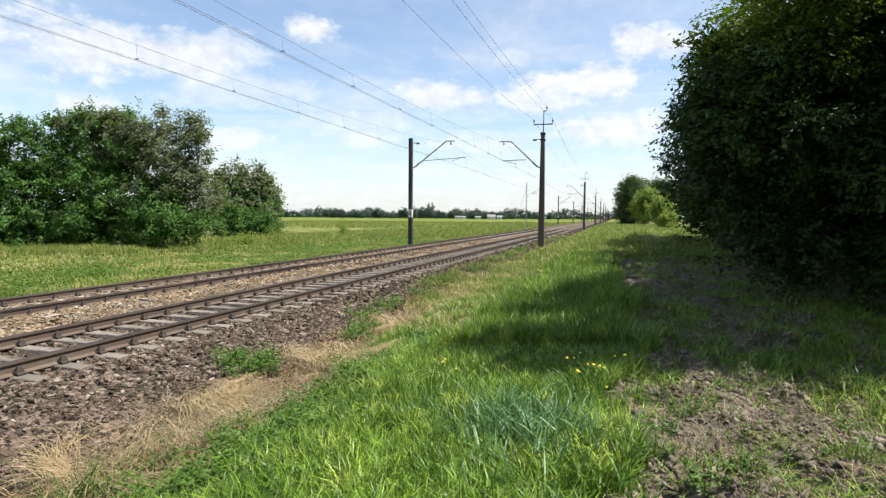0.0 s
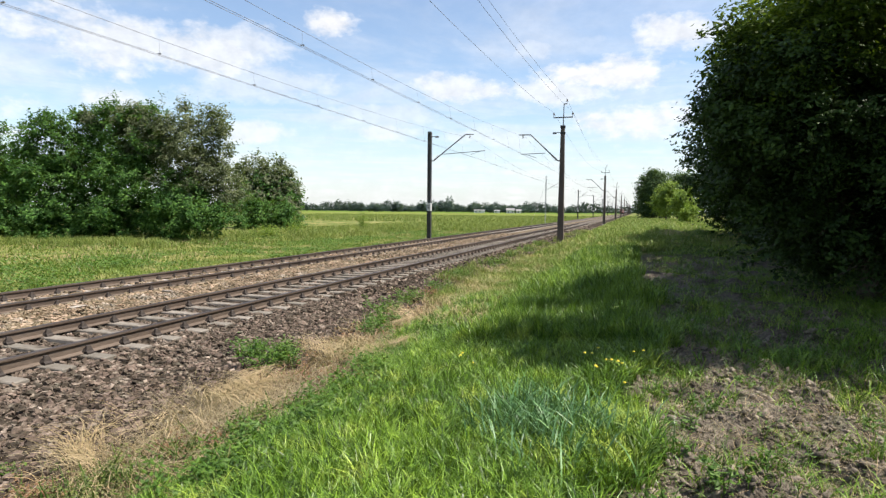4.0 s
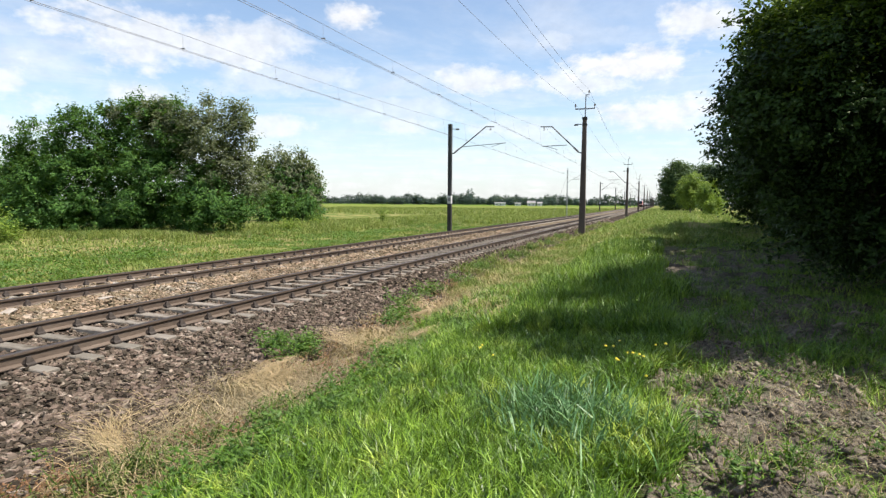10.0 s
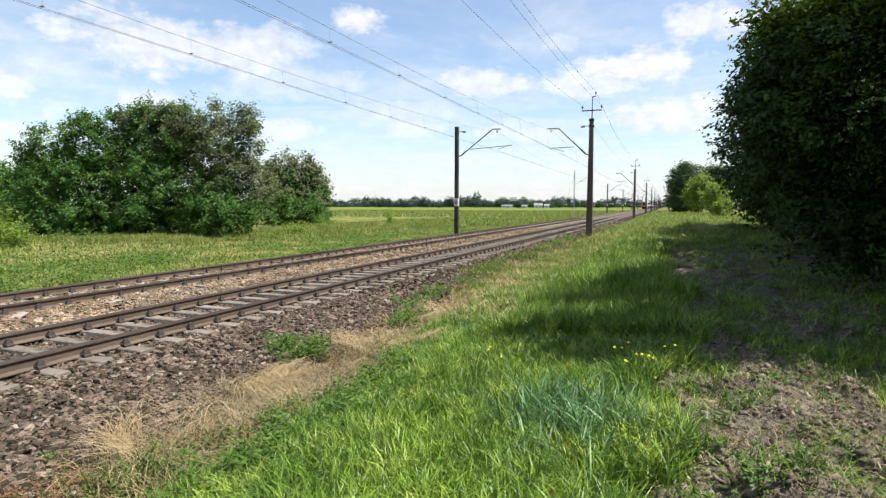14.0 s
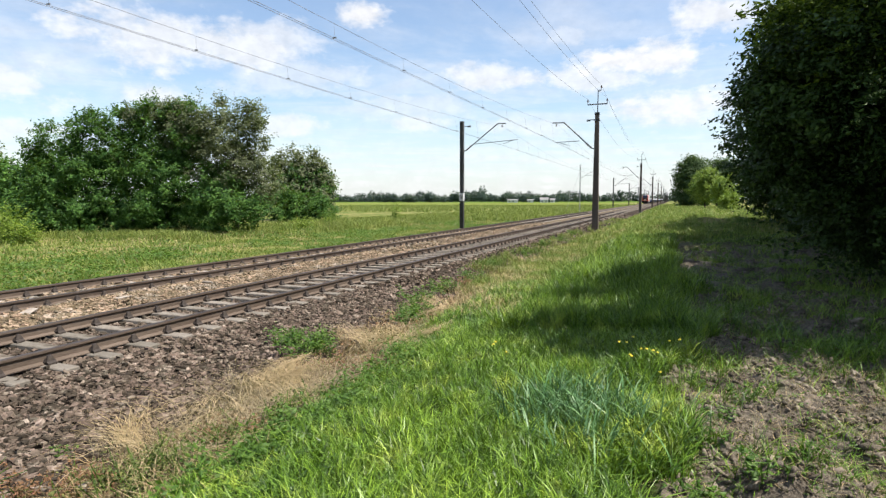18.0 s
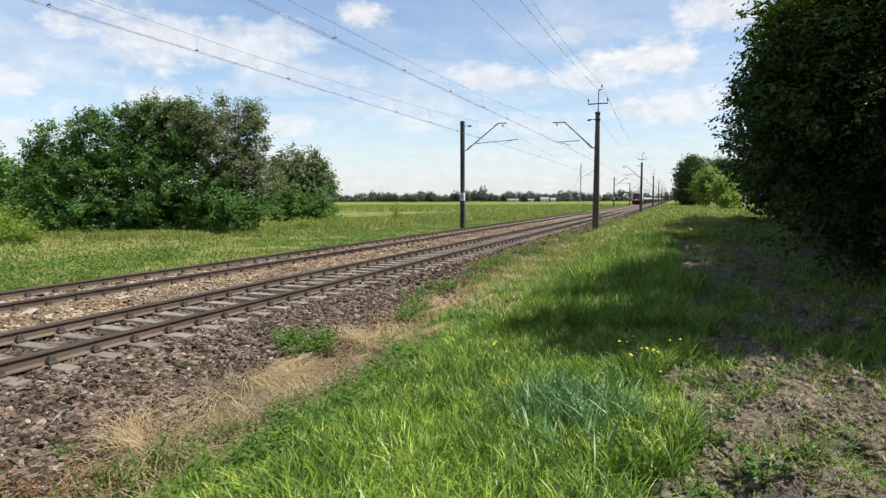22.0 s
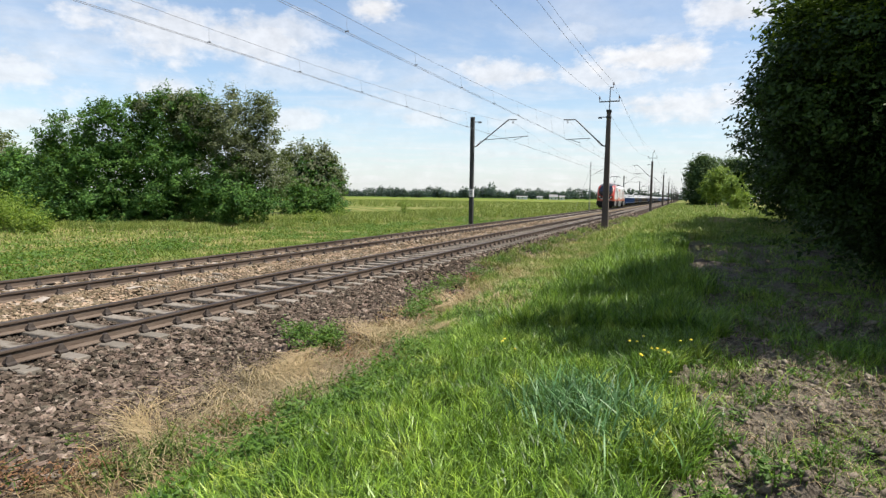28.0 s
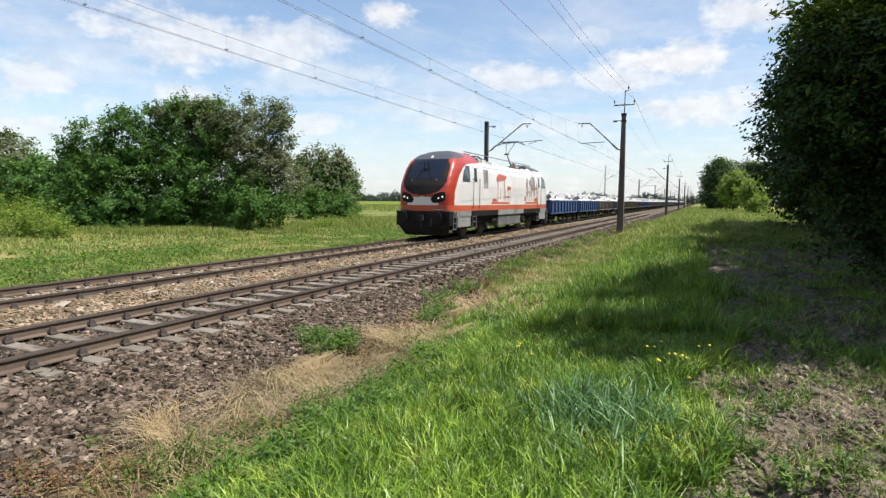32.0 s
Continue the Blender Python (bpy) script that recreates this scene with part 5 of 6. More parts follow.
herb(-4.9, 7.15, 1700, 0.32, 0.36, 0.055, HERB, "bright-green leafy weed clump on the ballast edge", 301)
herb(-5.5, 7.7, 300, 0.16, 0.22, 0.045, HERB, "small green weed on the ballast", 302)
herb(-3.1, 6.6, 800, 0.26, 0.36, 0.055, HERB, "low leafy green weeds among grass", 303)
herb(-5.0, 3.45, 120, 0.10, 0.10, 0.04, HERB, "tiny green weed between stones", 304)
herb(-4.3, 2.95, 420, 0.16, 0.22, 0.035, RUST_WEED, "rusty brown dry weed on the ballast edge", 305, "dry_weed")
herb(-3.6, 4.1, 260, 0.2, 0.2, 0.035, RUST_WEED, "rusty brown dry weed among grass", 306, "dry_weed")
herb(-4.1, 6.6, 300, 0.2, 0.25, 0.035, RUST_WEED, "rusty brown dry weed among straw", 307, "dry_weed")
for i, (x, y) in enumerate([(-2.6, 3.6), (-3.0, 4.1), (-2.3, 3.2), (-2.7, 4.7), (-3.1, 5.3), (-2.5, 5.6), (-3.0, 3.5), (-3.0, 3.1), (-3.2, 4.2), (-2.9, 4.4), (-2.9, 5.0), (-3.0, 5.9), (-2.8, 2.7), (-3.0, 2.5)]):
    herb(x, y, 520, 0.20, 0.30, 0.05, HERB, "low leafy green weeds among grass", 310 + i)
for i, (x, y) in enumerate([(0.15, 6.6), (0.25, 4.2), (0.35, 6.0), (1.4, 8.6), (2.1, 7.3), (0.9, 4.5), (1.5, 4.9), (0.4, 5.1), (0.2, 3.6), (0.1, 4.8), (0.3, 7.4), (0.2, 8.3), (2.4, 6.2), (1.9, 5.6), (1.1, 6.3), (0.7, 5.6), (2.9, 7.6), (0.6, 3.9), (1.3, 7.2)]):
    herb(x, y, 110, 0.13, 0.13, 0.042, HERB, "leafy weed on bare soil", 330 + i, sprigs=8)
for i, (x, y) in enumerate([(-5.1, 11.6), (-5.2, 13.2), (-5.0, 15.2), (-5.4, 18.0), (-5.3, 22.5), (-5.6, 27.0), (-5.5, 31.0), (-4.4, 9.6), (-4.7, 10.6), (-5.7, 36.0)]):
    herb(x, y, 420, 0.34, 0.35, 0.07, HERB, "green weed at the ballast edge", 345 + i)
for i, (x, y) in enumerate([(-4.6, 2.78), (-4.3, 3.24), (-3.91, 4.18), (-4.41, 6.56), (-4.99, 2.76), (-4.68, 8.67)]):
    herb(x, y, 420, 0.14, 0.22, 0.032, RUST_WEED, "rusty brown dry weed on the ballast edge", 380 + i, "dry_weed")
for i, (x, y) in enumerate([(-3.7, 4.0), (-3.6, 3.5), (-3.9, 3.45), (-3.5, 4.6), (-3.75, 3.1), (-4.1, 3.2), (-3.55, 5.1)]):
    herb(x, y, 420, 0.24, 0.22, 0.034, HERB_DRY, "olive half-dry weed among straw", 400 + i, sprigs=20)
herb(-4.9, 13.9, 200, 0.4, 0.2, 0.06, RUST_WEED, "orange-brown dry weed at the ballast edge", 352, "dry_weed")
for i, (x, y, h, s, n) in enumerate([(-36.5, 22.0, 2.2, 1.1, 1800), (-34.6, 21.6, 1.8, 0.9, 1300), (-38.6, 22.4, 2.5, 1.1, 1800), (-32.7, 21.4, 1.3, 0.6, 500), (-33.2, 68.0, 2.0, 0.7, 500), (-31.6, 50.0, 1.2, 0.8, 400), (-28.0, 40.5, 1.0, 0.9, 500)]):
    herb(x, y, n, h, s, 0.16, LEAF_BRIGHT, "tall light-green meadow weeds", 360 + i, "tall_weed", 40)


def blossoms(name, places, color, label, seed):
    """Small flat flower heads among the grass."""
    r = np.random.default_rng(seed)
    for x, y, n in places:
        z = float(top_z(x, y))
        t = thing(name, pose(x, y, z), label, "flower", "yellow flowers in the verge")
        for _ in range(n):
            dx, dy, h = r.normal(0, 0.16), r.normal(0, 0.16), r.uniform(0.16, 0.4)
            bm = bmesh.new()
            tube(bm, (dx * 0.6, dy * 0.6, 0), (dx, dy, h), 0.003, 0.002, 4)
            part("flower_stem", bm, HERB, t)
            bm = bmesh.new()
            disc(bm, (dx, dy, h), (0, 0, 1), 0.017, 0.010, 7, 0.010)
            part("flower_head", bm, color, t)


YELLOW = shader("blossom", [(0.62, 0.50, 0.03), (0.75, 0.62, 0.05)], 20, 0.6, translucent=0.2)
blossoms("yellow_flower", [(-1.75, 6.3, 3), (-0.25, 6.0, 7), (-0.3, 6.4, 5)], YELLOW, "small yellow flowers among verge grass", 600)

# ---- ballast stones and soil clods ----
BLOCK = np.array([(-1, -1, -1), (1, -1, -1), (1, 1, -1), (-1, 1, -1), (-1, -1, 1), (1, -1, 1), (1, 1, 1), (-1, 1, 1)], float) * 0.5
BLOCK_F = np.array([(0, 3, 2, 1), (4, 5, 6, 7), (0, 1, 5, 4), (1, 2, 6, 5), (2, 3, 7, 6), (3, 0, 4, 7)])


def stones(name, x, y, z, size, material, label, category, seed, flat=0.45, smooth=False):
    """Broken angular stones: chipped blocks lying mostly on their flat sides."""
    r = np.random.default_rng(seed)
    n = len(x)
    yaw, tilt, way = r.uniform(0, 2 * np.pi, n), np.abs(r.normal(0, flat, n)), r.uniform(0, 2 * np.pi, n)
    cy, sy = np.cos(yaw), np.sin(yaw)
    turn = np.zeros((n, 3, 3))
    turn[:, 0, 0], turn[:, 0, 1], turn[:, 1, 0], turn[:, 1, 1], turn[:, 2, 2] = cy, -sy, sy, cy, 1
    ax, ay, c, q = np.cos(way), np.sin(way), np.cos(tilt), np.sin(tilt)
    lean = np.stack([c + ax * ax * (1 - c), ax * ay * (1 - c), ay * q, ax * ay * (1 - c), c + ay * ay * (1 - c), -ax * q, -ay * q, ax * q, c], 1).reshape(n, 3, 3)
    rot = lean @ turn
    s = (size * r.uniform(0.5, 1.4, n))[:, None, None] * np.stack([r.uniform(0.9, 1.7, n), r.uniform(0.7, 1.2, n), r.uniform(0.35, 0.7, n)], 1)[:, None]
    chips = BLOCK[None] + r.normal(0, 0.15, (n, 8, 3))
    chips[:, 4:, :2] *= r.uniform(0.7, 1.0, (n, 1, 2))
    v = np.einsum("nij,nkj->nki", rot, chips * s) + np.stack([x, y, z], 1)[:, None]
    f = (np.arange(n)[:, None, None] * 8 + BLOCK_F[None]).reshape(-1, 4)
    stuff(name, v.reshape(-1, 3), f, material, label, category, smooth)


def gravel(name, strip, count, size, material, label, seed, power=1.3, grow=0.0, skip=(), bare=None):
    x, y, r = sow(*strip, count, seed, 0.0, 1.0, power)
    keep = np.ones(len(x), bool)
    for c in skip:
        keep &= np.abs(x - c) > 0.085
    if bare:
        on = (np.abs((y - bare[0] + 0.3) % 0.6 - 0.3) < 0.12) & (np.abs(x - bare[1]) < 1.3)
        keep &= ~(on & (r.random(len(x)) < 0.85))
    x, y = x[keep], y[keep]
    stones(name, x, y, bed_z(x) + r.normal(0.008, 0.014, len(x)), size * (1 + grow * y), material, label, "gravel", seed)


RAILS = (RAIL_N, RAIL_N - GAUGE, RAIL_N - TRACK_GAP, RAIL_N - TRACK_GAP - GAUGE)
gravel("ballast_stones", (-7.0, -4.1, 1.5, 12.0), 30000, 0.046, STONE_DARK, "dark brown crushed ballast stones", 401, 1.25, 0.004, RAILS, (5.375, AXIS_N))
gravel("ballast_stones", (-8.95, -7.0, 1.5, 14.0), 14000, 0.044, STONE_DARK, "dark brown crushed ballast stones", 402, 1.25, 0.004, RAILS, (5.375, AXIS_N))
gravel("ballast_stones", (-8.95, -4.6, 11.5, 40.0), 11000, 0.060, STONE_DARK, "dark brown crushed ballast stones", 403, 1.3, 0.008, RAILS, (5.375, AXIS_N))
gravel("ballast_stones", (-8.95, -5.0, 38.0, 85.0), 3000, 0.095, STONE_DARK, "dark brown crushed ballast stones", 407, 1.2, 0.004, RAILS)
gravel("ballast_stones", (-11.0, -8.95, 3.5, 20.0), 12500, 0.044, STONE_TAN, "tan crushed ballast stones", 404, 1.25, 0.006, RAILS)
gravel("ballast_stones", (-14.2, -11.0, 3.5, 20.0), 7000, 0.044, STONE_TAN, "tan crushed ballast stones", 405, 1.25, 0.006, RAILS)
gravel("ballast_stones", (-13.9, -8.95, 19.0, 50.0), 9000, 0.060, STONE_TAN, "tan crushed ballast stones", 406, 1.3, 0.008, RAILS)


def pale_piece(x, y, w, d, h, turn, seed):
    """A broken flat piece of pale concrete lying on the stones."""
    r = np.random.default_rng(seed)
    bm = bmesh.new()
    box(bm, -w / 2, w / 2, -d / 2, d / 2, 0, h)
    for v in bm.verts:
        v.co.x += r.normal(0, w * 0.08)
        v.co.y += r.normal(0, d * 0.10)
    bmesh.ops.bevel(bm, geom=list(bm.edges), offset=0.006, segments=1, affect="EDGES")
    ob = part("concrete_piece", bm, CONCRETE_OLD)
    ob.matrix_basis = pose(x, y, float(top_z(x, y)) + 0.005, 4, -5, turn)
    tagged(ob, "pale broken piece of concrete lying on ballast", "rubble", "pale pieces on the ballast")


for i, (x, y, w) in enumerate([(-4.25, 3.05, 0.17), (-10.35, 8.6, 0.30), (-10.6, 6.9, 0.34), (-11.9, 11.4, 0.26), (-10.4, 11.0, 0.24), (-10.5, 14.0, 0.26), (-12.0, 9.2, 0.22)]):
    pale_piece(x, y, w, w * 0.45, 0.05, 25 + 47 * i, 800 + i)


def soil_clods():
    x, y, r = sow(0.0, 5.0, 2.0, 12.0, 42000, 410, 0.2, 0.5, 1.3)
    size = 0.008 + 0.042 * r.random(len(x)) ** 5.0
    stones("soil_clods", x, y, ground_z(x, y) + size * 0.15, size * 1.1, CLOD, "brown crumbled soil clods", "soil", 411, 0.8, True)


soil_clods()
gravel("ballast_stones", (-8.95, -4.1, -3.0, 1.6), 1800, 0.056, STONE_DARK, "dark brown crushed ballast stones", 408, 1.0, 0.0, RAILS, (5.375, AXIS_N))
gravel("ballast_stones", (-14.2, -8.95, -3.0, 3.6), 1200, 0.064, STONE_TAN, "tan crushed ballast stones", 409, 1.0, 0.0, RAILS)


# ---- the far edge of the field: wood line and farm ----
def far_tree_bm_arrays(seed, h):
    blobs = [(0, 0, h * 0.62, h * 0.3, h * 0.34), (h * 0.2, 0, h * 0.45, h * 0.26, h * 0.3), (-h * 0.2, 0.3, h * 0.42, h * 0.27, h * 0.3)]
    p, w, r = crown_points(blobs, 150, 6, h * 0.055, seed, ground=0.3)
    return leaf_arrays(p, w, h * 0.095, r, 0.8)


def wood_line():
    forms = []
    for i, h in enumerate((8.0, 9.5, 7.0, 11.0)):
        t = thing("far_tree", pose(-300 + 20 * i, 700, -0.9), "hazy blue-green tree on the field's far edge", "tree", "trees on the field's far edge")
        bm = bmesh.new()
        tube(bm, (0, 0, 0), (0, 0, h * 0.5), 0.25, 0.15, 6)
        part("trunk", bm, BARK, t)
        v, f = far_tree_bm_arrays(500 + i, h)
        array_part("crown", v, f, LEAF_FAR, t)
        forms.append(t)
    r = np.random.default_rng(77)
    for i in range(110):
        az = r.uniform(-36, -6)
        d = r.uniform(640, 900)
        lift = 1.2 + 0.6 * math.exp(-((az + 17.6) / 1.8) ** 2) - 0.25 * (az < -29)
        a = radians(az)
        k = forms[i % 4]
        m = pose(d * math.sin(a), d * math.cos(a), -1.0, 0, 0, r.uniform(0, 360))
        if i < 4:
            k.matrix_basis = m
            continue
        c = copy_thing(k, m)
        c.scale = (lift * r.uniform(0.75, 1.1),) * 2 + (lift * r.uniform(0.6, 1.1),)
    blobs = []
    for az in np.arange(-40, 3, 0.35):
        d, a = 930 + 30 * math.sin(az * 3), radians(az)
        h = 10.5 + 3.0 * math.sin(az * 1.3 + 0.6) + 1.6 * math.sin(az * 5.3 + 1)
        blobs.append((d * math.sin(a), d * math.cos(a), 0.8, 5.0, h))
    p, w, q = crown_points(blobs, 13000, 6, 0.9, 78, ground=-1.0)
    v, f = leaf_arrays(p, w, 1.9, q, 0.8)
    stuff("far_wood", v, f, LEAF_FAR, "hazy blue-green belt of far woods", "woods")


def farm_house(az, d, w, h, roof, label):
    a = radians(az)
    t = thing("farm_building", pose(d * math.sin(a), d * math.cos(a), -1.0, 0, 0, -az), label, "building", "farm beyond the field")
    bm = bmesh.new()
    box(bm, -w / 2, w / 2, 0, 7, -0.2, h)
    part("wall", bm, WALL_WHITE, t, "white rendered walls")
    bm = bmesh.new()
    ends = [[bm.verts.new((x, y, z)) for y, z in ((-0.5, h - 0.1), (7.5, h - 0.1), (3.5, h + roof))] for x in (-w / 2 - 0.4, w / 2 + 0.4)]
    bm.faces.new(ends[0])
    bm.faces.new(ends[1][::-1])
    for i in range(3):
        j = (i + 1) % 3
        bm.faces.new((ends[0][i], ends[0][j], ends[1][j], ends[1][i]))
    part("roof", bm, ROOF_GREY, t, "grey pitched roof")
    for k in range(int(w // 4)):
        bm = bmesh.new()
        x = -w / 2 + 2 + k * 4
        box(bm, x - 0.6, x + 0.6, -0.06, 0.06, 1.0, 2.2)
        part("window", bm, GLASS_HOUSE, t)


wood_line()
farm_house(-14.6, 610, 11, 2.9, 0.8, "long low white farm building with grey roof")
farm_house(-12.9, 625, 6, 2.7, 0.9, "low white farm building with grey roof")
farm_house(-11.6, 600, 8, 3.2, 2.2, "white farmhouse with grey pitched roof")
farm_house(-10.8, 605, 5, 2.9, 1.6, "white farm shed with grey pitched roof")

# ---- the train: y runs backwards from the buffers of the locomotive ----
LOCO_LEN, WAGON_LEN, WAGONS = 19.7, 11.7, 38
SPEED, FRONT_AT_END = 18.6, 24.2
WHEEL_R = 0.60

SIDE_Z = np.array([1.02, 1.16, 1.30, 1.31, 1.44, 1.57, 1.58, 1.75, 1.92, 2.09, 2.26, 2.43, 2.60, 2.77, 2.94, 3.11, 3.28, 3.42, 3.54, 3.64, 3.74, 3.83, 3.92, 4.0, 4.06, 4.11, 4.15, 4.17, 4.18])
for _ in range(2):
    SIDE_Z = np.sort(np.concatenate([SIDE_Z, (SIDE_Z[6:-1] + SIDE_Z[7:]) / 2]))
SIDE_Z = SIDE_Z + 0.10 * smooth01(SIDE_Z, 3.0, 4.1)
SIDE_W = np.interp(SIDE_Z, [1.02, 1.3, 2.6, 3.3, 3.58, 3.80, 4.0, 4.15, 4.25, 4.28], [1.44, 1.47, 1.47, 1.43, 1.37, 1.25, 1.04, 0.76, 0.38, 0.0])
NOSE_Y = np.interp(SIDE_Z, [1.02, 1.5, 2.1, 2.5, 2.9, 3.3, 3.7, 3.98, 4.2, 4.28], [0.62, 0.56, 0.52, 0.60, 0.80, 1.08, 1.42, 1.85, 2.5, 3.1])


def nose_round(d):
    return 0.76 + 0.24 * np.sqrt(1 - (1 - np.minimum(d / 1.3, 1)) ** 2)


def hull_point(i, d):
    """Half section point i at station d from the nose; d = 10 is the middle of the locomotive."""
    y = NOSE_Y[i] + d * (LOCO_LEN / 2 - NOSE_Y[i]) / 10.0
    flat = 1 - smooth01(np.array(y), 4.3, 4.9)          # the roof between the cabs lies lower
    z = SIDE_Z[i] - (1 - flat) * 0.30 * smooth01(SIDE_Z[i], 3.45, 4.0)
    return SIDE_W[i] * nose_round(d), y, z


def hull_kind(x, y, z):
    hood = np.interp(z, [1.58, 2.2, 2.6, 3.0, 3.35, 3.56, 3.66, 3.72, 5], [0.95, 1.0, 1.2, 1.5, 1.95, 2.5, 3.6, 4.55, 4.55])
    if z < 1.305:
        return "solebar" if 3.0 < y < 7.4 else "skirt"
    if z < 1.575:
        return "stripe"
    if y < hood:
        return "roof_cap" if z > 3.80 and abs(x) < 1.16 and y < 2.75 else "hood"
    return "shell"


def nose_kind(x, z):
    a = abs(x)
    if z < 1.305:
        return "apron"
    if z < 1.575:
        return "stripe"
    if 2.80 < z < 3.76 and a < 0.90 - 0.10 * max(0, (3.0 - z)):
        return "windscreen"
    if z > 3.76 and a < 1.16:
        return "roof_cap"
    if (a / 1.13) ** 2.6 + (abs(z - 2.98) / 0.92) ** 2.6 < 1:
        return "mask"
    if ((a - 0.84) / 0.40) ** 2 + ((z - 1.93 - 0.26 * (a - 0.84)) / 0.235) ** 2 < 1:
        return "lamp_housing"
    if z < 1.98 - 0.10 * a and a < 0.80:
        return "front_panel"
    return "hood"


def hull_parts(loco):
    ds = np.concatenate([np.linspace(0, 1.3, 36), np.arange(1.33, 5.0, 0.028), np.arange(5.2, 10.01, 0.4)])
    ds[-1] = 10.0
    bags = {}

    def quad(kind, pts):
        v, f = bags.setdefault(kind, ([], []))
        f.append(tuple(range(len(v), len(v) + 4)))
        v.extend(pts)

    for s in (-1, 1):
        for end in (0, 1):
            flip = (lambda p: (p[0], LOCO_LEN - p[1], p[2])) if end else (lambda p: p)
            for i in range(len(SIDE_Z) - 1):
                for a, b in zip(ds[:-1], ds[1:]):
                    pts = [hull_point(i, a), hull_point(i, b), hull_point(i + 1, b), hull_point(i + 1, a)]
                    pts = [(s * p[0], float(p[1]), float(p[2])) for p in pts]
                    c = np.mean(pts, 0)
                    if end and hull_kind(*c) in ("hood", "roof_cap") and c[1] > 1.9:
                        quad("shell" if abs(c[0]) > 1.2 else "rear_roof_cap", [flip(p) for p in pts])
                        continue
                    quad(("rear_" if end else "front_") + hull_kind(*c) if hull_kind(*c) in ("hood", "roof_cap") else hull_kind(*c), [flip(p) for p in pts])
    us = np.linspace(-1, 1, 57)
    zs = np.interp(np.linspace(0, 1, 90), np.linspace(0, 1, len(SIDE_Z)), SIDE_Z)
    ws, ny = np.interp(zs, SIDE_Z, SIDE_W) * nose_round(0.0), np.interp(zs, SIDE_Z, NOSE_Y)
    for end in (0, 1):
        for i in range(len(zs) - 1):
            for a, b in zip(us[:-1], us[1:]):
                pts = [(u * ws[j], ny[j] - 0.16 * (1 - u * u) * (ws[j] / 1.1), zs[j]) for u, j in ((a, i), (b, i), (b, i + 1), (a, i + 1))]
                c = np.mean(pts, 0)
                kind = nose_kind(c[0], c[2])
                if kind in ("windscreen", "lamp_housing"):
                    pts = [(x, y + 0.012, z) for x, y, z in pts]
                name = kind if kind == "stripe" else ("rear_" if end else "front_") + kind
                if kind == "lamp_housing":
                    name += "|" + "ab"[c[0] > 0]
                quad(name, [(x, LOCO_LEN - y, z) for x, y, z in pts] if end else pts)
    looks = dict(solebar=LOCO_BLACK, shell=LOCO_WHITE, skirt=LOCO_GREY, stripe=LOCO_ORANGE, hood=LOCO_RED, roof_cap=LOCO_DARK, mask=LOCO_BLACK, windscreen=GLASS_DARK, lamp_housing=LOCO_BLACK,
                 front_panel=LOCO_WHITE, apron=LOCO_BLACK)
    says = dict(solebar="black frame edge above the bogies", shell="white painted body side and roof", skirt="grey lower body panel", stripe="orange-red stripe", hood="glossy red cab hood", roof_cap="dark grey roof cap",
                mask="dark windscreen surround", windscreen="dark windscreen glass", lamp_housing="black headlamp housing", front_panel="white front panel", apron="black front apron")
    for name, (v, f) in bags.items():
        name = name.split("|")[0]
        kind = name.replace("front_", "", 1).replace("rear_", "", 1) if name not in ("front_front_panel", "rear_front_panel") else "front_panel"
        plain = {"front_front_panel": "front_panel", "rear_front_panel": "rear_panel"}.get(name, name)
        me = mesh_of(plain, v, f, looks[kind], True)
        bm = bmesh.new()
        bm.from_mesh(me)
        bmesh.ops.remove_doubles(bm, verts=bm.verts, dist=0.0008)
        bpy.data.meshes.remove(me)
        part(plain, bm, looks[kind], loco, says[kind], True)


def wheelset(parent, m, detail=True):
    bm = bmesh.new()
    tube(bm, (-0.85, 0, 0), (0.85, 0, 0), 0.085, None, 10)
    for s in (-1, 1):
        disc(bm, (s * 0.755, 0, 0), (1, 0, 0), WHEEL_R, 0.11, 20)
        disc(bm, (s * 0.70, 0, 0), (1, 0, 0), WHEEL_R + 0.03, 0.03, 20)
        disc(bm, (s * 0.82, 0, 0), (1, 0, 0), 0.24, 0.05, 10)
        for k in range(4):
            a = k * math.pi / 2
            disc(bm, (s * 0.815, 0.38 * math.cos(a), 0.38 * math.sin(a)), (1, 0, 0), 0.05, 0.02, 5)
    ob = part("wheelset", bm, WHEEL, parent, "worn steel wheels on their axle")
    ob.matrix_basis = m
    return ob


def loco_bogie(loco, y):
    bm = bmesh.new()
    for s in (-1, 1):
        box(bm, s * 1.06 - 0.07, s * 1.06 + 0.07, y - 1.9, y + 1.9, 0.55, 0.80, 0.03)
        for a in (-1.3, 1.3):
            box(bm, s * 1.10 - 0.10, s * 1.10 + 0.10, y + a - 0.2, y + a + 0.2, 0.42, 0.72, 0.03)
            for q in (-0.42, 0.42):
                tube(bm, (s * 1.14, y + a + q, 0.55), (s * 1.14, y + a + q, 1.0), 0.085, None, 10)
        tube(bm, (s * 1.2, y - 0.5, 0.62), (s * 1.2, y + 0.5, 0.78), 0.045)
        for q in (-0.22, 0.22):
            tube(bm, (s * 1.12, y + q, 0.7), (s * 1.12, y + q, 1.12), 0.12, None, 12)
        box(bm, s * 1.22 - 0.03, s * 1.22 + 0.03, y - 1.85, y - 1.45, 0.5, 0.9, 0.01)
    box(bm, -1.0, 1.0, y - 0.35, y + 0.35, 0.5, 0.85, 0.03)
    frame_part = part("bogie_frame", bm, BOGIE, loco, "dark dusty bogie frame with springs")
    return [wheelset(frame_part, pose(0, y + a, WHEEL_R)) for a in (-1.3, 1.3)]


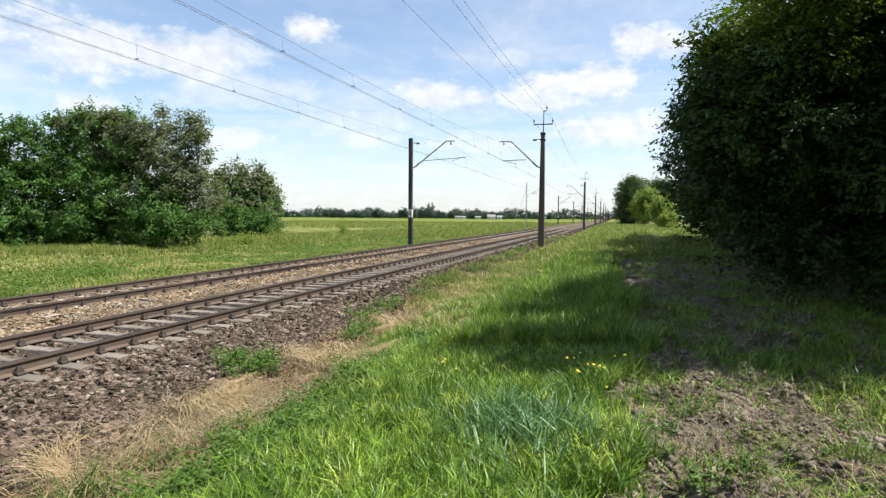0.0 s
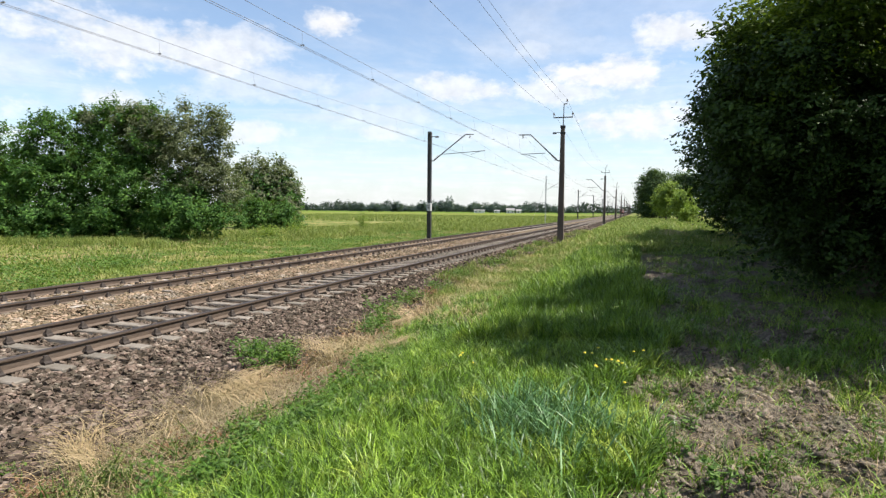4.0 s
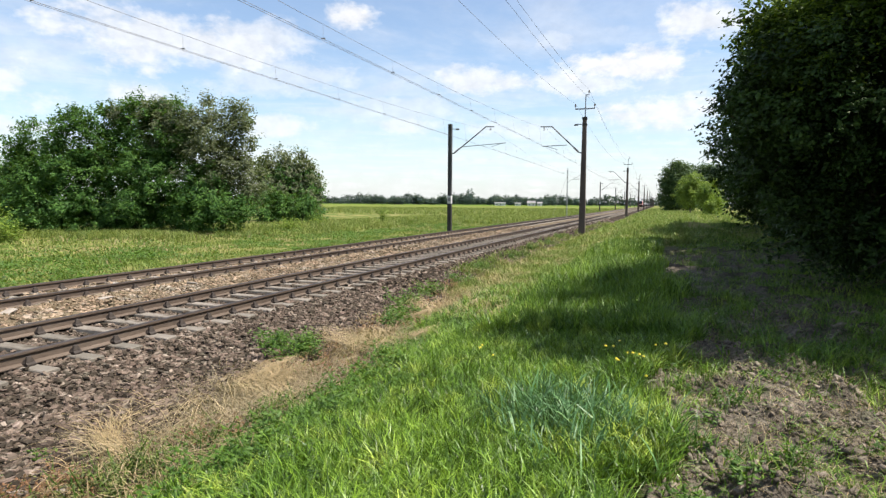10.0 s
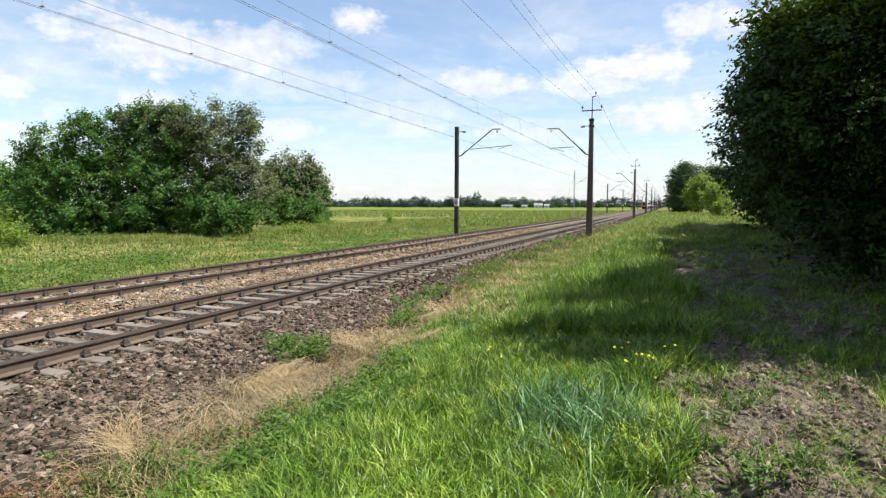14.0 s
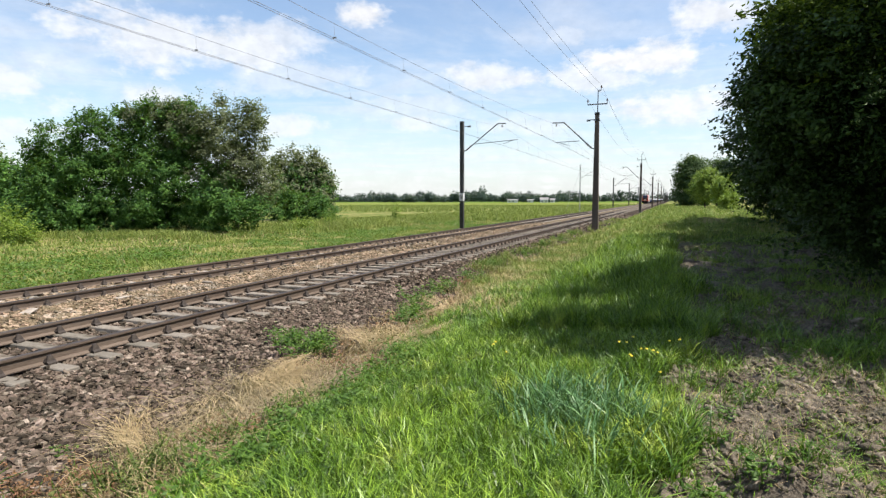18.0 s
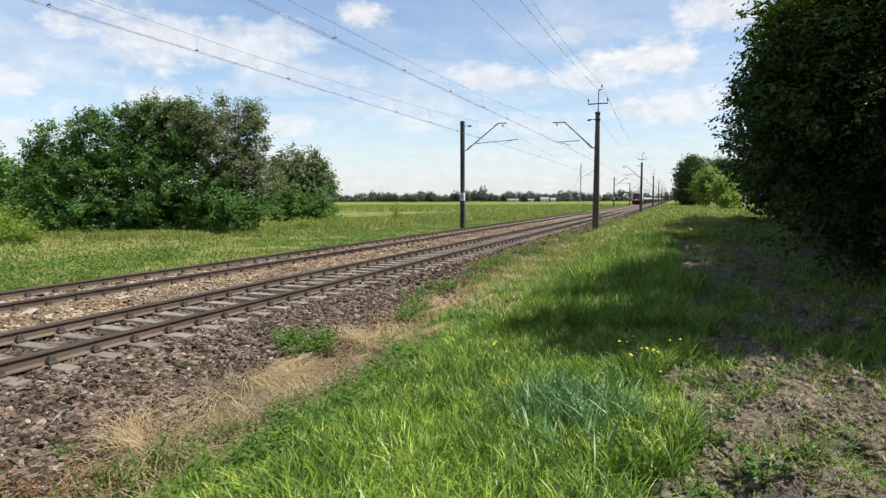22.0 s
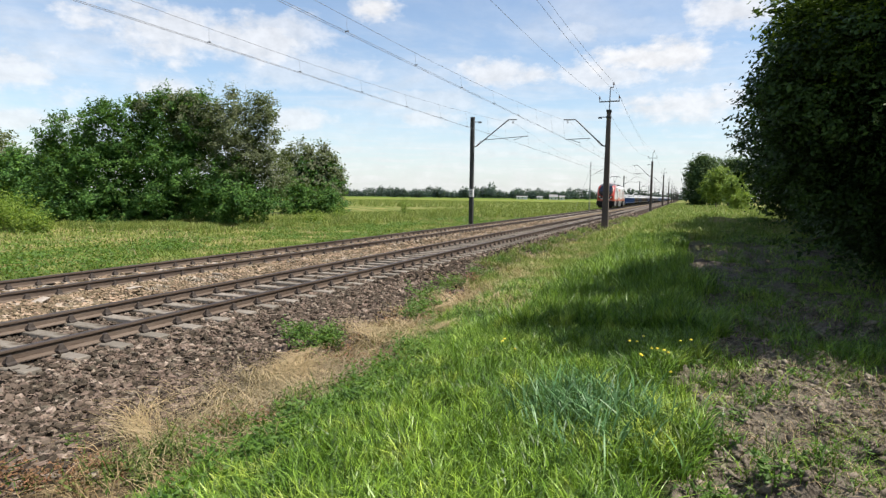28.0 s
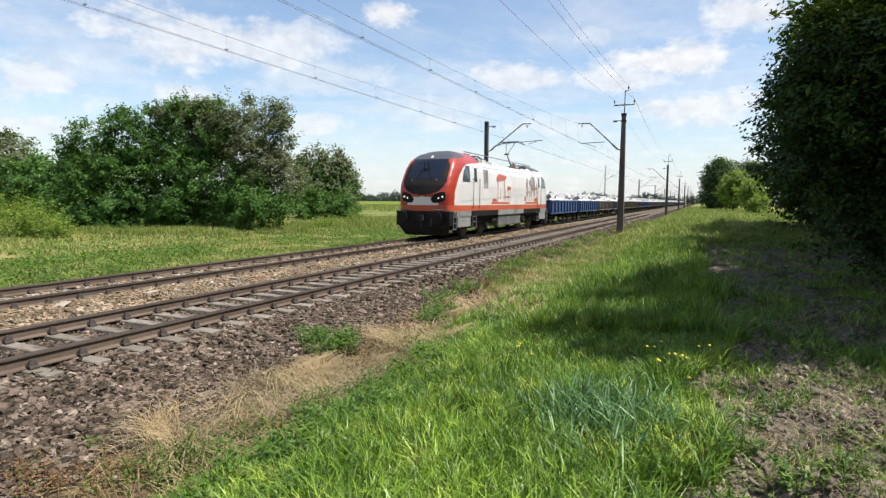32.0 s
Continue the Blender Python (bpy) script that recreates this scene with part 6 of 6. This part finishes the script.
def side_patch(loco, name, s, pts, material, label="", proud=0.012):
    """A flat shape on the body side, given as (y, z) corners."""
    bm = bmesh.new()
    face = bm.faces.new([bm.verts.new((s * 1.47, y, z)) for y, z in pts])
    for v in bm.verts:
        v.co.x = s * (np.interp(v.co.z, SIDE_Z, SIDE_W) + proud + 0.022 * (v.co.z > 2.6))
    made = bmesh.ops.extrude_face_region(bm, geom=[face])
    for v in made["geom"]:
        if isinstance(v, bmesh.types.BMVert):
            v.co.x -= s * 0.02
    part(name, bm, material, loco, label)


def rect(y0, y1, z0, z1):
    return [(y0, z0), (y1, z0), (y1, z1), (y0, z1)]


def locomotive():
    loco = thing("electric_locomotive", pose(AXIS_F, FRONT_AT_END, 0), "white electric locomotive with red rounded cab and orange stripe", "locomotive")
    hull_parts(loco)
    # black box added so the space under the body reads dark
    bm = bmesh.new()
    box(bm, -0.95, 0.95, 1.2, LOCO_LEN - 1.2, 0.86, 1.3, 0.03)
    part("underframe", bm, LOCO_BLACK, loco, "black underframe over the bogies")
    for y in (3.2, 6.6, LOCO_LEN - 6.6, LOCO_LEN - 3.2):
        bm = bmesh.new()
        box(bm, -0.62, 0.62, y - 0.55, y + 0.55, 0.3, 0.86, 0.08)
        part("traction_motor", bm, LOCO_BLACK, loco, "black motor casing between the wheels")
    for end in (0, 1):
        f = (lambda y: LOCO_LEN - y) if end else (lambda y: y)
        bm = bmesh.new()
        box(bm, -1.38, 1.38, f(0.45), f(1.1), 0.62, 1.30, 0.05)
        part("buffer_beam", bm, LOCO_BLACK, loco, "black buffer beam")
        bm = bmesh.new()
        box(bm, -1.22, 1.22, f(0.42), f(0.9), 0.16, 0.64, 0.06)
        for v in bm.verts:
            if v.co.z < 0.4:
                v.co.x *= 0.86
                v.co.y += (0.25 if not end else -0.25)
        part("snow_plough", bm, LOCO_BLACK, loco, "black plough plate")
        for s in (-1, 1):
            bm = bmesh.new()
            tube(bm, (s * 0.875, f(0.5), 1.03), (s * 0.875, f(0.12), 1.03), 0.12, None, 14)
            disc(bm, (s * 0.875, f(0.07), 1.03), (0, 1, 0), 0.26, 0.07, 18)
            part("buffer", bm, LOCO_BLACK, loco)
        bm = bmesh.new()
        box(bm, -0.10, 0.10, f(0.2), f(0.5), 0.85, 1.12, 0.02)
        tube(bm, (0.0, f(0.22), 0.95), (0, f(0.3), 0.55), 0.045)
        part("coupling_hook", bm, BOGIE, loco)
        for x in (-0.45, 0.45):
            bm = bmesh.new()
            tube(bm, (x, f(0.40), 1.0), (x * 1.1, f(0.30), 0.55), 0.03)
            part("brake_hose", bm, LOCO_BLACK, loco)
        y_lamp = 0.50
        for s in (-1, 1):
            for x, r in ((0.78, 0.05), (0.98, 0.045)):
                bm = bmesh.new()
                disc(bm, (s * x, f(y_lamp + 0.12 * (x - 0.7)), 1.93 + 0.30 * (x - 0.86)), (0, 1, 0), r, 0.10, 14)
                part("headlamp", bm, LAMP if not end else GLASS_SIDE, loco, "round glowing headlamp" if not end else "round dark tail lamp")
        bm = bmesh.new()
        disc(bm, (0, f(1.52), 3.86), (0, 0.8, 0.6 if not end else -0.6), 0.06, 0.12, 14)
        part("top_lamp", bm, LAMP if not end else GLASS_SIDE, loco, "small top headlamp")
        for s in (-1, 1):
            bm = bmesh.new()
            tube(bm, (s * 0.42, f(0.57), 2.78), (s * 0.10, f(0.88), 3.35), 0.012, None, 5)
            box(bm, s * 0.10 - 0.015, s * 0.10 + 0.015, f(0.84), f(0.90), 3.0, 3.6)
            part("wiper", bm, LOCO_BLACK, loco)
            bm = bmesh.new()
            disc(bm, (s * 0.62, f(0.62), 2.74), (0, 1, 0), 0.05, 0.05, 10)
            part("wiper_pivot", bm, STEEL, loco)
        for s in (-1, 1):
            bm = bmesh.new()
            tube(bm, (s * 1.15, f(0.52), 1.35), (s * 0.5, f(0.40), 1.38), 0.02, None, 6)
            part("front_handrail", bm, STEEL, loco)
            bm = bmesh.new()
            box(bm, s * 1.36 - 0.06, s * 1.36 + 0.06, f(1.35), f(3.05), 0.52, 1.06, 0.03)
            part("cab_skirt", bm, LOCO_GREY, loco, "grey panel under the cab")
            for y0, w in ((0.95, 0.36), (3.55, 0.5)):
                bm = bmesh.new()
                for q in (-w / 2, w / 2):
                    box(bm, s * 1.42 - 0.02, s * 1.42 + 0.02, f(y0 + q) - 0.02, f(y0 + q) + 0.02, 0.40, 1.28, 0.004)
                for z in (0.44, 0.72, 1.0):
                    box(bm, s * 1.42 - 0.11, s * 1.42 + 0.03, f(y0) - w / 2, f(y0) + w / 2, z, z + 0.035, 0.004)
                part("step_ladder", bm, STEEL, loco, "pale steel cab steps")
            # side of the cab: window, door with its window, rails
            side_patch(loco, "cab_window", s, [(f(y), z) for y, z in ((1.75, 2.72), (2.75, 2.72), (2.75, 3.50), (2.25, 3.46), (1.95, 3.2))], GLASS_SIDE, "grey side window of the cab", 0.006)
            for y0 in (3.18, 3.92):
                side_patch(loco, "door_seam", s, rect(f(y0), f(y0 + 0.025), 1.35, 3.5), LOCO_GREY, "", 0.004)
            side_patch(loco, "door_window", s, rect(f(3.38), f(3.72), 2.75, 3.42), GLASS_DARK, "dark narrow door window", 0.006)
            for y0 in (3.12, 4.0):
                bm = bmesh.new()
                tube(bm, (s * 1.53, f(y0), 1.4), (s * 1.53, f(y0), 2.9), 0.018, None, 6)
                for z in (1.45, 2.85):
                    tube(bm, (s * 1.46, f(y0), z), (s * 1.53, f(y0), z), 0.014, None, 5)
                part("handrail", bm, STEEL, loco)
            side_patch(loco, "side_grille", s, rect(f(4.75), f(5.45), 2.45, 3.42), LOCO_GREY, "grey louvred grille", 0.008)
    # faded red and brown drawings of buildings on the sides: plain shapes
    for s in (-1, 1):
        for pts in ([(5.9, 1.62), (9.4, 1.62), (9.2, 1.72), (6.2, 1.74)], [(6.9, 2.86), (8.5, 3.02), (8.7, 3.22), (7.3, 3.30), (6.9, 3.10)], [(8.8, 2.38), (9.5, 2.46), (9.5, 2.60), (8.9, 2.66)],
                    [(6.1, 1.76), (7.0, 1.76), (6.8, 1.92), (6.2, 1.90)], [(12.6, 1.62), (16.0, 1.62), (15.8, 1.74), (12.9, 1.74)], [(14.9, 1.76), (15.8, 1.76), (15.7, 2.06), (15.0, 2.0)]):
            side_patch(loco, "red_drawing", s, pts, LOCO_ORANGE, "", 0.004)
        for y0, y1, z0, z1 in ((7.05, 7.15, 1.76, 2.84), (8.20, 8.30, 1.76, 2.95), (8.42, 8.48, 1.76, 2.4), (9.0, 9.08, 1.76, 2.36), (9.38, 9.44, 1.76, 2.44), (7.55, 7.62, 1.9, 2.5), (8.5, 9.4, 1.98, 2.06),
                               (12.9, 13.0, 1.76, 3.0), (13.3, 13.36, 1.76, 2.7), (13.7, 13.84, 1.8, 3.1), (14.2, 14.28, 1.8, 2.9), (14.6, 14.72, 1.8, 3.05), (15.1, 15.16, 2.1, 2.9), (15.5, 15.64, 2.1, 3.0),
                               (12.9, 13.9, 2.35, 2.43), (14.1, 15.7, 2.62, 2.70), (12.5, 12.9, 1.8, 2.1)):
            side_patch(loco, "brown_drawing", s, rect(y0, y1, z0, z1), LOCO_SEPIA, "", 0.004)
        for y in (13.1, 13.95, 14.85):
            side_patch(loco, "grey_drawing", s, [(y, 2.1), (y + 0.18, 2.1), (y + 0.26, 3.1), (y - 0.06, 3.3)], LOCO_GREY, "", 0.006)
        bm = bmesh.new()
        box(bm, s * 1.33 - 0.03, s * 1.33 + 0.05, 4.8, LOCO_LEN - 4.8, 3.50, 3.55, 0.01)
        part("gutter", bm, LOCO_GREY, loco, "grey roof gutter")
    # under the floor
    bm = bmesh.new()
    box(bm, -1.36, 1.36, 7.6, 12.1, 0.38, 1.10, 0.06)
    part("transformer_box", bm, LOCO_BOX, loco, "dark grey box under the floor")
    bm = bmesh.new()
    box(bm, -1.25, 1.25, 1.1, LOCO_LEN - 1.1, 0.82, 1.06)
    part("underframe", bm, LOCO_BLACK, loco)
    for y, z0 in ((6.9, 0.45), (12.7, 0.45)):
        bm = bmesh.new()
        for s in (-1, 1):
            tube(bm, (s * 1.15, y - 0.3, 0.75), (s * 1.15, y + 0.3, 0.75), 0.2, None, 14)
        part("air_tank", bm, BOGIE, loco)
    sets = loco_bogie(loco, 4.9) + loco_bogie(loco, LOCO_LEN - 4.9)
    # roof gear
    for y0, y1, x0, x1, z in ((4.0, 5.4, -0.7, 0.9, 4.05), (6.0, 6.6, 0.3, 0.9, 4.02), (7.6, 8.2, 0.2, 0.9, 4.0), (9.2, 9.8, -0.6, 0.6, 4.0), (15.0, 17.2, -0.6, 0.8, 4.12)):
        bm = bmesh.new()
        box(bm, x0, x1, y0, y1, 3.72, z, 0.04)
        part("roof_box", bm, LOCO_DARK if y0 in (4.0, 15.0) else LOCO_WHITE, loco, "roof equipment box")
    for y in (4.3, 4.8, 12.8, 13.2, 15.4, 16.0, 16.6):
        bm = bmesh.new()
        for k in range(4):
            disc(bm, (0.55, y, 4.0 + 0.07 * k), (0, 0, 1), 0.10 - 0.01 * k, 0.045, 10)
        part("roof_insulator", bm, PORCELAIN, loco)
    bm = bmesh.new()
    tube(bm, (0.55, 4.2, 4.32), (0.55, 17.0, 4.30), 0.025)
    part("roof_busbar", bm, STEEL, loco)

    def pantograph(y, knee, head, folded):
        bm = bmesh.new()
        for x in (-0.45, 0.45):
            tube(bm, (x, y - 0.7, 4.02), (x, y + 0.7, 4.02), 0.035)
        for q in (-0.6, 0.6):
            tube(bm, (-0.5, y + q, 4.02), (0.5, y + q, 4.02), 0.035)
            for x in (-0.45, 0.45):
                tube(bm, (x, y + q, 3.8), (x, y + q, 4.02), 0.06)
        base = part("pantograph_base", bm, LOCO_DARK, loco, "dark pantograph base frame")
        bm = bmesh.new()
        tube(bm, (0, y + 0.3, 4.06), (0, *knee), 0.055, 0.04)
        part("lower_arm", bm, LOCO_DARK, base)
        bm = bmesh.new()
        for x in (-0.05, 0.05):
            tube(bm, (x, *knee), (x * 6, *head), 0.022)
        tube(bm, (-0.14, *knee), (0.14, *knee), 0.06)
        part("upper_arm", bm, LOCO_DARK, base)
        bm = bmesh.new()
        for q in (-0.2, 0.2):
            tube(bm, (-0.62, head[0] + q, head[1] + 0.05), (0.62, head[0] + q, head[1] + 0.05), 0.03)
            for s in (-1, 1):
                tube(bm, (s * 0.62, head[0] + q, head[1] + 0.05), (s * 0.95, head[0] + q, head[1] - 0.16), 0.025)
        for x in (-0.3, 0.3):
            tube(bm, (x, head[0] - 0.2, head[1] + 0.02), (x, head[0] + 0.2, head[1] + 0.02), 0.02)
        part("contact_head", bm, LOCO_DARK, base)

    pantograph(14.1, (13.25, 4.86), (14.1, 5.68), False)
    pantograph(5.9, (7.3, 4.12), (6.0, 4.14), True)
    return loco, sets


def gondola(material, label, load_seed):
    """A low-sided wagon with ribbed walls and a pale heaped load; its y starts at the front buffers."""
    w = thing("gondola_wagon", pose(AXIS_F, 60, 0), label, "freight wagon", "wagons of the train")
    a, b, half, z0, z1 = 0.55, WAGON_LEN - 0.55, 1.40, 0.86, 1.88
    bm = bmesh.new()
    box(bm, -half + 0.03, half - 0.03, a, b, 0.80, 0.98, 0.01)
    box(bm, -0.2, 0.2, a - 0.1, b + 0.1, 0.6, 0.85, 0.02)
    part("floor_frame", bm, BOGIE, w, "dark floor frame")
    for s in (-1, 1):
        bm = bmesh.new()
        box(bm, s * half - 0.02, s * half + 0.02, a, b, z0, z1 - 0.08)
        box(bm, s * half - 0.05, s * half + 0.06, a, b, z1 - 0.09, z1, 0.012)
        box(bm, s * half - 0.04, s * half + 0.05, a, b, z0 - 0.06, z0 + 0.07, 0.012)
        part("side_wall", bm, material, w)
    bm = bmesh.new()
    box(bm, -0.07, 0.07, -0.06, 0.06, z0 + 0.07, z1 - 0.09, 0.012)
    rib = part("rib", bm, material, w)
    rib.matrix_basis = pose(half + 0.075, a + 0.08, 0)
    ys = np.linspace(a + 0.08, b - 0.08, 10)
    for s in (-1, 1):
        for k, y in enumerate(ys):
            if s < 0 or k:
                shared("rib", rib.data, w, pose(s * (half + 0.075), y, 0))
    for y in (a, b):
        bm = bmesh.new()
        box(bm, -half, half, y - 0.03, y + 0.03, z0, z1, 0.008)
        for x in (-0.9, -0.3, 0.3, 0.9):
            box(bm, x - 0.05, x + 0.05, y - 0.08, y + 0.08, z0, z1 - 0.03, 0.01)
        part("end_wall", bm, material, w)
    for y in (0.3, WAGON_LEN - 0.3):
        for s in (-1, 1):
            bm = bmesh.new()
            tube(bm, (s * 0.875, y - 0.22, 1.0), (s * 0.875, y + 0.22, 1.0), 0.1, None, 10)
            disc(bm, (s * 0.875, 0.05 if y < 1 else WAGON_LEN - 0.05, 1.0), (0, 1, 0), 0.22, 0.06, 14)
            part("buffer", bm, LOCO_BLACK, w)
    sets = []
    for y in (2.4, WAGON_LEN - 2.4):
        bm = bmesh.new()
        for s in (-1, 1):
            box(bm, s * 1.0 - 0.06, s * 1.0 + 0.06, y - 1.25, y + 1.25, 0.45, 0.66, 0.02)
            for q in (-0.9, 0.9):
                box(bm, s * 1.02 - 0.1, s * 1.02 + 0.1, y + q - 0.16, y + q + 0.16, 0.38, 0.62, 0.02)
            for q in (-0.2, 0.0, 0.2):
                tube(bm, (s * 1.0, y + q, 0.4), (s * 1.0, y + q, 0.75), 0.07, None, 8)
        box(bm, -1.0, 1.0, y - 0.2, y + 0.2, 0.5, 0.78, 0.02)
        bogie = part("bogie", bm, BOGIE, w, "dark dusty bogie")
        sets += [wheelset(bogie, pose(0, y + q, WHEEL_R - 0.12)) for q in (-0.9, 0.9)]
    for s in sets:
        s.scale = (1, 0.8, 0.8)
    # heaped load
    r = np.random.default_rng(load_seed)
    xs, yy = np.linspace(-1.34, 1.34, 15), np.linspace(a + 0.06, b - 0.06, 64)
    gx, gy = np.meshgrid(xs, yy)
    hump = np.clip(1 - (gx / 1.4) ** 4, 0, 1) * np.minimum(1, np.minimum(gy - a, b - gy) / 0.5)
    gz = 1.70 + hump * (0.12 + 0.62 * wavy(gx + load_seed * 3.1, gy + load_seed * 9.7, 0.75) ** 1.3 + 0.25 * wavy(gx + load_seed, gy, 0.3))
    i = (np.arange(len(yy) - 1)[:, None] * len(xs) + np.arange(len(xs) - 1)).ravel()
    array_part("load", np.stack([gx, gy, gz], -1).reshape(-1, 3), np.stack([i, i + 1, i + 16, i + 15], -1), LOAD, w, "pale grey and white heaped load")
    n = 46
    pos = np.stack([r.uniform(-1.05, 1.05, n), r.uniform(a + 0.4, b - 0.4, n)], 1)
    vs, fs = [], []
    for k, (x, y) in enumerate(pos):
        m = Euler(r.uniform(-0.7, 0.7, 3)).to_matrix()
        s = np.array([r.uniform(0.25, 0.6), r.uniform(0.3, 1.0), r.uniform(0.06, 0.3)])
        c = (BLOCK + r.normal(0, 0.08, (8, 3))) * s
        vs.append(c @ np.array(m).T + [x, y, 2.0 + 0.32 * r.random()])
        fs.append(BLOCK_F + 8 * k)
    ob = array_part("load_lump", np.concatenate(vs), np.concatenate(fs), LOAD, w, "pale angular pieces on the heap")
    tagged(ob, kind="stuff")
    return w, sets


loco, loco_sets = locomotive()
forms = [gondola(WAGON_BLUE, "blue low-sided ribbed wagon heaped with pale load", 1), gondola(WAGON_BROWN, "brown low-sided ribbed wagon heaped with pale load", 2),
         gondola(WAGON_SLATE, "slate-grey low-sided ribbed wagon heaped with pale load", 3)]
wagons, order = [], [0, 0, 1, 2, 1, 1, 2, 0, 1, 2]
used = set()
for n in range(WAGONS):
    k = order[n] if n < len(order) else (n * 7 + n // 3) % 3
    if k in used:
        wagons.append(copy_thing(forms[k][0], pose(AXIS_F, 60, 0)))
    else:
        used.add(k)
        wagons.append(forms[k][0])


# ---- what moves ----
def motions():
    """The train comes on at a steady pace; the wheels of the locomotive and of the first wagons turn."""
    def front(t):
        return FRONT_AT_END + SPEED * (32.0 - t)

    times = [0, 2, 4, 6, 8, 10, 12, 14, 16, 18, 20, 22, 24, 26, 28, 29, 30, 31, 32]
    walk(loco, [(t, pose(AXIS_F, front(t), 0)) for t in times])
    for n, w in enumerate(wagons):
        walk(w, [(t, pose(AXIS_F, front(t) + LOCO_LEN - 0.15 + n * (WAGON_LEN - 0.02), 0)) for t in times])
    ticks = [i / FPS for i in range(32 * FPS + 1)]
    for s in loco_sets:
        at, turn = s.location.copy(), SPEED / WHEEL_R
        walk(s, [(t, pose(*at, math.degrees(turn * t) % 360)) for t in ticks])


motions()
